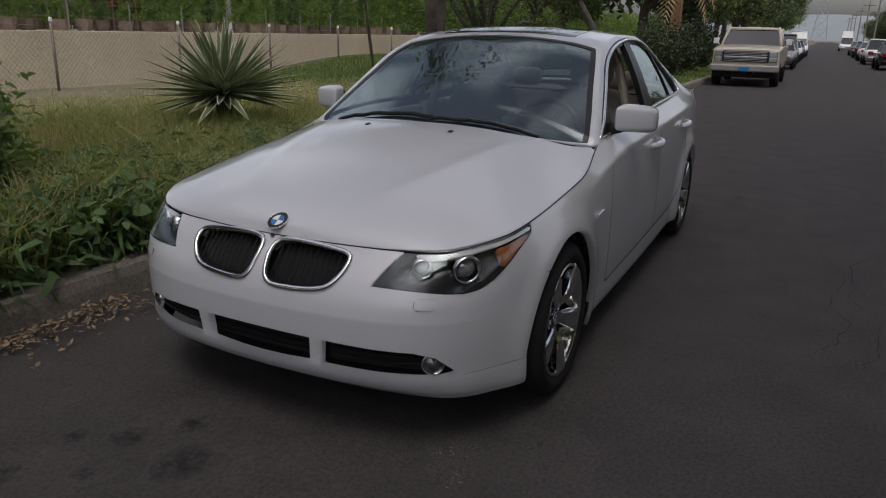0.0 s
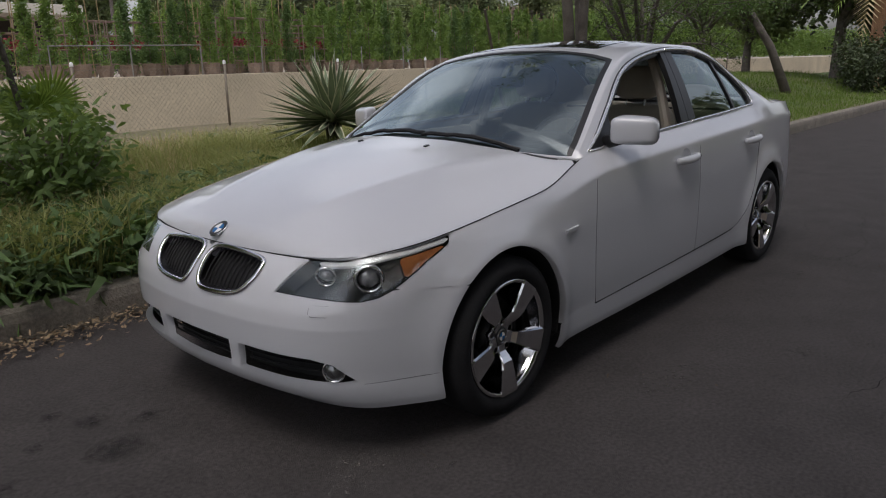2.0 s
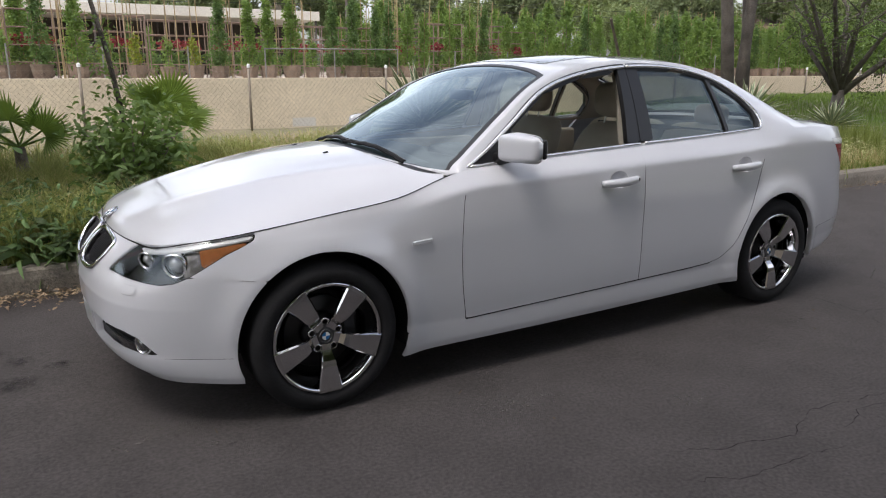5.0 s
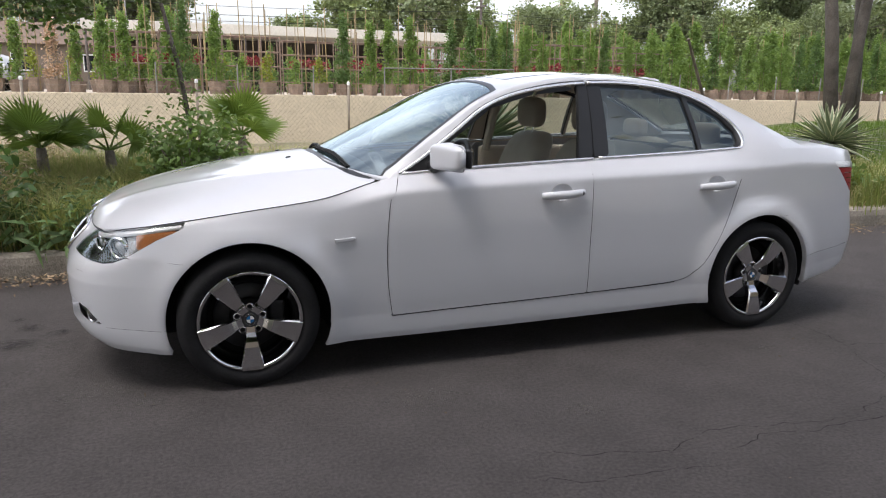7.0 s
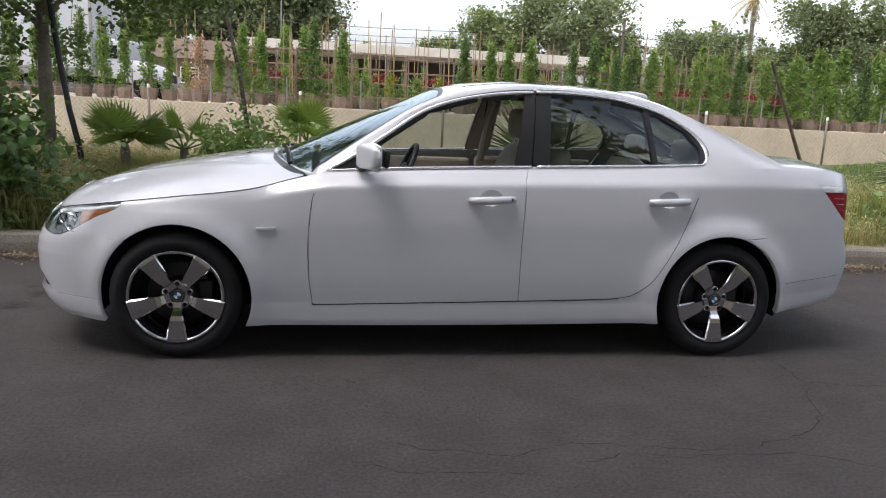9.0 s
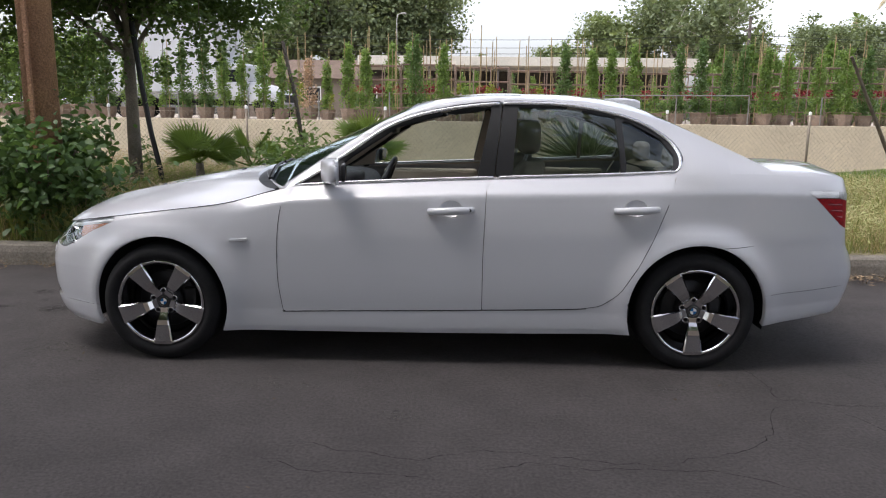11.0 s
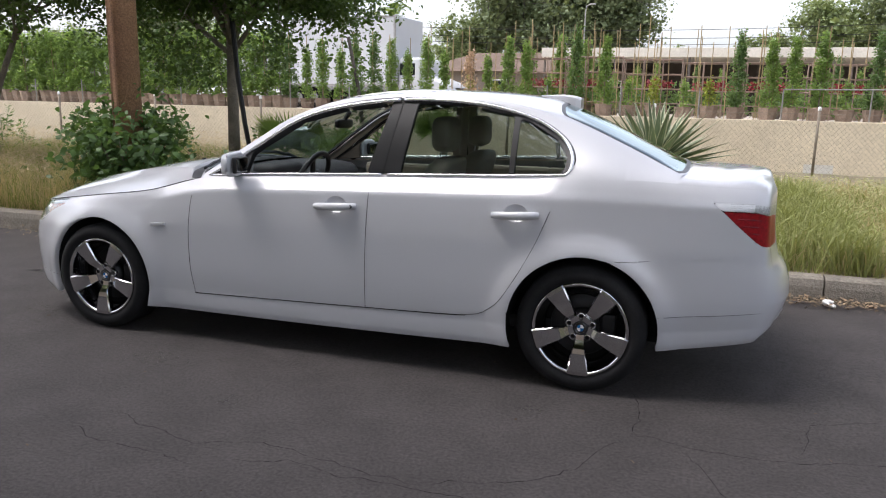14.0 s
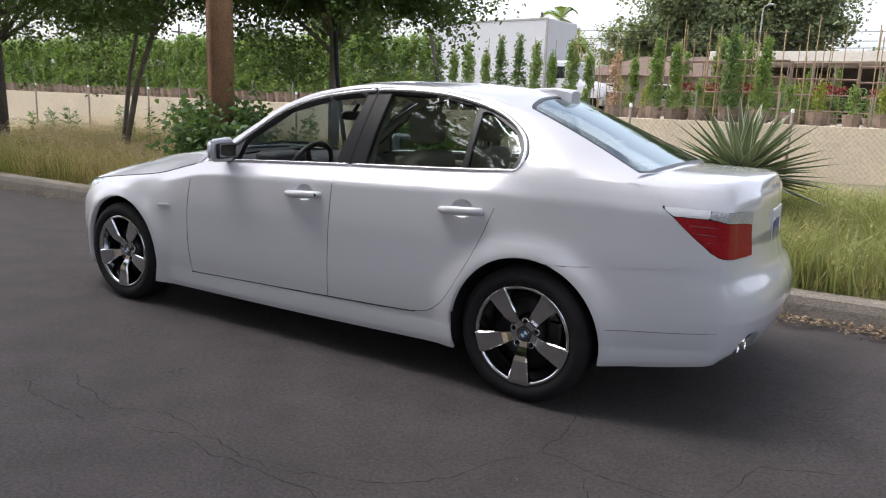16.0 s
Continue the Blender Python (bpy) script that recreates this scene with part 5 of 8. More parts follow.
# ---- cabin inside ----
part("cabin_floor", box_bm((-0.95, -0.76, 0.25), (1.55, 0.76, 0.32), 0.02), M_GREYTRIM, car)
for k, s in enumerate((-1, 1)):
    part("door_lining", box_bm((-0.40, min(s * 0.70, s * 0.775), 0.33), (0.30, max(s * 0.70, s * 0.775), 0.955), 0.025), M_BEIGE, door_f[k], "beige door lining")
    part("door_lining", box_bm((0.34, min(s * 0.70, s * 0.775), 0.33), (1.00, max(s * 0.70, s * 0.775), 0.975), 0.025), M_BEIGE, door_r[k], "beige door lining")
    part("lining_top", box_bm((0.985, min(s * 0.70, s * 0.772), 0.78), (1.22, max(s * 0.70, s * 0.772), 0.973), 0.02), M_BEIGE, door_r[k])
    part("pillar_lining", tube_geo([(0.37, s * 0.68, 0.95), (0.40, s * 0.60, 1.22), (0.43, s * 0.525, 1.37)], [0.03, 0.028, 0.026], 8), M_TAUPE, roof)
g = clip(CABIN, A([-dlo, -ws, -bl]) + 0.004)
skin("roof_lining", join(g, flip(g)), M_BEIGE, roof, "pale beige roof and pillar lining", weld=True, lip=0.0, push=-0.030)
for k, fl in enumerate((flip, lambda q: q)):
    for x0, x1 in ((-2.0, -0.385), (-0.385, -0.18), (-0.18, 0.15), (0.15, 0.38), (0.39, 0.80), (0.80, 1.01), (1.01, 2.0)):
        skin("frame_lining", fl(clip(CABIN, A([frame_f + 0.003, x0 - GX, GX - x1]))), M_TAUPE, roof, lip=0.0, push=-0.038)
dash = blob("dashboard", (-0.98, -0.74, 0.62), (-0.38, 0.74, 0.985), 0.45, M_GREYTRIM, car, "dark dashboard")
blob("instrument_hood", (-0.62, -0.56, 0.93), (-0.40, -0.20, 1.025), 0.6, M_GREYTRIM, dash)
wheel_rim = [(0.185 * math.cos(t), 0.185 * math.sin(t), 0) for t in np.linspace(0, 2 * math.pi, 40)]
sw = part("steering_wheel", tube_geo(wheel_rim, 0.016, 10, False), M_BLACK, car, "black steering wheel", smooth=True)
sw.matrix_local = pose(-0.29, -0.375, 0.915, 0, -66, 0)
blob("airbag_hub", (-0.075, -0.07, -0.03), (0.075, 0.07, 0.03), 0.6, M_BLACK, sw)
for a in (90, 210, 330):
    part("wheel_spoke", tube_geo([(0, 0, -0.01), (0.175 * math.cos(radians(a)), 0.175 * math.sin(radians(a)), 0)], [0.022, 0.014], 8), M_BLACK, sw)
part("steering_column", tube_geo([(-0.5, -0.375, 0.83), (-0.30, -0.375, 0.91)], 0.045, 10), M_GREYTRIM, car)
part("centre_console", box_bm((-0.6, -0.13, 0.32), (0.55, 0.13, 0.62), 0.05), M_GREYTRIM, car)
for s in (-1, 1):
    yc = s * 0.375
    seat = blob("front_seat", (-0.14, yc - 0.26, 0.40), (0.42, yc + 0.26, 0.60), 0.4, M_TAUPE, car, "taupe leather front seat")
    def lean_back(co, yc=yc):
        return Vector((co.x + (co.z - 0.5) * 0.42, yc + (co.y - yc) * (1.05 - 0.28 * max(0, co.z - 0.8)), co.z))
    blob("backrest", (0.27, yc - 0.25, 0.46), (0.44, yc + 0.25, 1.10), 0.45, M_TAUPE, seat, "", lean_back)
    blob("headrest", (0.510, yc - 0.140, 1.125), (0.640, yc + 0.140, 1.325), 0.6, M_TAUPE, seat)
    for dy in (-0.06, 0.06):
        part("headrest_post", tube_geo([(0.545, yc + dy, 1.05), (0.570, yc + dy, 1.16)], 0.005, 8), M_SATIN, seat)
    rs = blob("rear_seat", (0.60, yc - 0.36, 0.42), (1.09, yc + 0.36, 0.62), 0.4, M_BEIGE, car, "beige leather rear bench half")
    def lean_rear(co, yc=yc):
        return Vector((co.x + (co.z - 0.5) * 0.45, co.y, co.z))
    blob("backrest", (1.12, yc - 0.36, 0.72), (1.28, yc + 0.36, 1.06), 0.45, M_BEIGE, rs, "", lean_rear)
    blob("headrest", (1.37, yc - 0.12, 1.055), (1.46, yc + 0.12, 1.185), 0.6, M_TAUPE, rs)
part("parcel_shelf", box_bm((1.36, -0.62, 1.0), (1.86, 0.62, 1.03), 0.01), M_GREYTRIM, car)
blob("rear_view_mirror", (-0.265, -0.115, 1.225), (-0.225, 0.115, 1.285), 0.5, M_BLACK, screen, "black rear view mirror")
part("mirror_stem", tube_geo([(-0.245, 0, 1.27), (-0.20, 0, 1.335)], 0.014, 8), M_BLACK, screen)


# ---- road marks and litter ----
CRACKS = [[(-0.53, -1.88), (0.10, -2.02), (0.32, -1.97), (0.73, -2.00), (1.02, -2.03)], [(1.70, -0.80), (1.76, -1.12), (1.75, -1.33), (1.94, -1.37), (2.14, -1.38), (2.42, -1.33), (2.80, -1.22), (3.6, -1.1)],
          [(1.75, -1.33), (1.62, -1.46), (1.52, -1.68), (1.30, -1.86), (1.0, -2.03)], [(-0.65, -1.99), (-0.41, -2.11), (0.15, -2.18)], [(0.22, -2.10), (0.68, -2.06), (1.18, -2.02), (1.5, -2.2)],
          [(1.94, -1.37), (2.05, -1.7), (2.3, -2.1)], [(2.42, -1.33), (2.5, -1.0), (2.85, -0.75)]]
for i, c in enumerate(CRACKS):
    tagged(part("road_crack", ribbon(c, 0.0026, 0.003, i), M_CRACK), "fine dark crack in the asphalt", "crack", kind="structure")
for i, (x, y, r, st) in enumerate([(-2.57, 0.05, 0.13, 1.4), (-2.58, 0.36, 0.09, 1.2), (-2.40, 0.22, 0.08, 1.0), (-2.80, 0.30, 0.06, 1.0), (-2.66, 0.52, 0.06, 1.0), (-3.0, 0.1, 0.09, 1.4), (-2.95, 0.55, 0.10, 1.2)]):
    tagged(part("oil_stain", blot(x, y, r, 0.003, i, stretch=st), M_STAIN), "faint dark oil stain on the asphalt", "stain", kind="structure")
for i, (x, y, r, st) in enumerate([(-2.09, -0.73, 0.16, 1.5), (-2.22, -0.80, 0.08, 1.5), (-0.79, -1.25, 0.14, 2.4), (-1.9, -0.95, 0.07, 1.5), (-0.1, -1.6, 0.09, 1.8), (1.3, -1.2, 0.07, 1.6), (0.9, -2.7, 0.08, 1.4)]):
    tagged(part("pale_spot", blot(x, y, r, 0.003, 40 + i, 20, st), M_PALE), "pale scuffed spill on the asphalt", "stain", kind="structure")


def rot_rows(n, rng, tilt):
    """Random frames: along, across and up rows for n leaves."""
    a = rng.random(n) * 2 * np.pi
    up = np.stack([rng.normal(0, tilt, n), rng.normal(0, tilt, n), np.ones(n)], 1)
    up /= np.linalg.norm(up, axis=1, keepdims=True)
    d = np.stack([np.cos(a), np.sin(a), np.zeros(n)], 1)
    d -= up * np.sum(d * up, 1, keepdims=True)
    d /= np.linalg.norm(d, axis=1, keepdims=True)
    return d, np.cross(up, d), up


def leaf_arrays(C, L, W, rng, tilt=1.0, fold=0.25, droop=0.2):
    """Six-point leaves at the places C: base, two shoulders, two hips, tip."""
    n = len(C)
    d, s, u = rot_rows(n, rng, tilt)
    L, W = np.asarray(L)[:, None], np.asarray(W)[:, None]
    P = np.stack([C, C + d * L * 0.35 + s * W + u * L * fold * 0.4, C + d * L * 0.35 - s * W + u * L * fold * 0.4,
                  C + d * L * 0.75 + s * W * 0.7 - u * L * droop * 0.3, C + d * L * 0.75 - s * W * 0.7 - u * L * droop * 0.3, C + d * L - u * L * droop], 1)
    base = (np.arange(n) * 6)[:, None]
    F = np.concatenate([base + np.array([[0, 2, 1]]), base + np.array([[1, 2, 4]]), base + np.array([[1, 4, 3]]), base + np.array([[3, 4, 5]])], 0)
    return P.reshape(-1, 3), F


def quad_leaves(C, L, W, rng, tilt=1.0):
    n = len(C)
    d, s, u = rot_rows(n, rng, tilt)
    L, W = np.asarray(L)[:, None], np.asarray(W)[:, None]
    P = np.stack([C, C + d * L * 0.5 + s * W, C + d * L, C + d * L * 0.5 - s * W], 1)
    return P.reshape(-1, 3), (np.arange(n) * 4)[:, None] + np.array([[0, 1, 2, 3]])


def blades(XY, H, W, rng, lean=0.35, zf=None):
    """Bent grass blades: four points and two faces each."""
    n = len(XY)
    z = np.array([zf(x, y) for x, y in XY]) - 0.01
    a = rng.random(n) * 2 * np.pi
    s = np.stack([np.cos(a), np.sin(a), np.zeros(n)], 1) * W[:, None]
    b = rng.random(n) * 2 * np.pi
    d = np.stack([np.cos(b), np.sin(b), np.zeros(n)], 1) * (lean * rng.random(n) * H)[:, None]
    B = np.column_stack([XY, z])
    up = np.array([0, 0, 1.0])
    M = B + up * H[:, None] * 0.55 + d * 0.35
    T = B + up * H[:, None] * (1 - 0.25 * lean) + d
    P = np.stack([B - s, B + s, M + s * 0.8, M - s * 0.8, T], 1).reshape(-1, 3)
    k = (np.arange(n) * 5)[:, None]
    F = np.concatenate([k + np.array([[0, 1, 2]]), k + np.array([[0, 2, 3]]), k + np.array([[3, 2, 4]])], 0)
    return P, F


M_TWIG = mat("dry_twig", (0.115, 0.085, 0.055), 0.9, rand=0.5, var=0.3, scale=20)
M_DRYLEAF = mat("dry_leaf", (0.23, 0.165, 0.10), 0.85, rand=0.5, var=0.3, scale=20)
n = 1300
lx = RNG.uniform(-9, 9, n)
lx = np.concatenate([lx, RNG.uniform(2.2, 5.0, 1100), RNG.uniform(-3.4, -1.6, 700)])
ly = GUTTER - 0.01 - np.abs(RNG.normal(0, 0.13, len(lx)))
C = np.column_stack([lx, ly, 0.006 + 0.03 * RNG.random(len(lx)) * (ly > 1.25)])
V, F = leaf_arrays(C, RNG.uniform(0.016, 0.046, len(C)), RNG.uniform(0.004, 0.010, len(C)), RNG, 0.35, 0.3, -0.15)
tagged(part("leaf_litter", np_mesh("leaf_litter", V, F, M_DRYLEAF), M_DRYLEAF), "dry brown leaves gathered in the gutter", "leaf litter", kind="stuff")
C = np.column_stack([RNG.uniform(-5, 6, 60), RNG.uniform(-3.5, 1.1, 60), np.full(60, 0.006)])
V, F = leaf_arrays(C, RNG.uniform(0.012, 0.04, 60), RNG.uniform(0.002, 0.007, 60), RNG, 0.3, 0.3, -0.1)
tagged(part("twig_litter", np_mesh("twig_litter", V, F, M_TWIG), M_TWIG), "scattered twigs and leaves on the asphalt", "leaf litter", kind="stuff")
paper = bmesh.new()
bmesh.ops.create_icosphere(paper, subdivisions=3, radius=0.06)
for v in paper.verts:
    v.co *= 0.7 + 0.7 * noise.noise(v.co * 22)
    v.co.z = max(v.co.z * 0.6, -0.02)
pp = part("paper_scrap", paper, M_WHITEPAINT)
pp.matrix_world = pose(3.0, 1.40, 0.02)
tagged(pp, "crumpled white paper scrap lying in the gutter", "litter")

# ---- grass and weeds on the verge ----
M_GRASS = leaf_mat("fresh_grass", (0.22, 0.26, 0.08))
M_DRY = leaf_mat("dry_grass", (0.53, 0.435, 0.265), 0.35, 0.7, 0.3)
M_WEED = leaf_mat("broad_weed", (0.115, 0.185, 0.07), 0.5)
M_LAWNGRASS = leaf_mat("lawn_grass", (0.15, 0.23, 0.05))


def scatter(n, x0, x1, y0, y1, keep):
    P = np.column_stack([RNG.uniform(x0, x1, n), RNG.uniform(y0, y1, n)])
    return P[keep(P[:, 0], P[:, 1], RNG.random(n))]


def grass(name, XY, h0, h1, w, material, label, lean=0.4):
    H = RNG.uniform(h0, h1, len(XY))
    V, F = blades(XY, H, np.full(len(XY), w) * RNG.uniform(0.6, 1.3, len(XY)), RNG, lean, verge_z)
    tagged(part(name, np_mesh(name, V, F, material), material), label, "grass", kind="stuff")


noise_xy = lambda x, y, s: np.array([noise.noise(Vector((a * s, b * s, 4.2))) for a, b in zip(x, y)])
green_zone = lambda x: np.clip(1 - np.abs(x + 0.8) / 3.6, 0, 1)
grass("dry_grass", scatter(95000, -16, 8, 1.73, 7.6, lambda x, y, r: r < (0.25 + 0.75 * (1 - green_zone(x))) * (0.5 + 0.5 * np.clip((7 - y) / 5, 0.15, 1)) * np.where(noise_xy(x, y, 0.7) > -0.25, 1, 0.4)),
      0.10, 0.40, 0.0028, M_DRY, "long dry straw-coloured grass on the verge", 1.15)
grass("green_grass", scatter(120000, -16, 8, 1.70, 8.5, lambda x, y, r: r < (0.35 + 0.65 * green_zone(x)) * np.clip((8.5 - y) / 5, 0.1, 1) * np.where(noise_xy(x, y, 0.6) > -0.15, 1, 0.45)),
      0.10, 0.40, 0.0042, M_GRASS, "uneven green grass on the verge", 1.15)
M_FINE = leaf_mat("fine_verge_grass", (0.31, 0.335, 0.13), 0.35, 0.6, 0.3)
grass("fine_grass", scatter(95000, -15, 8, 1.72, 6.8, lambda x, y, r: r < np.where(x > 1.4, 1.0, np.where(x < -3.6, 0.75, 0.25)) * np.clip((7.4 - y) / 3, 0.1, 1)), 0.06, 0.26, 0.0032, M_FINE, "fine yellow-green grass on the verge", 1.0)
grass("lawn_grass", scatter(60000, 6.5, 30, 1.70, 9.8, lambda x, y, r: r < np.clip(1.3 - (x - 6) / 22, 0.25, 1)), 0.05, 0.15, 0.006, M_LAWNGRASS, "mown green grass of the strip", 0.5)

grass("tall_straw", scatter(26000, -10.5, -4.0, 1.70, 4.6, lambda x, y, r: r < np.where(noise_xy(x, y, 1.1) > -0.1, 1, 0.35)), 0.25, 0.66, 0.0026, M_DRY, "tall dry straw grass by the kerb", 0.8)
grass("tall_green_grass", scatter(26000, -10.5, -3.2, 1.70, 4.8, lambda x, y, r: r < np.where(noise_xy(x, y, 0.9) < 0.12, 1, 0.3)), 0.20, 0.58, 0.0034, M_GRASS, "tall bent green grass by the kerb", 0.8)

grass("kerb_grass", scatter(60000, -3.6, 3.4, 1.72, 5.4, lambda x, y, r: r < np.where(noise_xy(x, y, 1.3) > -0.05, 1, 0.3)), 0.22, 0.58, 0.0062, M_FINE, "tall bright green grass between the weeds", 0.9)
grass("kerb_straw", scatter(9000, -3.6, 2.6, 1.72, 5.0, lambda x, y, r: r < np.where(noise_xy(x, y, 1.7) > 0.0, 1, 0.2)), 0.25, 0.55, 0.0030, M_DRY, "seeding straw-coloured stalks between the weeds", 0.7)

# leafy weeds: rosettes of long leaves
def weeds(name, n, x0, x1, y0, y1, h, label, dens):
    XY = scatter(n, x0, x1, y0, y1, dens)
    Cs, Ls = [], []
    for x, y in XY:
        k = RNG.integers(26, 44)
        hh = h * RNG.uniform(0.5, 1.25)
        z = verge_z(x, y)
        for i in range(k):
            t = RNG.random()
            Cs.append((x + RNG.normal(0, 0.05), y + RNG.normal(0, 0.05), z + hh * t))
            Ls.append(RNG.uniform(0.07, 0.21) * (1.25 - 0.6 * t))
    V, F = leaf_arrays(np.array(Cs), Ls, np.array(Ls) * RNG.uniform(0.055, 0.125, len(Ls)), RNG, 0.9, 0.35, 0.35)
    tagged(part(name, np_mesh(name, V, F, M_WEED), M_WEED), label, "weeds", kind="stuff")


weeds("leafy_weeds", 700, -3.4, 1.9, 1.64, 3.2, 0.32, "dense leafy green weeds along the kerb", lambda x, y, r: r < np.clip(1.1 - np.abs(x + 0.9) / 3.0, 0.15, 1) * np.clip((4.6 - y) / 2, 0.1, 1))
weeds("sparse_weeds", 200, -15, 1.5, 1.72, 6.0, 0.30, "scattered leafy weeds in the grass", lambda x, y, r: r < 0.6)


def shrub(name, c, rx, ry, h, n, leaf, material, label, seed, stems=7, z0=None, tilt=1.1, wide=0.32):
    """Bush of stems and leaf clumps with an uneven outline."""
    rng = np.random.default_rng(seed)
    z0 = verge_z(c[0], c[1]) if z0 is None else z0
    sh = thing(name, label, "shrub", pose(c[0], c[1], z0))
    tips, geo = [], []
    for k in range(stems):
        a = 2 * math.pi * (k + 0.6 * rng.random()) / stems
        r = rng.uniform(0.35, 1.0)
        tip = (rx * r * math.cos(a), ry * r * math.sin(a), h * rng.uniform(0.55, 1.0) * (1.1 - 0.35 * r))
        mid = (tip[0] * 0.4, tip[1] * 0.4, tip[2] * 0.55)
        geo.append(tube_geo([(0.03 * math.cos(a), 0.03 * math.sin(a), 0), mid, tip], [0.016, 0.011, 0.004], 6))
        for t in np.linspace(0.25, 1.0, 7):
            tips.append((tip[0] * t ** 1.2, tip[1] * t ** 1.2, tip[2] * t))
    tagged(part("stem", merge_geo(geo), M_BARK, sh), "", kind="stuff")
    T = np.array(tips)
    C = T[rng.integers(0, len(T), n)] + rng.normal(0, 1, (n, 3)) * np.array([rx * 0.2, ry * 0.2, h * 0.12])
    C[:, 2] = np.clip(C[:, 2], 0.03, None)
    L = rng.uniform(0.6, 1.25, n) * leaf
    V, F = leaf_arrays(C, L, L * wide, rng, tilt, 0.15, 0.25)
    part("foliage", np_mesh("foliage", V, F, material), material, sh)
    return sh


M_BARK = mat("tree_bark", (0.29, 0.25, 0.205), 0.95, var=0.45, scale=5, fine=0.35, bump=0.9, bscale=26)
M_BARKDARK = mat("dark_bark", (0.145, 0.125, 0.108), 0.95, var=0.45, scale=5, fine=0.35, bump=0.9, bscale=26)
M_BUSH = leaf_mat("dark_bush_leaf", (0.095, 0.165, 0.058), 0.4, 0.42)
M_WEEDTALL = leaf_mat("tall_weed_leaf", (0.165, 0.25, 0.085), 0.35)
shrub("broadleaf_bush", (-3.75, 2.05), 0.82, 0.58, 1.20, 5600, 0.095, M_BUSH, "rounded dark green bush with broad leaves at the pole's foot", 3, 16, wide=0.27)
shrub("tall_weed_clump", (-1.6, 3.0), 0.48, 0.45, 0.95, 3000, 0.088, M_WEEDTALL, "tall leafy weed clump with reddish tips", 4, 14, wide=0.2)
shrub("low_weed_clump", (-1.5, 1.9), 0.5, 0.25, 0.36, 1400, 0.11, M_WEED, "broad-leaved weeds hanging over the kerb", 7, 12)
shrub("low_weed_clump", (5.4, 2.2), 0.55, 0.4, 0.42, 1000, 0.10, M_WEEDTALL, "low spreading green weed clump under the agave", 10, 12)
shrub("low_weed_clump", (-4.9, 2.6), 0.5, 0.4, 0.40, 800, 0.10, M_WEEDTALL, "low spreading green weed clump", 11, 12)

# ---- agaves: stiff pale-edged blades ----
M_AGAVE = leaf_mat("agave_leaf", (0.19, 0.24, 0.145), 0.2, 0.5, 0.1)
M_AGAVEEDGE = mat("agave_margin", (0.62, 0.60, 0.42), 0.7, rand=0.2, var=0.2, scale=8)


def agave(c, size, n, seed, zc):
    rng = np.random.default_rng(seed)
    ag = thing("agave", "variegated agave with stiff pale-edged blades on the verge", "agave", pose(c[0], c[1], verge_z(*c)), "agaves")
    part("stem", tube_geo([(0, 0, -0.02), (0, 0, zc)], [0.07 * size, 0.11 * size], 12), M_BARKDARK, ag)
    for k in range(n):
        f = (k + 0.5) / n
        el = math.asin(1 - 1.20 * f)
        az = k * 2.39996 + rng.normal(0, 0.1)
        L = size * (0.82 + 0.28 * rng.random()) * (0.86 + 0.16 * math.cos(el))
        d = Vector((math.cos(az) * math.cos(el), math.sin(az) * math.cos(el), math.sin(el)))
        s = Vector((-math.sin(az), math.cos(az), 0))
        u = d.cross(s) * -1
        if u.z < 0:
            u = -u
        vs, fs, ve, fe = [], [], [], []
        rows = 7
        for i in range(rows):
            t = i / (rows - 1)
            w = size * 0.060 * (0.85 + 0.75 * t - 1.57 * t * t) * (1 if t < 0.97 else 0.15)
            w = max(w, 0.0015)
            p = d * L * t + Vector((0, 0, zc)) + Vector((0, 0, -0.05 * L * t * t * math.cos(el)))
            g = u * (w * 0.55 * (1 - 0.6 * t))
            vs += [p - s * w * 0.80 + g, p - u * w * 0.12, p + s * w * 0.80 + g]
            ve += [p - s * w + g * 1.15, p - s * w * 0.70 + g * 0.9, p + s * w * 0.70 + g * 0.9, p + s * w + g * 1.15]
        for i in range(rows - 1):
            a, b = i * 3, i * 3 + 3
            fs += [(a, a + 1, b + 1, b), (a + 1, a + 2, b + 2, b + 1)]
            a, b = i * 4, i * 4 + 4
            fe += [(a, a + 1, b + 1, b), (a + 2, a + 3, b + 3, b + 2)]
        bl = part("blade", (vs, fs), M_AGAVE, ag)
        part("blade_margin", (ve, fe), M_AGAVEEDGE, bl)
    return ag


agave((1.62, 3.75), 0.84, 125, 1, 0.57)
agave((5.75, 2.60), 0.60, 92, 2, 0.62)
agave((8.3, 3.0), 0.52, 80, 3, 0.36)
for c in ((1.66, 3.75), (5.75, 2.60), (8.3, 3.0)):
    q = RNG.normal(0, 0.32, (2600, 2)) + np.array(c) + np.array([-0.22, -0.26])
    grass("grass_tuft", q, 0.25, 0.60, 0.0055, M_GRASS, "grass tuft round the foot of the agave", 0.5)

# ---- young fan palms ----
M_PALM = leaf_mat("palm_frond", (0.225, 0.32, 0.09), 0.25, 0.45)


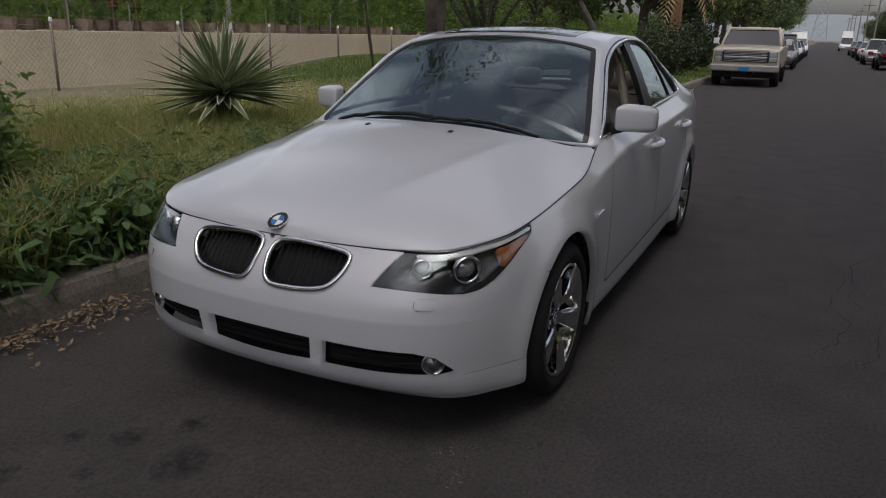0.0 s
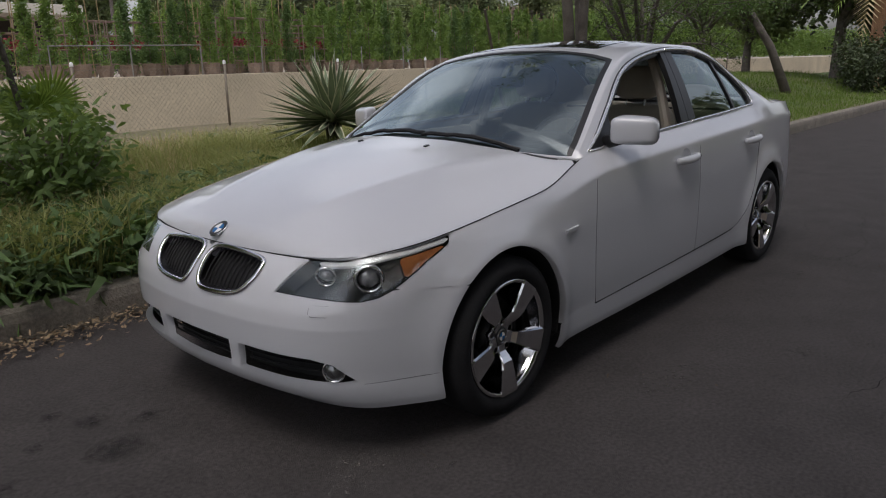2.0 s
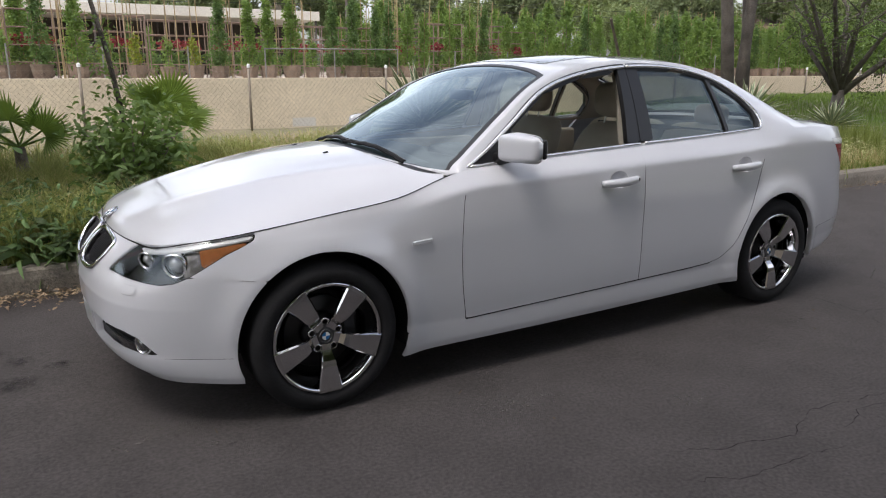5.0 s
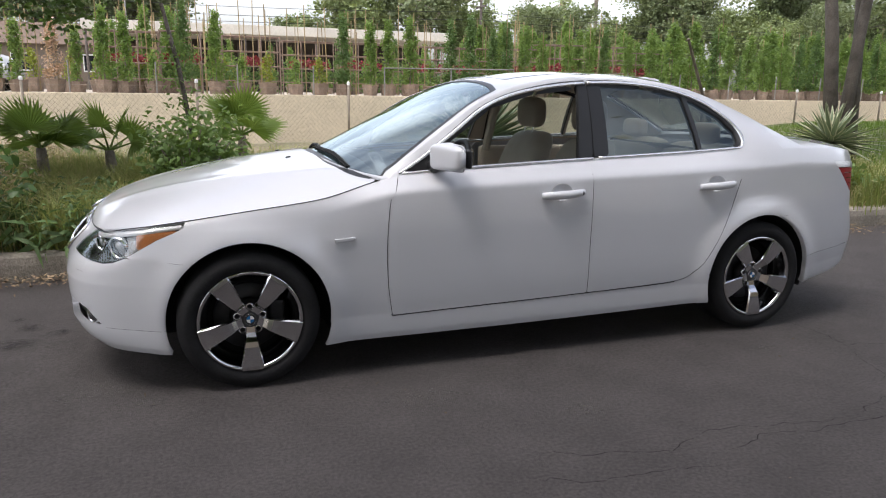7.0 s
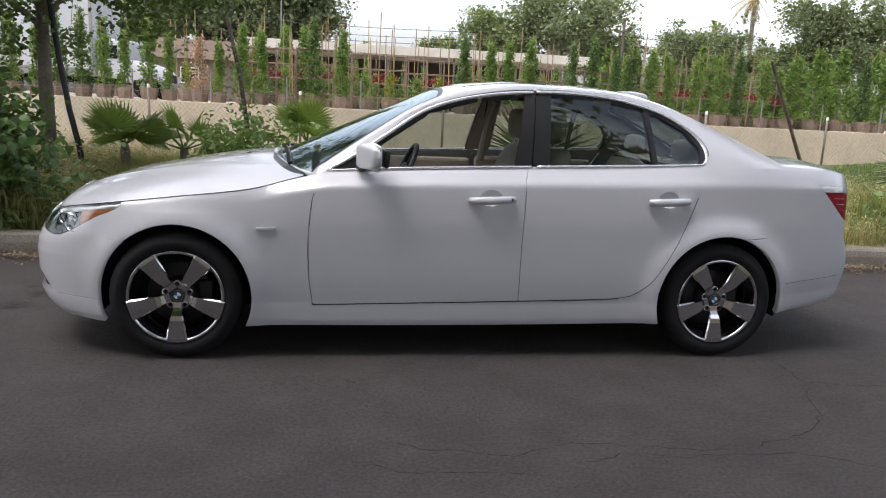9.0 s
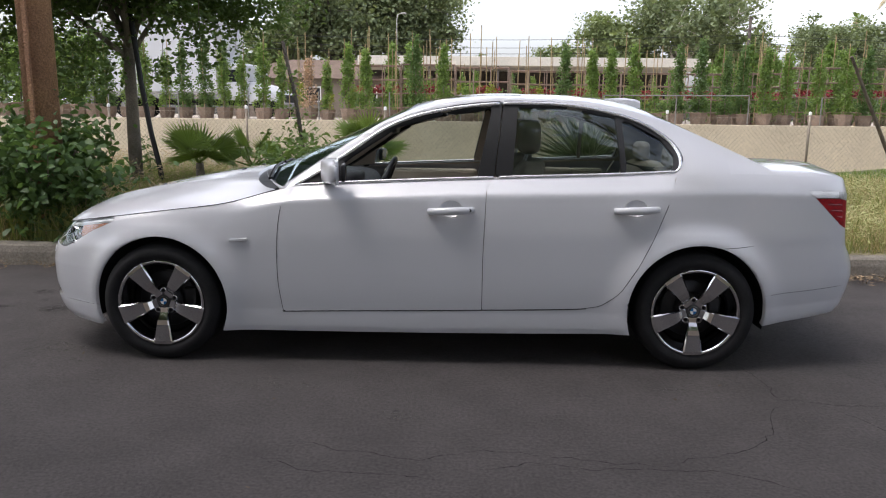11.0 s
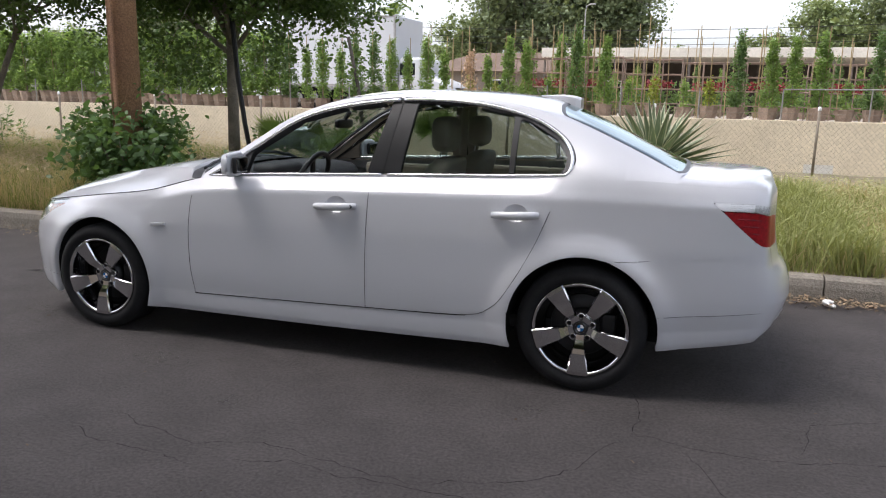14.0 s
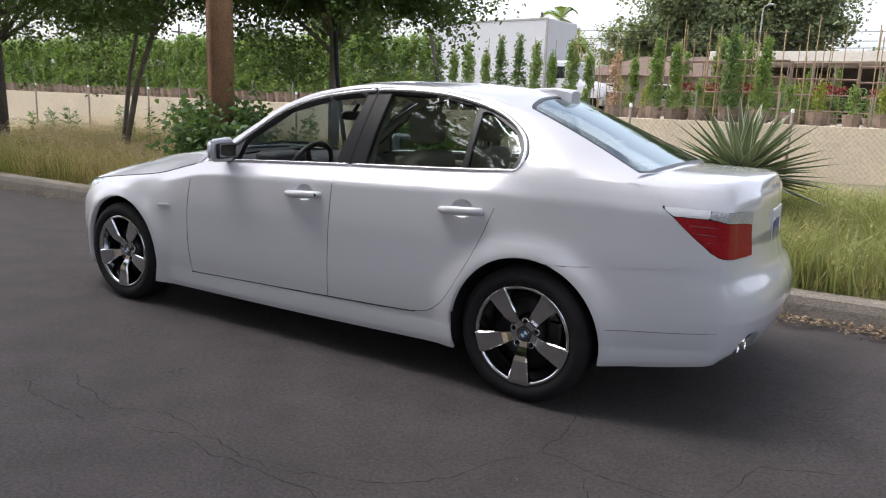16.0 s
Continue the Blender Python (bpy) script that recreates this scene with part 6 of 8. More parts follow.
def fan(frond_len, seed, spread=200, nseg=26):
    """One fan of folded pointed segments, in the xz plane, foot at the origin."""
    rng = np.random.default_rng(seed)
    vs, fs = [], []
    for k in range(nseg):
        a = radians(90 - spread / 2 + spread * k / (nseg - 1))
        L = frond_len * (0.82 + 0.2 * math.sin(math.pi * k / (nseg - 1))) * rng.uniform(0.93, 1.05)
        d = Vector((math.cos(a), 0, math.sin(a)))
        s = Vector((-math.sin(a), 0, math.cos(a)))
        w = L * math.tan(radians(spread / nseg) / 2) * 0.62
        o = len(vs)
        vs += [Vector((0, 0, 0)), d * L * 0.55 + s * w - Vector((0, 0.02 * L, 0)), d * L * 0.55 + Vector((0, 0.012 * L, 0)), d * L * 0.55 - s * w - Vector((0, 0.02 * L, 0)),
               d * L + Vector((0, -0.12 * L * rng.random(), -0.04 * L))]
        fs += [(o, o + 1, o + 2), (o, o + 2, o + 3), (o + 1, o + 4, o + 2), (o + 2, o + 4, o + 3)]
    return vs, fs


def fan_palm(c, h, frond_len, n, seed):
    rng = np.random.default_rng(seed)
    z0 = verge_z(*c)
    pl = thing("fan_palm", "young fan palm with a short shaggy trunk", "palm", pose(c[0], c[1], z0), "young fan palms")
    part("trunk", tube_geo([(0, 0, 0), (0.01, 0, h * 0.5), (0, 0.01, h)], [0.075, 0.062, 0.045], 10), M_BARK, pl)
    for k in range(n):
        az = 2 * math.pi * (k / n) + rng.normal(0, 0.25)
        el = rng.uniform(5, 75)
        L = frond_len * rng.uniform(0.8, 1.1)
        st = rng.uniform(0.16, 0.30)
        d = Vector((math.cos(az) * math.cos(radians(el)), math.sin(az) * math.cos(radians(el)), math.sin(radians(el))))
        f = part("frond", fan(L, seed * 10 + k), M_PALM, pl)
        face = rng.normal(0, 0.5)
        q = d.to_track_quat("Z", "Y").to_matrix().to_4x4()
        f.matrix_local = Matrix.Translation(Vector((0, 0, h)) + d * st) @ q @ pose(0, 0, 0, 0, 0, math.degrees(face))
        part("stalk", tube_geo([(0, 0, -st), (0, 0, 0)], [0.012, 0.008], 6), M_PALM, f)


fan_palm((-3.02, 4.1), 0.53, 0.43, 8, 21)
fan_palm((-2.40, 4.2), 0.50, 0.36, 7, 22)
fan_palm((-1.02, 4.6), 0.62, 0.39, 8, 23)
stick = thing("leaning_sapling", "leaning sapling trunk with a few sprouting leaves", "sapling", pose(-1.50, 3.4, 0.15))
part("shaft", tube_geo([(0, 0, 0), (-0.10, 0, 0.9), (-0.17, 0.01, 1.4), (-0.29, 0.0, 1.97)], [0.026, 0.023, 0.021, 0.018], 10), M_BARKDARK, stick, smooth=True)
qz = RNG.random(420) ** 1.5
C = np.column_stack([-0.14 * qz * 1.9 + RNG.normal(0, 0.09, 420), RNG.normal(0, 0.09, 420), 0.35 + qz * 1.35])
V, F = leaf_arrays(C, RNG.uniform(0.035, 0.075, 420), RNG.uniform(0.009, 0.017, 420), RNG, 1.2, 0.15, 0.3)
tagged(part("foliage", np_mesh("foliage", V, F, M_WEEDTALL), M_WEEDTALL, stick), "", kind="stuff")

lp = thing("leaning_stake", "dark weathered wooden stake leaning on the verge", "stake", pose(5.88, 4.5, verge_z(5.88, 4.5) - 0.03))
part("shaft", tube_geo([(0, 0, 0), (-0.55, -0.22, 0.80), (-1.25, -0.50, 1.90)], [0.028, 0.025, 0.018], 8), mat("weathered_stake", (0.20, 0.165, 0.13), 0.9, var=0.4, scale=9, bump=0.5, bscale=40), lp)

# ---- trees on the verge ----
M_TREELEAF = leaf_mat("street_tree_leaf", (0.105, 0.17, 0.055), 0.4, 0.45)
M_TREELEAF2 = leaf_mat("olive_tree_leaf", (0.105, 0.145, 0.055), 0.4, 0.5)


def tree_mesh(seed, h_trunk, r_trunk, crown_r, crown_h, n, leaf, limbs=7, lean=(0, 0), hang=0.0, wide=0.30, spread=0.30, quad=False):
    """Geometry of trunk with limbs, and of a crown of leaves in uneven clumps."""
    rng = np.random.default_rng(seed)
    top = Vector((lean[0], lean[1], h_trunk))
    geo = [tube_geo([(0, 0, -0.05), (lean[0] * 0.4, lean[1] * 0.4, h_trunk * 0.5), top], [r_trunk * 1.25, r_trunk, r_trunk * 0.75], 12)]
    tips = []
    for k in range(limbs):
        a = 2 * math.pi * (k + 0.5 * rng.random()) / limbs
        r = crown_r * rng.uniform(0.45, 1.0)
        tip = top + Vector((r * math.cos(a), r * math.sin(a), crown_h * rng.uniform(0.15, 1.0) - hang * r))
        mid = top.lerp(tip, 0.5) + Vector((rng.normal(0, 0.1 * crown_r), rng.normal(0, 0.1 * crown_r), 0.12 * crown_h))
        base = Vector((0, 0, 0)).lerp(top, rng.uniform(0.75, 1.0))
        geo.append(tube_geo([base, mid, tip], [r_trunk * 0.5, r_trunk * 0.28, r_trunk * 0.08], 7))
        for t in (0.45, 0.7, 0.9, 1.05):
            p = base.lerp(mid, min(1, 2 * t)) if t < 0.5 else mid.lerp(tip, 2 * t - 1)
            for q in range(2):
                e = p + Vector(rng.normal(0, 0.22 * crown_r, 3))
                geo.append(tube_geo([p, p.lerp(e, 0.5) + Vector(rng.normal(0, 0.04 * crown_r, 3)), e], [r_trunk * 0.12, r_trunk * 0.07, r_trunk * 0.03], 5))
                tips += [p, e]
    T = np.array([tuple(t) for t in tips])
    rad = rng.uniform(0.5, 1.2, len(T))
    i = rng.integers(0, len(T), n)
    g = np.clip(rng.normal(0, 1, (n, 3)), -1.7, 1.7)
    C = T[i] + g * (rad[i] * crown_r * spread * 0.5)[:, None] * np.array([1, 1, 0.75])
    L = rng.uniform(0.65, 1.3, n) * leaf
    if quad:                                   # broad inner sprays close the crown
        m = n // 5
        inner = T[rng.integers(0, len(T), m)] * np.array([0.82, 0.82, 1.0]) + rng.normal(0, 0.07 * crown_r, (m, 3))
        C, L = np.concatenate([C, inner]), np.concatenate([L, rng.uniform(1.7, 2.6, m) * leaf])
    V, F = quad_leaves(C, L, L * wide, rng, 1.2) if quad else leaf_arrays(C, L, L * wide, rng, 1.2, 0.12, 0.3)
    return merge_geo(geo), (V, F)


def tree(name, label, c, z0, bark, leafm, *a, group="", **k):
    t = thing(name, label, "tree", pose(c[0], c[1], z0), group)
    g, (V, F) = tree_mesh(*a, **k)
    part("trunk", g, bark, t, smooth=True)
    part("crown", np_mesh("crown", V, F, leafm), leafm, t)
    return t


tree("street_tree", "leafy street tree with low hanging branches on the verge", (-3.85, 4.2), 0.2, M_BARK, M_TREELEAF, 31, 2.35, 0.072, 2.0, 1.5, 50000, 0.066, limbs=16, hang=0.20, spread=0.24)
tk = thing("tree_stake", "black iron stake leaning against the tree trunk", "stake", pose(-3.40, 3.98, 0.2))
part("bar", tube_geo([(0, 0, 0), (-0.06, 0, 0.5), (-0.15, 0.02, 0.9), (-0.24, 0.03, 1.5), (-0.36, 0.10, 2.4)], 0.032, 8), M_BLACK, tk)
tree("street_tree", "slender tree with a leaning forked trunk", (-7.45, 3.4), 0.2, M_BARK, M_TREELEAF, 32, 2.55, 0.040, 1.9, 1.4, 24000, 0.064, limbs=10, lean=(1.15, 0.0), hang=0.25, spread=0.22)
tree("street_tree", "slender tree with a leaning forked trunk", (-7.6, 3.5), 0.2, M_BARK, M_TREELEAF, 33, 2.6, 0.034, 1.6, 1.4, 15000, 0.060, limbs=8, lean=(0.55, 0.1), hang=0.22, spread=0.22)
tree("street_tree", "street tree with a straight trunk and drooping crown", (-10.4, 3.2), 0.2, M_BARKDARK, M_TREELEAF, 34, 2.45, 0.09, 2.6, 1.8, 28000, 0.068, limbs=12, hang=0.28, spread=0.22)
tree("dark_trunk_tree", "tall tree with several dark trunks", (8.0, 4.6), 0.22, M_BARKDARK, M_TREELEAF2, 35, 4.2, 0.095, 2.8, 4.2, 12000, 0.09, limbs=12, spread=0.2, lean=(-0.55, 0.15))
tree("dark_trunk_tree", "tall tree with several dark trunks", (8.17, 4.65), 0.22, M_BARKDARK, M_TREELEAF2, 36, 4.3, 0.085, 2.4, 3.8, 9000, 0.09, limbs=10, spread=0.2, lean=(0.55, 0.1))
tree("dark_trunk_tree", "tall tree with several dark trunks", (8.75, 4.9), 0.22, M_BARKDARK, M_TREELEAF2, 37, 4.0, 0.080, 2.2, 3.6, 8000, 0.09, limbs=9, spread=0.2, lean=(-0.12, 0.2))
tree("low_branching_tree", "dark crooked tree with a low open crown", (13.2, 5.9), 0.25, M_BARKDARK, M_TREELEAF2, 38, 0.75, 0.15, 2.2, 3.0, 6500, 0.055, limbs=13, spread=0.22)
tree("low_branching_tree", "small round dense tree on the lawn", (16.0, 5.6), 0.25, M_BARKDARK, M_TREELEAF, 39, 2.0, 0.075, 1.9, 1.5, 9000, 0.055, limbs=11, spread=0.24)
tree("low_branching_tree", "slanting tree with a dark dense crown", (18.6, 4.1), 0.25, M_BARKDARK, M_TREELEAF2, 40, 2.7, 0.11, 2.4, 1.9, 9000, 0.07, limbs=10, spread=0.22, lean=(-0.5, 1.3))

# ---- utility pole ----
M_POLE = mat("creosoted_pole", (0.40, 0.225, 0.125), 0.85, col2=(0.25, 0.135, 0.08), scale=3.0, fine=0.3, bump=0.8, bscale=35)
pole = thing("utility_pole", "weathered reddish-brown wooden utility pole", "pole", pose(-3.72, 2.05, 0.1))
part("shaft", tube_geo([(0, 0, 0), (0, 0, 4), (0, 0, 9.5)], [0.150, 0.142, 0.12], 20), M_POLE, pole, smooth=True)
part("cover_strip", box_bm((-0.022, -0.168, 0.2), (0.022, -0.138, 4.5), 0.006), M_POLE, pole, "wooden wire moulding")
for z in (2.35, 3.3):
    part("strap", lathe_geo([(0.144, -0.012), (0.153, -0.012), (0.153, 0.012), (0.144, 0.012)], 24, "z"), M_DARKMETAL, pole).matrix_local = pose(0, 0, z)

# ---- chain-link fence ----
fence = thing("chain_link_fence", "rusty chain-link fence with capped steel posts", "fence", pose(0, 9.9, 0))
FENCE_TOP = 1.38
M_POST = mat("rusty_post", (0.33, 0.28, 0.225), 0.7, 0.4, var=0.4, scale=5, fine=0.2)
for i in range(-16, 12):
    x = 1.42 + 2.78 * i
    z0 = verge_z(x, 9.9) if abs(x) < 60 else 0.3
    p = part("post", tube_geo([(x, 0, z0 - 0.05), (x, 0, FENCE_TOP + 0.08)], 0.024, 10), M_POST, fence, smooth=True)
    part("post_cap", lathe_geo([(0.030, -0.03), (0.030, 0.015), (0.021, 0.035), (0.001, 0.042)], 12, "z"), M_WHITEPAINT, p, "pale post cap", smooth=True).matrix_local = pose(x, 0, FENCE_TOP + 0.09)
gx0, gx1 = 1.42 - 2.78 * 16, 1.42 + 2.78 * 11
geo = []
h = FENCE_TOP - 0.28
Vw, Fw = [], []
for sgn in (1, -1):
    for x in np.arange(gx0, gx1, 0.085):
        a, b = Vector((x, 0.002 * sgn, 0.28)), Vector((x + sgn * h * 0.9, 0.002 * sgn, FENCE_TOP))
        o = len(Vw)
        for q in (a, b):
            Vw += [q + Vector((0.0026, 0, 0)), q + Vector((-0.0013, 0.0022, 0)), q + Vector((-0.0013, -0.0022, 0))]
        Fw += [(o, o + 1, o + 4, o + 3), (o + 1, o + 2, o + 5, o + 4), (o + 2, o, o + 3, o + 5)]
tagged(part("wire_mesh", np_mesh("wire_mesh", np.array([tuple(v) for v in Vw]), Fw, M_POST), M_POST, fence, "rusty diamond wire mesh"), kind="stuff")
part("tension_wire", tube_geo([(gx0, 0, FENCE_TOP), (gx1, 0, FENCE_TOP)], 0.004, 5), M_POST, fence)


# seed heads over the grass, a greener patch by the bush, and tall weeds before the wall
def seed_heads(name, n, x0, x1, y0, y1, h0, h1, col, label, seed):
    g = np.random.default_rng(seed)
    m = leaf_mat(name, col, 0.35, 0.7, 0.3)
    P = np.column_stack([g.uniform(x0, x1, n), g.uniform(y0, y1, n)])
    P = P[g.random(n) < np.where(noise_xy(P[:, 0], P[:, 1], 0.8) > -0.12, 1.0, 0.25)]
    k = len(P)
    H = g.uniform(h0, h1, k)
    V1, F1 = blades(P, H * 1.12, np.full(k, 0.0016), g, 0.5, verge_z)
    T = V1.reshape(-1, 5, 3)[:, 4]
    T = np.concatenate([T + g.normal(0, 1, (k, 3)) * np.array([0.008, 0.008, 0.02]) for _ in range(3)])
    V2, F2 = quad_leaves(T - np.array([0, 0, 0.03]), g.uniform(0.035, 0.075, 3 * k), g.uniform(0.004, 0.008, 3 * k), g, 0.8)
    F1 = np.column_stack([F1, F1[:, 2]])
    me = np_mesh(name, V2, F2, m)
    ob = tagged(part(name, me, m), label, "grass", kind="stuff")
    s = name + "_stems"
    tagged(part(s, np_mesh(s, V1, F1[:, :3], m), m), "thin stems of the seeding grass", "grass", kind="stuff")


seed_heads("pale_seed_heads", 9000, 1.2, 8.0, 1.74, 6.5, 0.12, 0.36, (0.40, 0.41, 0.21), "pale green seed heads over the verge grass", 301)
seed_heads("dry_seed_heads", 11000, -13.0, -3.0, 1.74, 7.5, 0.25, 0.62, (0.50, 0.40, 0.29), "pinkish dry seed heads over the verge grass", 302)
g5 = np.random.default_rng(303)
P = np.column_stack([g5.normal(-7.0, 1.7, 26000), g5.uniform(2.0, 7.2, 26000)])
V, F = blades(P, g5.uniform(0.2, 0.56, 26000), np.full(26000, 0.0048), g5, 0.8, verge_z)
tagged(part("green_patch", np_mesh("green_patch", V, F, M_GRASS), M_GRASS), "patch of taller green grass beside the bush", "grass", kind="stuff")
for i in range(26):
    x, y = g5.uniform(-12.5, -4.2), g5.uniform(4.6, 8.6)
    h = g5.uniform(0.45, 0.95)
    wd = thing("tall_weed", "tall leafy dark green weed standing in the grass", "weed", pose(x, y, verge_z(x, y) - 0.01), "tall weeds")
    part("stem", tube_geo([(0, 0, 0), (g5.normal(0, 0.03), g5.normal(0, 0.03), h * 0.6), (g5.normal(0, 0.06), g5.normal(0, 0.06), h)], [0.008, 0.006, 0.003], 5), M_WEED, wd)
    t = g5.random(70) ** 0.8
    C = np.column_stack([g5.normal(0, 0.06, 70) * (1.3 - t), g5.normal(0, 0.06, 70) * (1.3 - t), h * (0.08 + 0.92 * t)])
    L = g5.uniform(0.09, 0.19, 70) * (1.25 - 0.7 * t)
    V, F = quad_leaves(C, L, L * 0.16, g5, 1.0)
    part("leaves", np_mesh("leaves", V, F, M_WEED), M_WEED, wd)


# ---- nursery: potted trees along the channel wall ----
M_POT = mat("weathered_wood_tub", (0.27, 0.20, 0.152), 0.9, rand=0.3, var=0.35, scale=4, fine=0.3, bump=0.5, bscale=30)
M_CONIF = leaf_mat("column_tree_leaf", (0.19, 0.285, 0.10), 0.4, 0.5, 0.55)
M_CONIFD = leaf_mat("dark_column_leaf", (0.135, 0.215, 0.09), 0.4, 0.5, 0.5)
M_CONIFY = leaf_mat("yellow_green_leaf", (0.24, 0.28, 0.05), 0.3)
M_DEAD = leaf_mat("dead_pink_brown_leaf", (0.56, 0.40, 0.30), 0.3, 0.7, 0.2)
M_STAKE = mat("bamboo_stake", (0.36, 0.27, 0.14), 0.8, rand=0.25, var=0.3, scale=6)
YARD = WALL_Z - 0.03
pot_geo = lathe_geo([(0.001, 0.0), (0.23, 0.0), (0.255, 0.14), (0.262, 0.15), (0.29, 0.36), (0.30, 0.365), (0.30, 0.41), (0.27, 0.41), (0.265, 0.36), (0.001, 0.35)], 8, "z")


def potted(label, seed, h, r, n, leaf, material, stake_h=2.6, base=0.45, shape=0.6):
    """A tub with a staked column of foliage; returned as the pattern for copies."""
    rng = np.random.default_rng(seed)
    t = thing("potted_tree", label, "potted tree", pose(0, 20.25, YARD), "potted nursery trees")
    part("tub", pot_geo, M_POT, t)
    part("trunk", tube_geo([(0, 0, 0.35), (0.01, 0, h * 0.8)], [0.022, 0.01], 6), M_BARK, t)
    z = rng.random(n)
    nc = max(24, int(n / 26))                  # sprays that break up the outline
    zc, ac = rng.random(nc), rng.random(nc) * 2 * np.pi
    rc = r * (1 - zc ** 1.6 * min(1.0, shape * 1.35)) * np.sqrt(rng.uniform(0.1, 1.0, nc)) * rng.uniform(0.7, 1.12, nc)
    ci = rng.integers(0, nc, n)
    C = np.column_stack([rc * np.cos(ac), rc * np.sin(ac), base + zc * (h - base)])[ci] + rng.normal(0, 1, (n, 3)) * np.array([0.055, 0.055, 0.085])
    C[:, 2] = np.maximum(C[:, 2], base - 0.05)
    L = rng.uniform(0.7, 1.3, n) * leaf
    V, F = quad_leaves(C, L, L * 0.32, rng, 1.3)
    part("foliage", np_mesh("foliage", V, F, material), material, t)
    if stake_h:
        part("stake", tube_geo([(0.1, 0.05, 0.3), (0.12, 0.05, stake_h)], 0.014, 5), M_STAKE, t)
    return t


KINDS = [potted("slim dark green column tree in a wooden tub", 51, 2.75, 0.29, 2400, 0.082, M_CONIFD, 2.9),
         potted("slim green column tree in a wooden tub", 52, 2.5, 0.28, 2100, 0.082, M_CONIF, 2.7),
         potted("slim green column tree in a wooden tub", 53, 2.25, 0.25, 1700, 0.08, M_CONIF, 2.8),
         potted("small sparse sapling in a wooden tub", 54, 1.35, 0.17, 420, 0.08, M_CONIF, 2.5),
         potted("small yellow-green sapling in a wooden tub", 55, 1.25, 0.2, 420, 0.08, M_CONIFY, 2.4),
         potted("dead pinkish-brown column tree in a wooden tub", 56, 2.0, 0.33, 1100, 0.08, M_DEAD, 2.3),
         potted("bushy full green tree in a wooden tub", 57, 2.7, 0.62, 1800, 0.115, M_CONIF, 3.0, 0.4, 0.75),
         potted("dense fresh green hedge column in a wooden tub", 58, 2.5, 0.36, 1900, 0.098, M_CONIF, 2.3, 0.42, 0.3),
         potted("dense fresh green hedge column in a wooden tub", 59, 2.45, 0.38, 1900, 0.10, M_CONIF, 0, 0.45, 0.45)]
used = set()


def put(kind, x, y, s=1.0, turn=0.0):
    m = pose(x, y, YARD, 0, 0, turn) @ Matrix.Diagonal((s, s, s, 1))
    if kind not in used:
        used.add(kind)
        KINDS[kind].matrix_world = m
        return
    copy_thing(KINDS[kind], m)


r2 = random.Random(11)
x = -46.0
while x < 34:
    if x < -12.2:                         # close hedge of columns
        put(r2.choice((7, 8)), x, 20.3 + r2.uniform(-0.05, 0.1), r2.uniform(0.98, 1.12), r2.uniform(0, 360))
        x += 0.5
    elif x < -5.9:
        put(r2.choice((2, 1, 1, 0)), x, 20.3, r2.uniform(0.92, 1.08), r2.uniform(0, 360))
        x += r2.uniform(0.56, 0.74)
    elif x < -5.0:
        put(5, -5.05, 20.3, 1.0, 20)
        put(2, -4.45, 20.3, 0.9, 20)
        x = -3.7
    elif x < 9.5:
        put(r2.choice((0, 1, 3, 3, 4, 2, 1, 0)), x, 20.3, r2.uniform(0.88, 1.06), r2.uniform(0, 360))
        x += r2.uniform(0.58, 0.95)
    else:
        put(r2.choice((6, 1, 0, 6, 1)), x, 20.35 + r2.uniform(0, 0.2), r2.uniform(0.9, 1.12), r2.uniform(0, 360))
        x += r2.uniform(0.7, 1.05)
for i in range(44):                       # second and third ranks, looser
    put(r2.choice((1, 2, 0, 1, 6) if i % 3 else (4, 1, 2)), r2.uniform(9, 34), r2.uniform(22.5, 33), r2.uniform(0.75, 1.05), r2.uniform(0, 360))
for i in range(16):
    put(r2.choice((4, 4, 1)), r2.uniform(-6.5, 1), r2.uniform(23.5, 27), r2.uniform(0.9, 1.25), r2.uniform(0, 360))

for i in range(26):                       # smaller stock behind the racks
    put(r2.choice((1, 2, 4, 3, 0)), r2.uniform(-4, 10), r2.uniform(27.5, 34), r2.uniform(0.7, 1.0), r2.uniform(0, 360))
for i in range(80):                       # close bushy ranks
    put(r2.choice((6, 6, 1, 0)), r2.uniform(9.5, 44), r2.uniform(21.6, 29), r2.uniform(0.85, 1.15), r2.uniform(0, 360))

# the stock runs on, too far off to count
rng = np.random.default_rng(91)
hn = 52000
hx = 90 * rng.random(hn) ** 1.4
C = np.column_stack([34 + hx, 20.4 + np.abs(rng.normal(0, 0.7, hn)), YARD + 0.25 + rng.random(hn) * (2.3 + 0.5 * np.sin(hx * 6.3) + 0.3 * np.sin(hx * 2.1))])
V, F = quad_leaves(C, rng.uniform(0.14, 0.28, hn), rng.uniform(0.05, 0.1, hn), rng, 1.3)
tagged(part("far_hedge", np_mesh("far_hedge", V, F, M_CONIF), M_CONIF), "far continuous row of green nursery trees", "hedge", kind="stuff")

# loose tall canes standing over the pots
for i in range(70):
    x = r2.uniform(-7, 16)
    y = r2.uniform(20.6, 25)
    cane = part("garden_cane", tube_geo([(0, 0, 0), (r2.uniform(-0.08, 0.08), 0, r2.uniform(2.4, 3.3))], 0.016, 5), M_STAKE)
    cane.matrix_world = pose(x, y, YARD)
    tagged(cane, "thin bamboo cane standing among the pots", "cane", "garden canes")

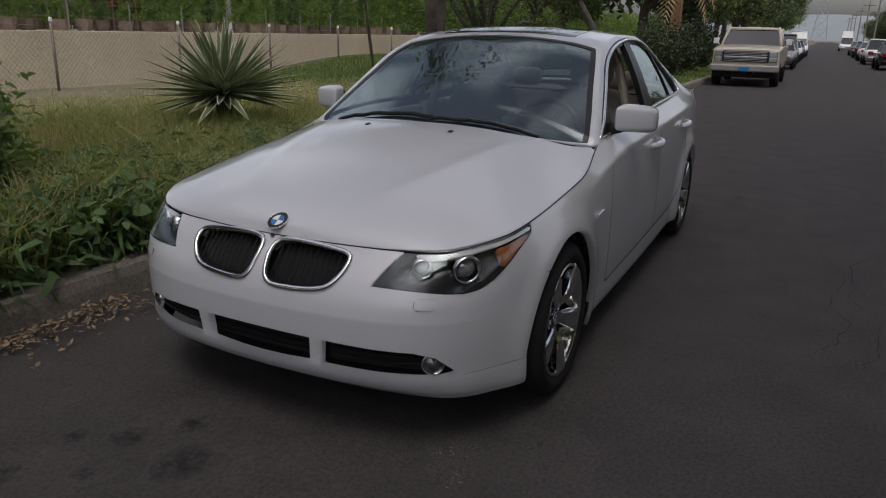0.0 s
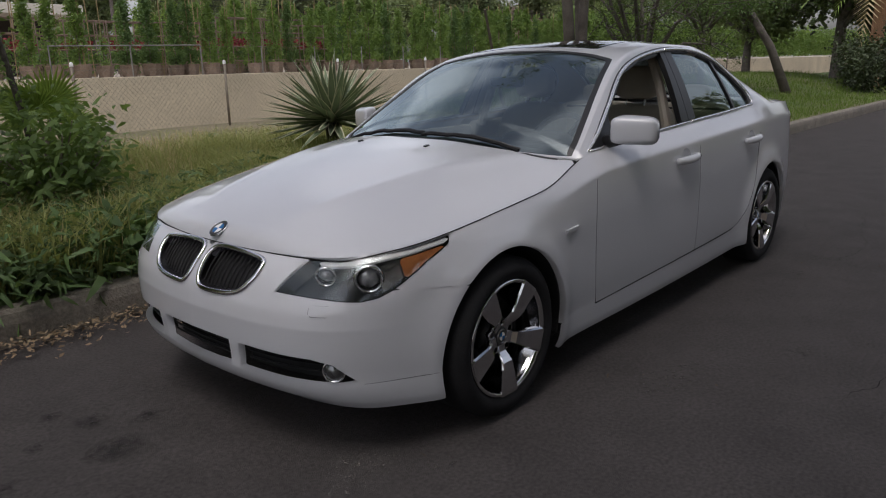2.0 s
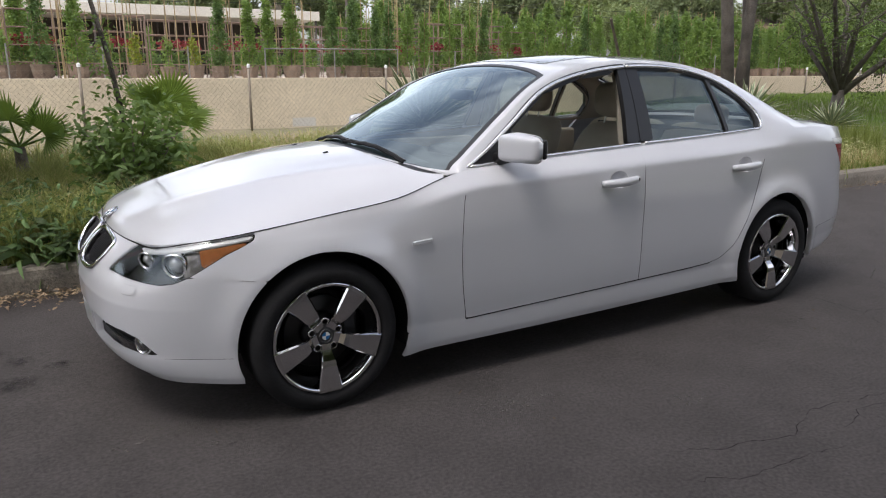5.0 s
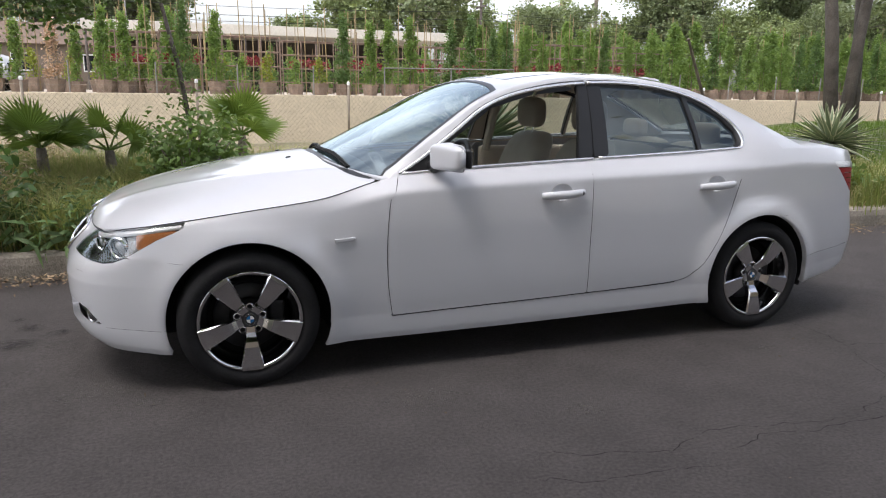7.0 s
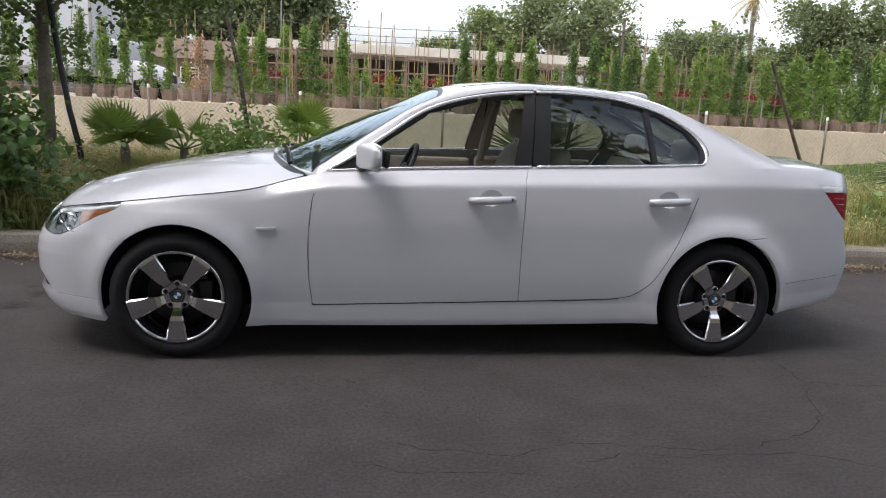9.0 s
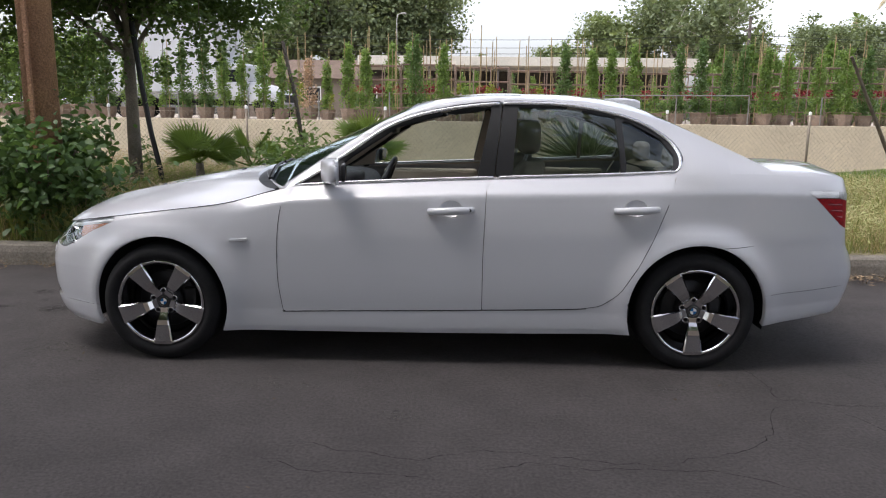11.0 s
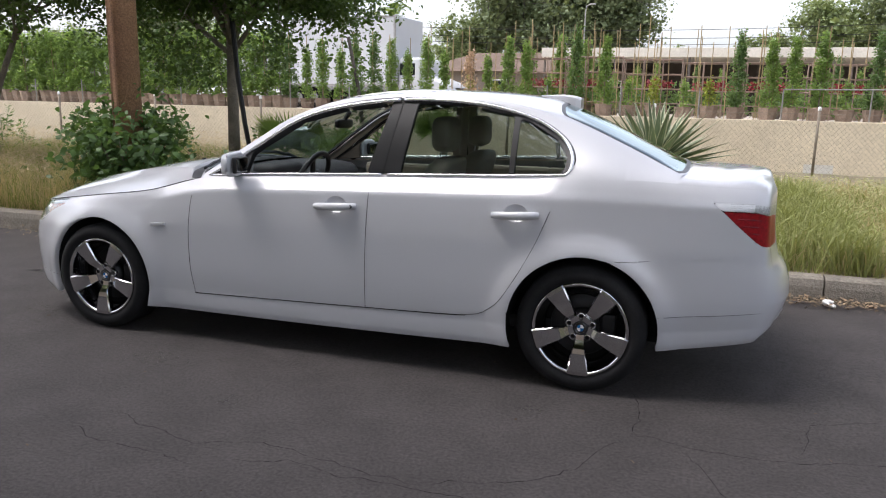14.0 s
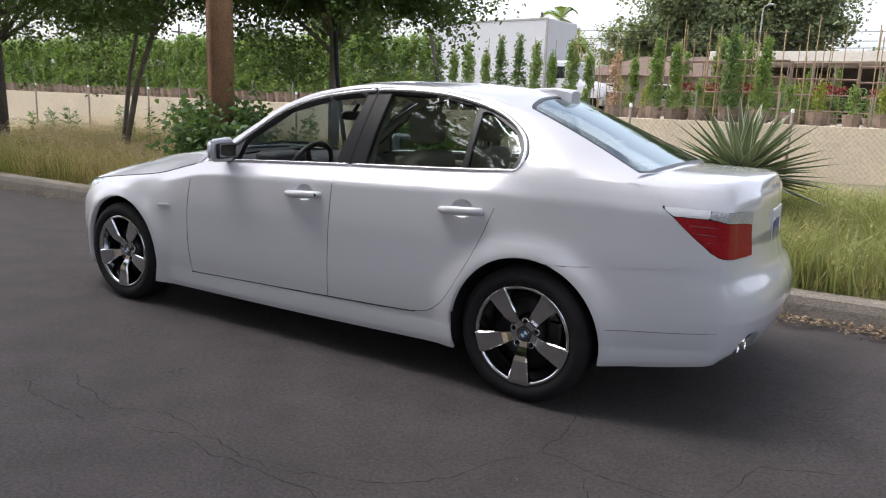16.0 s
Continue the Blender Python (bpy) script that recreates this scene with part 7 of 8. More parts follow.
# far bank posts and rail
M_RAIL = mat("grey_pipe", (0.30, 0.29, 0.27), 0.6, 0.5, var=0.2, scale=5)
bank = thing("bank_fence", "grey pipe posts and rail along the far bank", "fence", pose(0, WALL_Y + 0.14, WALL_Z))
for i in range(-17, 14):
    part("post", tube_geo([(i * 2.35 + 0.1, 0, -0.02), (i * 2.35 + 0.1, 0, 0.92)], 0.022, 8), M_RAIL, bank)
part("rail", tube_geo([(4.8, 0, 0.9), (9.5, 0, 0.94)], 0.02, 8), M_RAIL, bank)

# wire racks with red flowers
M_RED_FL = leaf_mat("red_flower", (0.27, 0.05, 0.06), 0.4, 0.6, 0.2)
M_RACK = mat("rack_steel", (0.34, 0.25, 0.20), 0.6, 0.5, var=0.3, scale=6)


def rack(c, w, h, d, levels):
    """Open frame of thin uprights and bars, with slatted shelves."""
    rk = thing("plant_rack", "rusty open steel plant rack with red-flowering pots", "rack", pose(c[0], c[1], YARD), "plant racks")
    for sx in (-w / 2, -w / 6, w / 6, w / 2):
        for sy in (-d / 2, d / 2):
            part("upright", tube_geo([(sx, sy, 0), (sx, sy, h)], 0.020, 6), M_RACK, rk)
    for k in range(levels):
        z = h * (k + 1) / levels - 0.03
        for sy in (-d / 2, -d / 6, d / 6, d / 2):
            part("shelf_bar", tube_geo([(-w / 2, sy, z), (w / 2, sy, z)], 0.016, 6), M_RACK, rk)
    return rk


def flower_mass(c, w, d, z0, z1, n, seed, material, label, category="flowers"):
    rng = np.random.default_rng(seed)
    C = np.column_stack([rng.uniform(-w / 2, w / 2, n), rng.uniform(-d / 2, d / 2, n), rng.uniform(z0, z1, n)])
    L = rng.uniform(0.07, 0.14, n)
    V, F = quad_leaves(C, L, L * 0.42, rng, 1.2)
    o = part("flower_mass", np_mesh("flower_mass", V, F, material), material)
    o.matrix_world = pose(c[0], c[1], YARD)
    return tagged(o, label, category, kind="stuff")


r3 = random.Random(5)
for i, x in enumerate(np.arange(-3.2, 18, 2.05)):
    y, h = 23.2 + r3.uniform(0, 0.5), r3.uniform(1.85, 2.15)
    rack((x, y), 2.0, h, 0.8, 4)
    flower_mass((x + r3.uniform(-0.3, 0.3), y), r3.uniform(0.8, 1.7), 0.6, h * 0.5, h * 0.5 + 0.28, 240, 100 + i, M_RED_FL, "massed red flowers on the racks")
    flower_mass((x, y + 0.1), 1.9, 0.6, h * 0.25, h * 0.25 + 0.32, 380, 150 + i, M_CONIFD, "dark green potted plants on the racks", "plants")
    flower_mass((x, y + 0.9), 1.9, 0.6, 0.1, 1.3, 420, 200 + i, M_CONIFD, "dark green potted plants behind the racks", "plants")

# ---- buildings behind the nursery ----
M_ROOFPALE = mat("pale_metal_roof", (0.62, 0.58, 0.50), 0.7, var=0.15, scale=0.6, fine=0.1)
M_ROOFBROWN = mat("brown_shingle_roof", (0.17, 0.12, 0.09), 0.9, var=0.3, scale=1.5, fine=0.3)
M_STUCCO = mat("tan_stucco", (0.45, 0.36, 0.27), 0.9, var=0.15, scale=1.0, bump=0.3, bscale=30)
# near-black colour that paints the shade inside the open shed
M_SHEDSHADE = mat("shed_inner_shade", (0.075, 0.062, 0.05), 0.9, var=0.3, scale=1.5, fine=0.3)
M_SIDING = mat("brown_siding", (0.20, 0.165, 0.13), 0.9, var=0.2, scale=1.2, fine=0.2)
M_DARKGLASS = mat("dark_window", (0.02, 0.022, 0.025), 0.1, coat=0.6, var=0.2, scale=2)


def shed(c, w, d, z0, z1, label):
    s = thing("shade_shed", label, "shed", pose(c[0], c[1], YARD))
    bm = bmesh.new()
    box(bm, (-w / 2, -d / 2, z1 - 0.55), (w / 2, d / 2, z1), 0.02)
    part("roof", bm, M_ROOFPALE, s)
    k = int(w // 4)
    for i in range(k + 1):
        for sy in (-d / 2 + 0.2, d / 2 - 0.2):
            part("post", tube_geo([(-w / 2 + 0.2 + i * (w - 0.4) / k, sy, 0), (-w / 2 + 0.2 + i * (w - 0.4) / k, sy, z1 - 0.5)], 0.07, 8), M_BARKDARK, s)
    # added dark sheet for the shaded depth under the roof
    part("back_shade_wall", box_bm((-w / 2, d / 2 - 0.15, 0), (w / 2, d / 2, z1 - 0.55)), M_SHEDSHADE, s)
    return s


shed((4.5, 45), 22, 6, 0, 3.9, "long open shed with a pale flat roof")


def house(c, w, d, h, roof_h, label, mwall, mroof, turn=0):
    hs = thing("house", label, "house", pose(c[0], c[1], c[2], 0, 0, turn), "houses")
    part("wall", box_bm((-w / 2, -d / 2, 0), (w / 2, d / 2, h)), mwall, hs)
    e = 0.5
    vs = [(-w / 2 - e, -d / 2 - e, h), (w / 2 + e, -d / 2 - e, h), (w / 2 + e, d / 2 + e, h), (-w / 2 - e, d / 2 + e, h), (-w / 2 + d / 2 * 0.7, 0, h + roof_h), (w / 2 - d / 2 * 0.7, 0, h + roof_h)]
    rf = part("roof", (vs, [(0, 1, 5, 4), (1, 2, 5), (2, 3, 4, 5), (3, 0, 4), (3, 2, 1, 0)]), mroof, hs)
    part("chimney", box_bm((w * 0.2, 0.3, h + roof_h * 0.3), (w * 0.2 + 0.7, 1.0, h + roof_h + 0.5), 0.02), M_BARKDARK, rf)
    k = max(2, int(w // 3.5))
    for i in range(k):
        x = -w / 2 + (i + 0.5) * w / k
        wd = part("window", box_bm((x - 0.6, -d / 2 - 0.04, h * 0.4), (x + 0.6, -d / 2 + 0.05, h * 0.8)), M_WHITEPAINT, hs)
        part("pane", box_bm((x - 0.53, -d / 2 - 0.05, h * 0.43), (x + 0.53, -d / 2 - 0.03, h * 0.77)), M_DARKGLASS, wd)
    return hs


house((-8.5, 52, YARD), 16, 9, 2.7, 1.6, "low house with a brown shingle roof", M_SIDING, M_ROOFBROWN)
house((64, 44, YARD), 14, 9, 4.2, 1.6, "pale stucco house with a tiled roof behind the nursery", M_STUCCO, M_ROOFBROWN)

# ---- white box truck in the yard ----
tr = thing("box_truck", "white conventional-cab box truck parked in the yard", "truck", pose(-7.5, 26.8, YARD, 0, 0, -9))
M_TRUCKBOX = mat("truck_box_white", (0.52, 0.53, 0.54), 0.45, var=0.05, scale=1.5)
cargo = part("cargo_box", box_bm((-8.9, -1.25, 1.05), (-2.35, 1.25, 4.00), 0.05), M_TRUCKBOX, tr, "white cargo box")
for z in (1.05, 3.97):
    part("edge_rail", box_bm((-8.92, -1.27, z - 0.05), (-2.33, -1.24, z + 0.05), 0.01), M_GALV, cargo)
part("corner_post", box_bm((-2.44, -1.275, 1.0), (-2.33, -1.23, 4.01), 0.01), M_GALV, cargo)
cab = part("cab", box_bm((-2.30, -1.1, 0.75), (-1.15, 1.1, 2.25), 0.14, None, 3), M_TRUCKBOX, tr, "white cab", smooth=False)
ws_v = [(-1.20, -0.98, 1.55), (-1.20, 0.98, 1.55), (-1.50, 0.92, 2.12), (-1.50, -0.92, 2.12), (-1.14, -0.98, 1.52), (-1.14, 0.98, 1.52), (-1.45, 0.92, 2.14), (-1.45, -0.92, 2.14)]
part("windscreen", (ws_v, [(4, 5, 6, 7), (0, 3, 2, 1), (0, 1, 5, 4), (2, 3, 7, 6), (1, 2, 6, 5), (3, 0, 4, 7)]), M_DARKGLASS, cab)
part("side_window", box_bm((-2.2, -1.115, 1.5), (-1.45, -1.09, 2.0), 0.01), M_DARKGLASS, cab)
hv = []
for x, zt, hw in ((-1.25, 1.55, 0.92), (-0.6, 1.40, 0.85), (0.0, 1.22, 0.76), (0.22, 1.0, 0.70), (0.25, 0.62, 0.70)):
    hv += [(x, -hw, 0.6), (x, -hw, zt - 0.16), (x, -hw * 0.8, zt), (x, hw * 0.8, zt), (x, hw, zt - 0.16), (x, hw, 0.6)]
hf = [(i * 6 + k, i * 6 + k + 1, (i + 1) * 6 + k + 1, (i + 1) * 6 + k) for i in range(4) for k in range(5)] + [(24, 25, 26, 27, 28, 29)]
part("bonnet", (hv, hf), M_TRUCKBOX, tr, "sloping white bonnet", smooth=True)
part("bumper", box_bm((0.2, -1.05, 0.40), (0.40, 1.05, 0.66), 0.04), M_GALV, tr)
part("grille", box_bm((0.22, -0.5, 0.68), (0.27, 0.5, 1.0), 0.02), M_DARKMETAL, tr)
for s in (-1, 1):
    part("headlamp", box_bm((0.13, s * 0.62 - 0.16, 0.75), (0.26, s * 0.62 + 0.16, 0.95), 0.03), M_REARCLEAR, tr)
    bm = bmesh.new()
    bmesh.ops.create_cone(bm, cap_ends=True, segments=24, radius1=0.6, radius2=0.6, depth=0.38)
    bmesh.ops.transform(bm, matrix=Matrix.Translation((-0.45, s * 0.93, 0.62)) @ pose(0, 0, 0, 90), verts=bm.verts)
    bmesh.ops.bisect_plane(bm, geom=bm.verts[:] + bm.edges[:] + bm.faces[:], plane_co=(0, 0, 0.72), plane_no=(0, 0, 1), clear_inner=True)
    part("mudguard", bm, M_TRUCKBOX, tr)
    for x in (-0.45, -6.9, -7.8):
        w = part("wheel", lathe_geo([(0.22, -0.02), (0.30, -0.08), (0.44, -0.13), (0.48, -0.08), (0.48, 0.1), (0.3, 0.13)], 28), M_RUBBER, tr, smooth=True)
        w.matrix_local = pose(x, s * 0.95, 0.48, 0, 0, 0 if s < 0 else 180)
        part("hub", lathe_geo([(0.001, -0.06), (0.1, -0.06), (0.22, -0.02)], 20), M_GALV, w)
part("chassis", box_bm((-8.8, -0.45, 0.55), (0.1, 0.45, 0.8), 0.02), M_UNDER, tr)

# ---- big trees behind ----
# leaf colour lightened, so that distance haze is painted into it
M_FARLEAF = leaf_mat("hazed_tree_leaf", (0.185, 0.23, 0.125), 0.35, 0.6, 0.3)
M_FARLEAF2 = leaf_mat("far_tree_leaf_light", (0.22, 0.275, 0.13), 0.35, 0.6, 0.3)
M_STREETLEAF = leaf_mat("dark_street_leaf", (0.085, 0.112, 0.05), 0.4, 0.55, 0.2)
M_PALEBARK = mat("pale_bark", (0.42, 0.38, 0.33), 0.9, var=0.2, scale=2)


def far_tree(seed, h, r, n, leaf, material, label, bark=M_BARKDARK, limbs=9, spread=0.42):
    t = thing("background_tree", label, "tree", pose(0, 60, YARD), "background trees")
    g, (V, F) = tree_mesh(seed, h * 0.38, h * 0.028, r, h * 0.55, n, leaf, limbs=limbs, wide=0.4, spread=spread * 0.8, quad=True)
    part("trunk", g, bark, t)
    part("crown", np_mesh("crown", V, F, material), material, t)
    return t


FT = [far_tree(61, 9.5, 4.2, 19000, 0.21, M_FARLEAF, "large dense dark tree behind the nursery", limbs=18, spread=0.34),
      far_tree(62, 8.5, 3.6, 17000, 0.20, M_FARLEAF2, "large light green tree behind the nursery", limbs=16, spread=0.34),
      far_tree(63, 8.0, 3.0, 6500, 0.19, M_FARLEAF2, "open-crowned tree behind the nursery", limbs=8, spread=0.3),
      far_tree(64, 9.0, 4.0, 9000, 0.19, M_FARLEAF, "tree with bare pale limbs behind the nursery", M_PALEBARK, 9, 0.34),
      far_tree(65, 9.5, 4.2, 15000, 0.22, M_STREETLEAF, "dense dark tree beside the street", limbs=18, spread=0.34)]
ft_used = set()


def far_put(k, x, y, s, z=None, turn=0):
    m = pose(x, y, YARD if z is None else z, 0, 0, turn) @ Matrix.Diagonal((s, s, s, 1))
    if k not in ft_used:
        ft_used.add(k)
        FT[k].matrix_world = m
        return FT[k]
    return copy_thing(FT[k], m)


for k, x, y, s, tn in ((2, 14.5, 66, 0.62, 0), (3, 18, 57, 1.32, 40), (1, 31.6, 60, 0.98, 0), (1, 40, 60, 0.9, 200), (0, 44.5, 58, 1.24, 70), (2, 37, 50, 0.85, 10), (1, 55, 60, 1.1, 30),
                       (2, 1.3, 60, 1.1, 0), (0, -11.0, 62, 1.12, 20), (0, -5.6, 64, 1.12, 150), (1, -26, 66, 0.9, 10), (2, -36, 62, 0.9, 50), (0, -48, 60, 0.85, 10), (1, -60, 58, 0.8, 70), (0, -72, 50, 0.9, 10),
                       (0, 60, 38, 1.0, 10), (1, 52, 30, 0.8, 100), (0, 70, 28, 1.0, 160), (1, 46, 24, 0.62, 200), (0, 84, 30, 1.1, 20), (1, 9, 64, 0.82, 0), (1, 23.3, 59, 0.95, 30), (1, -16.5, 62, 0.95, 200), (0, 30, 55, 0.66, 75), (1, 36, 57, 0.74, 130), (1, 50, 50, 0.8, 240), (0, 55, 46, 0.74, 10), (1, 61, 48, 0.9, 80), (1, -42, 40, 0.62, 0), (1, -85, 40, 0.9, 0),
                       (1, 13.6, 60, 1.08, 75), (2, 38.2, 61, 1.12, 35), (0, 62, 60, 1.2, 200), (1, 70, 58, 1.15, 15)):
    far_put(k, x, y, s, None, tn)


def tall_palm(c, z0, h, fl, n, seed, label, bark=M_BARK, droop=0.5):
    rng = np.random.default_rng(seed)
    p = thing("tall_palm", label, "palm", pose(c[0], c[1], z0), "tall palms")
    part("trunk", tube_geo([(0, 0, 0), (0.08, 0, h * 0.5), (0, 0, h)], [0.26, 0.2, 0.18], 10), bark, p)
    for k in range(n):
        az, el = 2 * math.pi * k / n * 2.4 + rng.normal(0, 0.2), rng.uniform(-0.9, 1.3)
        d = Vector((math.cos(az) * math.cos(el), math.sin(az) * math.cos(el), math.sin(el)))
        s = Vector((-math.sin(az), math.cos(az), 0))
        vs, fs = [], []
        for i in range(26):
            t = (i + 1) / 26
            q = Vector((0, 0, h)) + d * fl * t - Vector((0, 0, droop * fl * t * t))
            for sg in (-1, 1):
                o = len(vs)
                e = s * sg * fl * 0.24 * math.sin(math.pi * (0.15 + 0.8 * t)) - Vector((0, 0, 0.10 * fl)) + d * 0.1 * fl
                vs += [q, q + d * 0.035 * fl, q + e]
                fs.append((o, o + 1, o + 2))
        part("frond", (vs, fs), M_PALM if el > -0.3 else M_DRY, p)
    return p


tall_palm((37.0, 60), YARD, 11.6, 2.0, 34, 71, "tall fan palm against the sky", droop=0.4)
tall_palm((34.4, 62), YARD, 9.0, 1.0, 20, 72, "tall fan palm against the sky", droop=0.4)
tall_palm((-22.5, 58), YARD, 8.0, 2.8, 26, 73, "feathery palm behind the truck", droop=0.7)
tall_palm((25.2, 3.4), 0.2, 4.7, 2.3, 34, 74, "palm with a russet trunk and yellowing hanging fronds", M_POLE, droop=0.65)

# ---- utility lines across the back ----
M_WIRE = mat("cable_black", (0.02, 0.02, 0.02), 0.6, var=0.2, scale=3)
for k, (z, sag) in enumerate(((6.9, 0.5), (6.35, 0.5), (5.9, 0.45))):
    pts = [(x, 48, YARD + z - 0.9 - sag * math.sin(math.pi * (((x + 60) % 40) / 40))) for x in np.linspace(-60, 60, 61)]
    o = part("power_line", tube_geo(pts, 0.02, 4, False), M_WIRE)
    tagged(o, "thin overhead power line behind the nursery", "cable", "overhead lines")
for x in (-60, -20, 20, 60):
    up = thing("line_pole", "dark wooden line pole behind the nursery", "pole", pose(x, 48, YARD), "line poles")
    part("shaft", tube_geo([(0, 0, 0), (0, 0, 7.2)], [0.14, 0.1], 10), M_BARKDARK, up)
    part("crossarm", box_bm((-0.06, -0.9, 6.3), (0.06, 0.9, 6.45), 0.01), M_BARKDARK, up)
lamp = thing("street_lamp", "grey street lamp with a curved arm", "lamp", pose(-4.3, 45, YARD))
part("mast", tube_geo([(0, 0, 0), (0, 0, 6.4), (0.06, 0, 6.75), (0.3, 0, 6.85)], 0.04, 8), M_GALV, lamp)
part("head", box_bm((0.25, -0.10, 6.80), (0.62, 0.10, 6.90), 0.03), M_GALV, lamp)

# ---- vehicles along the street ----
M_TANPAINT = mat("tan_truck_paint", (0.50, 0.45, 0.36), 0.35, coat=0.5, var=0.06, scale=2)


def road_wheel(parent, x, y, r, w, s):
    wl_ = part("wheel", lathe_geo([(r * 0.58, 0.03), (r * 0.62, 0.0), (r * 0.9, -0.01), (r, 0.03), (r, w - 0.03), (r * 0.6, w)], 24), M_RUBBER, parent, smooth=True)
    wl_.matrix_local = pose(x, y, r, 0, 0, 0 if s < 0 else 180)
    part("hub_cap", lathe_geo([(0.001, 0.02), (r * 0.3, 0.02), (r * 0.58, 0.04)], 20), M_GALV, wl_)


# square-nosed pickup facing down the street towards -x
pk = thing("pickup_truck", "tan square-nosed pickup truck parked at the kerb", "truck", pose(20.6, 0.40, 0))
def loft(rows):
    """A solid through cross sections of equal length, closed at both ends."""
    n = len(rows[0])
    vs = [p for r in rows for p in r]
    fs = [(i * n + k, i * n + (k + 1) % n, (i + 1) * n + (k + 1) % n, (i + 1) * n + k) for i in range(len(rows) - 1) for k in range(n)]
    return vs, fs + [tuple(range(n - 1, -1, -1)), tuple((len(rows) - 1) * n + k for k in range(n))]


def arc_row(x, hw, z0, z1, e=0.06, crown=0.03):
    """Half-width, foot and shoulder of a body section with rounded shoulders."""
    return [(x, -hw, z0), (x, -hw, z1 - e), (x, -hw + e * 0.35, z1 - e * 0.3), (x, -hw + e, z1), (x, -hw * 0.5, z1 + crown * 0.8), (x, 0, z1 + crown),
            (x, hw * 0.5, z1 + crown * 0.8), (x, hw - e, z1), (x, hw - e * 0.35, z1 - e * 0.3), (x, hw, z1 - e), (x, hw, z0)]


part("bonnet", loft([arc_row(0.02, 0.95, 0.64, 1.10, 0.06, 0.01), arc_row(0.10, 0.965, 0.62, 1.145), arc_row(0.8, 0.975, 0.60, 1.19), arc_row(1.55, 0.98, 0.58, 1.225)]), M_TANPAINT, pk, "flat tan bonnet")
gr = part("grille", box_bm((-0.02, -0.80, 0.74), (0.03, 0.80, 1.07), 0.012), M_DARKMETAL, pk, "chrome barred grille")
for k in range(7):
    part("grille_bar", box_bm((-0.034, -0.62, 0.765 + 0.044 * k), (-0.016, 0.62, 0.781 + 0.044 * k), 0.004), M_CHROME, gr)
part("grille_band", box_bm((-0.042, -0.62, 0.888), (-0.014, 0.62, 0.912), 0.005), M_SATIN, gr)
part("grille_emblem", box_bm((-0.052, -0.08, 0.882), (-0.03, 0.08, 0.918), 0.006), M_SATIN, gr)
for s in (-1, 1):
    bz = part("lamp_surround", box_bm((-0.038, s * 0.79 - 0.125, 0.735), (0.02, s * 0.79 + 0.125, 1.075), 0.012), M_CHROME, pk)
    for z in (0.825, 0.985):
        part("headlamp", box_bm((-0.050, s * 0.79 - 0.10, z - 0.065), (0.0, s * 0.79 + 0.10, z + 0.065), 0.012), M_PROJ, bz)
    road_wheel(pk, 0.85, s * 0.98, 0.37, 0.26, s)
    road_wheel(pk, 4.2, s * 0.98, 0.37, 0.26, s)
    part("door", box_bm((1.55, min(s * 0.93, s * 0.99), 0.55), (2.75, max(s * 0.93, s * 0.99), 1.22), 0.03), M_TANPAINT, pk)
    mm = part("door_mirror", box_bm((1.6, s * 1.10 - 0.09, 1.26), (1.66, s * 1.10 + 0.09, 1.44), 0.02), M_SATIN, pk)
    part("mirror_arm", tube_geo([(1.63, s * 0.95, 1.2), (1.63, s * 1.05, 1.30)], 0.012, 6), M_CHROME, mm)
    part("pillar", tube_geo([(1.47, s * 0.89, 1.21), (1.72, s * 0.83, 1.50), (1.92, s * 0.765, 1.72), (2.05, s * 0.74, 1.78)], 0.045, 8), M_TANPAINT, pk, smooth=True)
    part("pillar", tube_geo([(2.72, s * 0.90, 1.21), (2.74, s * 0.76, 1.76)], 0.05, 8), M_TANPAINT, pk, smooth=True)
    part("tow_hook", tube_geo([(-0.10, s * 0.3 - 0.02, 0.47), (-0.12, s * 0.3, 0.40), (-0.10, s * 0.3 + 0.02, 0.47)], 0.012, 6), M_CHROME, pk)
part("bumper", box_bm((-0.16, -1.0, 0.46), (0.06, 1.0, 0.65), 0.035, None, 3), M_GALV, pk, "bright front bumper")
# dark box added for the shadow beneath the nose
part("underside_shade_box", box_bm((0.06, -0.88, 0.27), (0.26, 0.88, 0.62), 0.03), M_UNDER, pk)
part("plate", box_bm((-0.175, -0.15, 0.47), (-0.155, 0.15, 0.60), 0.004), M_BLUE, pk, "blue number plate")
part("windscreen", ([(1.50, -0.87, 1.22), (1.50, 0.87, 1.22), (1.95, 0.745, 1.735), (1.95, -0.745, 1.735)], [(0, 1, 2, 3)]), M_DARKGLASS, pk, "dark windscreen")
for s in (-1, 1):
    part("side_window", ([(1.55, s * 0.90, 1.22), (2.70, s * 0.90, 1.22), (2.70, s * 0.77, 1.74), (1.98, s * 0.77, 1.74)], [(0, 1, 2, 3)]), M_SIDEGLASS, pk)
part("cab_back", box_bm((2.74, -0.86, 1.2), (2.80, 0.86, 1.76), 0.02), M_TANPAINT, pk)
part("bench_seat", box_bm((2.1, -0.8, 0.9), (2.6, 0.8, 1.45), 0.08), M_GREYTRIM, pk)
part("dash", box_bm((1.5, -0.88, 0.9), (1.9, 0.88, 1.2), 0.05), M_GREYTRIM, pk)
part("cab_roof", loft([arc_row(1.90, 0.76, 1.715, 1.745, 0.03, 0.01), arc_row(2.0, 0.77, 1.72, 1.785, 0.05, 0.02), arc_row(2.80, 0.77, 1.72, 1.79, 0.05, 0.02)]), M_TANPAINT, pk)
part("bed", box_bm((2.9, -0.97, 0.55), (5.2, 0.97, 1.22), 0.04), M_TANPAINT, pk)
part("chassis", box_bm((0.1, -0.6, 0.3), (5.1, 0.6, 0.6), 0.02), M_UNDER, pk)


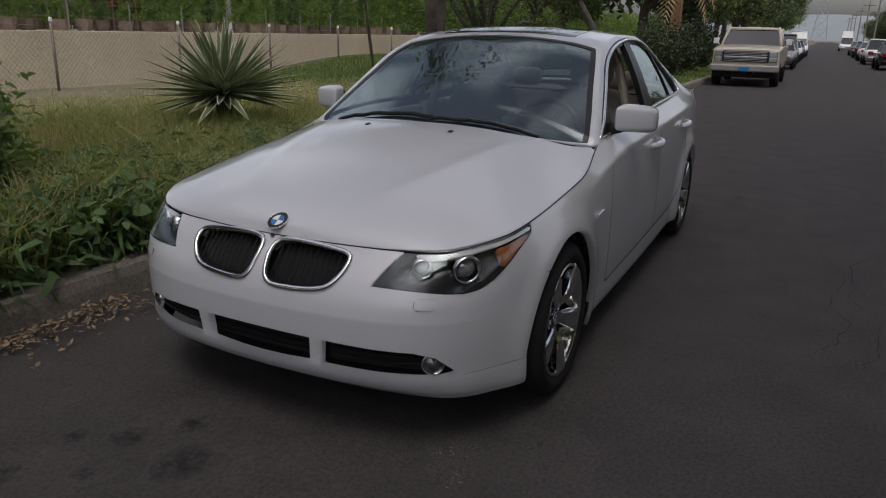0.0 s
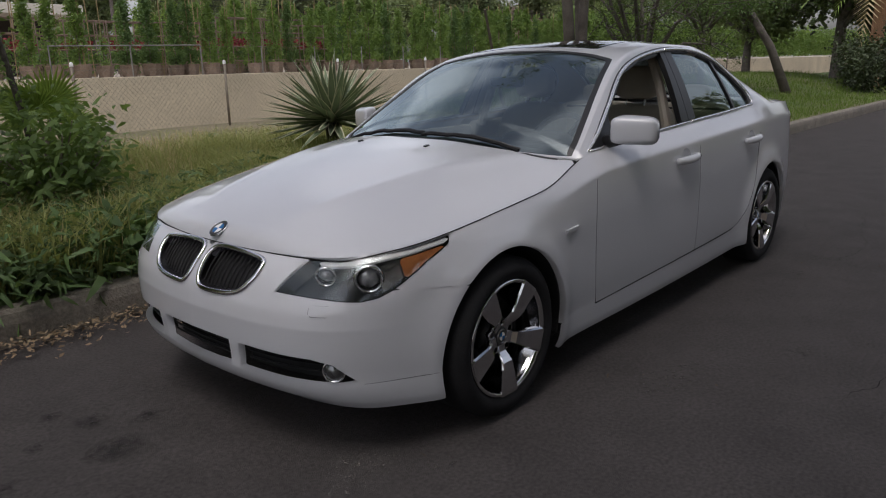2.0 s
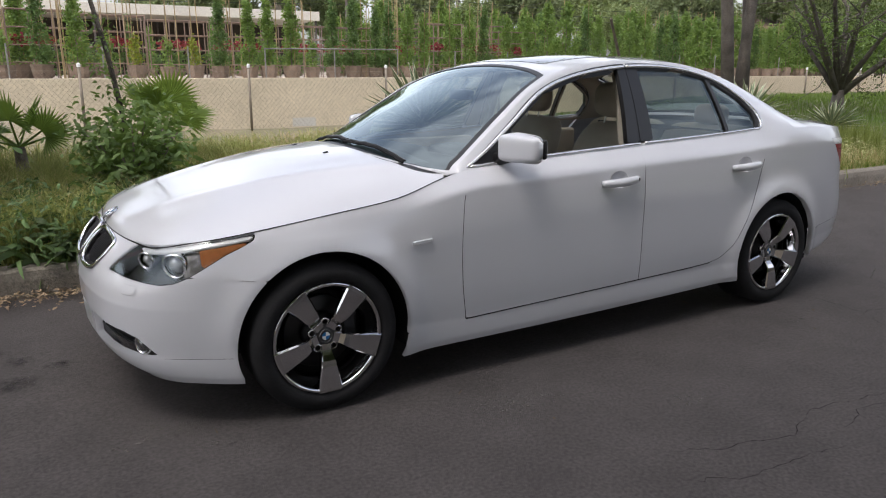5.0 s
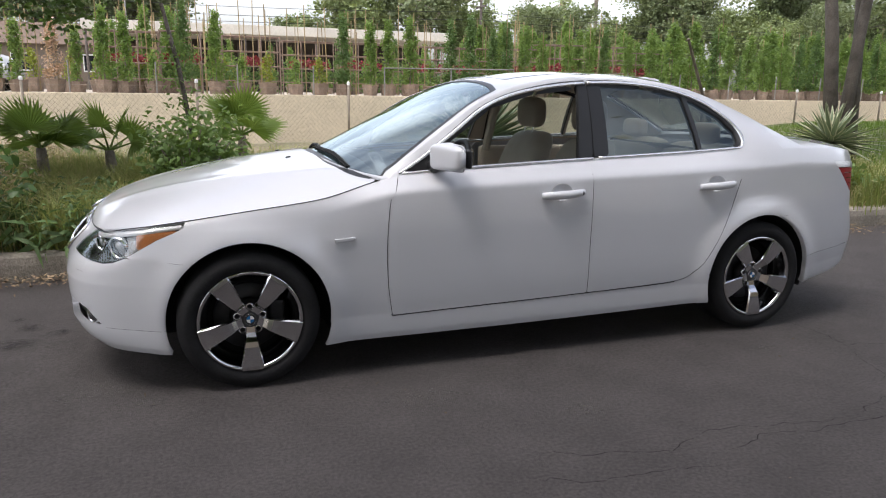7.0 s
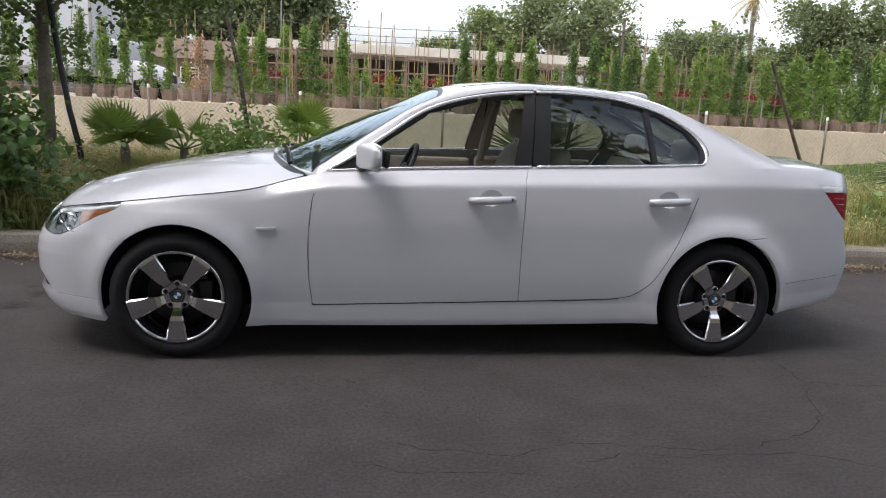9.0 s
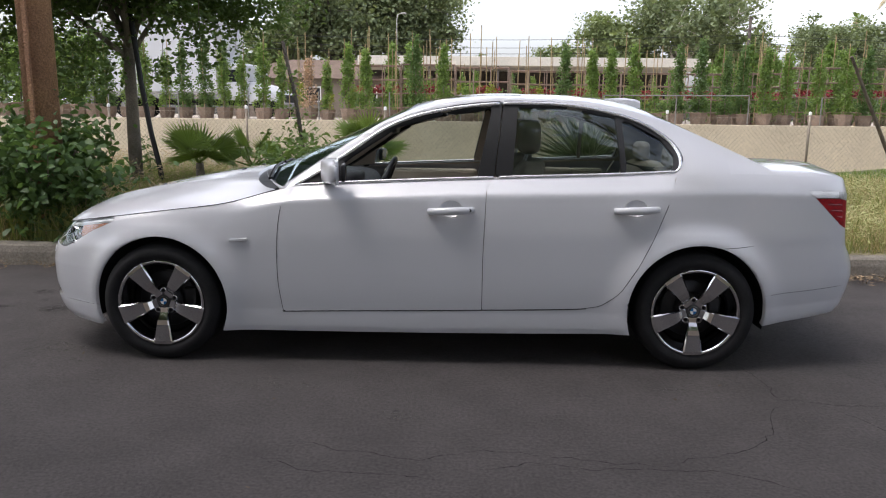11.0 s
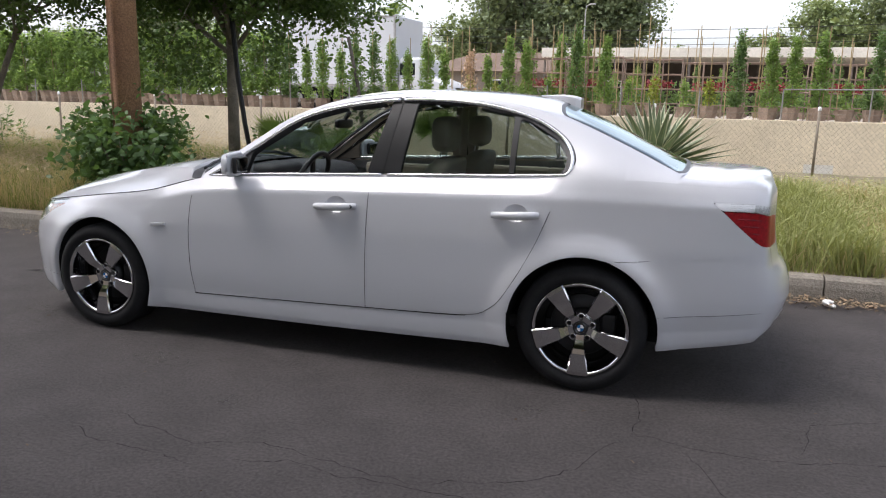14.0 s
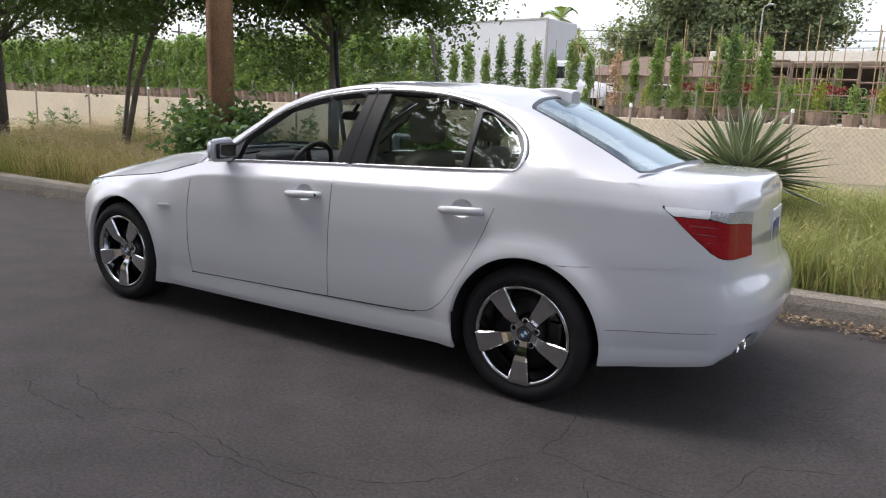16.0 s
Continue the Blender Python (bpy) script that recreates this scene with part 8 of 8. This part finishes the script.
def street_car(c, turn, paint, label, L=4.6, H=1.42):
    sc = thing("parked_car", label, "car", pose(c[0], c[1], 0, 0, 0, turn), "cars parked along the street")
    h = L / 2
    rows = [(-h, 0.45, 0.70, 0.66), (-h + 0.15, 0.3, 0.80, 0.76), (-h + 1.1, 0.25, 0.88, 0.90), (-h + 2.4, 0.24, 0.89, 0.93), (h - 0.9, 0.25, 0.88, 0.95), (h - 0.12, 0.3, 0.82, 0.90), (h, 0.45, 0.72, 0.75)]
    vs, fs = [], []
    for x, zb, hw, zt in rows:
        vs += [(x, -hw * 0.9, zb), (x, -hw, (zb + zt) / 2), (x, -hw * 0.94, zt - 0.05), (x, -hw * 0.75, zt), (x, hw * 0.75, zt), (x, hw * 0.94, zt - 0.05), (x, hw, (zb + zt) / 2), (x, hw * 0.9, zb)]
    for i in range(len(rows) - 1):
        fs += [(i * 8 + k, i * 8 + (k + 1) % 8, (i + 1) * 8 + (k + 1) % 8, (i + 1) * 8 + k) for k in range(8)]
    fs += [tuple(range(8)), tuple(range((len(rows) - 1) * 8 + 7, (len(rows) - 1) * 8 - 1, -1))]
    part("body", (vs, fs), paint, sc, smooth=True)
    vs = []
    for x, z, hw in ((-h + 1.25, 0.90, 0.80), (-h + 1.95, H - 0.06, 0.62), (h - 1.6, H - 0.06, 0.62), (h - 0.75, 0.93, 0.78)):
        vs += [(x, -hw, z), (x, hw, z)]
    boxy = H > 2
    part("cargo_body" if boxy else "glasshouse", (vs, [(0, 1, 3, 2), (2, 3, 5, 4), (4, 5, 7, 6), (0, 2, 4, 6), (1, 7, 5, 3), (0, 6, 7, 1)]), paint if boxy else M_DARKGLASS, sc, "" if boxy else "dark windows")
    if boxy:
        lerp = lambda f: (-h + 1.25 + 0.7 * f, 0.90 + (H - 0.96) * f)
        (xa, za), (xb, zb) = lerp(0.06), lerp(0.52)
        vs = [(x - d, s * hw, z) for d in (0.03, -0.03) for x, z, hw in ((xa, za, 0.76), (xb, zb, 0.68)) for s in (-1, 1)]
        part("windscreen", (vs, [(0, 1, 3, 2), (4, 6, 7, 5), (0, 4, 5, 1), (2, 3, 7, 6), (0, 2, 6, 4), (1, 5, 7, 3)]), M_DARKGLASS, sc)
    part("roof", box_bm((-h + 1.9, -0.64, H - 0.08), (h - 1.55, 0.64, H), 0.03), paint, sc)
    for s in (-1, 1):
        for x in (-h + 0.85, h - 0.95):
            road_wheel(sc, x, s * 0.89, 0.31, 0.2, s)
        part("headlamp", box_bm((-h - 0.005, s * 0.55 - 0.15, 0.58), (-h + 0.1, s * 0.55 + 0.15, 0.70), 0.02), M_REARCLEAR, sc)
        part("tail_lamp", box_bm((h - 0.08, s * 0.58 - 0.14, 0.68), (h + 0.01, s * 0.58 + 0.14, 0.84), 0.02), M_RED, sc)
    return sc


M_SILVER = mat("silver_paint", (0.42, 0.40, 0.38), 0.3, 0.6, coat=0.6, var=0.05, scale=2)
M_DARKPAINT = mat("dark_paint", (0.03, 0.035, 0.045), 0.25, coat=0.8, var=0.1, scale=2)
M_BLUEPAINT = mat("blue_grey_paint", (0.10, 0.12, 0.16), 0.3, coat=0.8, var=0.1, scale=2)
street_car((38.5, 0.35), 0, M_SILVER, "silver car parked at the kerb")
street_car((46, 0.45), 0, M_DARKPAINT, "dark van parked at the kerb", 4.9, 1.75)
street_car((54, 0.45), 0, M_WHITEPAINT, "white car parked at the kerb")
street_car((63, 0.45), 0, M_BLUEPAINT, "blue-grey car parked at the kerb")
street_car((72, 0.4), 0, M_WHITEPAINT, "white van parked at the kerb", 5.4, 2.2)
street_car((43.0, -5.2), 180, M_DARKPAINT, "dark car parked across the street")
street_car((52.5, -5.0), 180, M_WHITEPAINT, "white car parked across the street", 4.8, 1.6)
street_car((62, -5.0), 180, M_WHITEPAINT, "white car parked across the street")
street_car((72, -5.0), 180, M_DARKPAINT, "dark car parked across the street")
street_car((84, -5.0), 180, M_SILVER, "silver car parked across the street")
street_car((118, -4.6), 0, M_WHITEPAINT, "white box van standing far down the street", 5.6, 2.8)

# ---- unseen wall across the road, added to keep low light off the sedan ----
tagged(part("light_block_wall", box_bm((-10, FAR_KERB - 2.2, 0.0), (6, FAR_KERB - 1.95, 2.3), 0.02), M_STUCCO), "plain tan wall added out of view across the road to block low light", "wall", kind="structure")

yard_car = street_car((-21.4, 27.5), 160, M_WHITEPAINT, "white car standing behind the nursery trees", 5.0, 1.7)
yard_car.matrix_world = pose(-18.2, 26.5, YARD, 0, 0, 160)

# ---- trees lining the street ----
SIDE = [(1, 29, 9.0, 0.72, 90), (4, 28, 5.2, 0.82, 200), (4, 33, 5.0, 0.85, 10), (1, 39, 5.2, 0.85, 60), (4, 45, 5.5, 0.95, 140), (4, 52, 5.2, 0.95, 220), (1, 60, 5.6, 0.95, 300),
        (4, 69, 5.5, 1.0, 45), (4, 79, 5.8, 1.0, 100), (1, 90, 6, 1.0, 10), (4, 102, 6, 1.05, 160), (4, 118, 6.5, 1.1, 250), (4, 138, 6.5, 1.15, 30), (1, 160, 7, 1.2, 70), (4, 190, 7.5, 1.3, 170)]
for k, x, y, s, tn in SIDE:
    far_put(k, x, y, s, 0.0, tn)
OPP = [(4, 40 + 11 * i, -10.8 - (i % 3) * 0.8, 0.62 + 0.07 * (i % 4), 47 * i) for i in range(15)]
for k, x, y, s, tn in OPP:
    far_put(k, x, y, s, 0.0, tn)
for i in range(3):                        # unseen trees across the road, sized and placed to shade the sedan's side
    far_put(i % 2, -9.2 + 4.6 * i, -11.4 - (i % 3) * 0.9, 1.38 + 0.08 * (i % 3), 0.0, 61 * i)
for k, x, y, s, tn in ((1, -14.8, -12.6, 1.35, 200), (1, 19.0, -12.0, 0.88, 10), (0, 30.0, -11.5, 0.80, 150)):
    far_put(k, x, y, s, 0.0, tn)
for i in range(8):
    up = thing("line_pole", "wooden street pole with a crossarm", "pole", pose(62 + 32 * i, -8.3, 0.1), "street poles")
    part("shaft", tube_geo([(0, 0, 0), (0, 0, 8.5)], [0.15, 0.1], 10), M_BARK, up)
    part("crossarm", box_bm((-0.06, -1.0, 7.7), (0.06, 1.0, 7.85), 0.01), M_BARK, up)
M_DARKCLUMP = leaf_mat("dark_clump_leaf", (0.060, 0.082, 0.038), 0.5, 0.55, 0.15)
for i in range(9):                        # palm stumps and undergrowth in the dark clump
    shrub("undergrowth", (22.0 + i * 1.3, 2.9 + (i % 3) * 0.45), 0.95, 0.8, 1.9, 2600, 0.10, M_DARKCLUMP, "dark shaggy undergrowth beneath the trees", 300 + i, 9, 0.2)

# houses close the far side of the road
for i, x in enumerate((-44, -22, 0, 22, 44, 70)):
    house((x, -24, 0.15), 15, 9, 3.0, 1.8, "low stucco house across the road", M_STUCCO, M_ROOFBROWN, 180)

# ---- transmission tower and hills ----
tw = thing("transmission_tower", "grey steel lattice transmission tower far down the street", "tower", pose(540, 1.6, 0))
M_LATTICE = mat("lattice_steel", (0.34, 0.35, 0.37), 0.6, 0.3, var=0.1, scale=1)
hw = lambda z: 4.6 - 3.3 * min(z / 34, 1) + (0 if z < 34 else 0)
lv = [0, 8, 15, 21, 26.5, 31, 35, 39, 43]
geo = []
for sx in (-1, 1):
    for sy in (-1, 1):
        part("leg", tube_geo([(sx * hw(z), sy * hw(z), z) for z in lv], 0.18, 5), M_LATTICE, tw)
for a, b in zip(lv[:-1], lv[1:]):
    for sx in (-1, 1):
        geo.append(tube_geo([(sx * hw(a), -hw(a), a), (sx * hw(b), hw(b), b)], 0.11, 4))
        geo.append(tube_geo([(sx * hw(a), hw(a), a), (sx * hw(b), -hw(b), b)], 0.11, 4))
        geo.append(tube_geo([(-hw(a), sx * hw(a), a), (hw(b), sx * hw(b), b)], 0.11, 4))
    geo.append(tube_geo([(0, -hw(b), b), (0, hw(b), b)], 0.12, 4))
part("bracing", merge_geo(geo), M_LATTICE, tw)
for z in (31, 37, 43):
    part("crossarm", merge_geo([tube_geo([(0, -8, z), (0, 8, z)], 0.16, 4), tube_geo([(0, -8, z), (0, 0, z + 2)], 0.1, 4), tube_geo([(0, 8, z), (0, 0, z + 2)], 0.1, 4)]), M_LATTICE, tw)
# aerial haze is put into the hills' blue-grey colour
M_HILL = mat("hazy_hill", (0.27, 0.295, 0.31), 1.0, var=0.12, scale=0.004)
hp = [(2300, y, 0) for y in np.linspace(-1600, 2600, 60)]
vs = [(x, y, -1) for x, y, _ in hp] + [(x + 300, y, 52 + 50 * noise.noise(Vector((y * 0.0022, 1.7, 0))) + 16 * noise.noise(Vector((y * 0.009, 3.7, 0)))) for x, y, _ in hp]
tagged(part("backdrop_hills", (vs, [(i, i + 1, 61 + i, 60 + i) for i in range(59)]), M_HILL), "hazy blue-grey hills on the horizon", "hills", kind="structure")
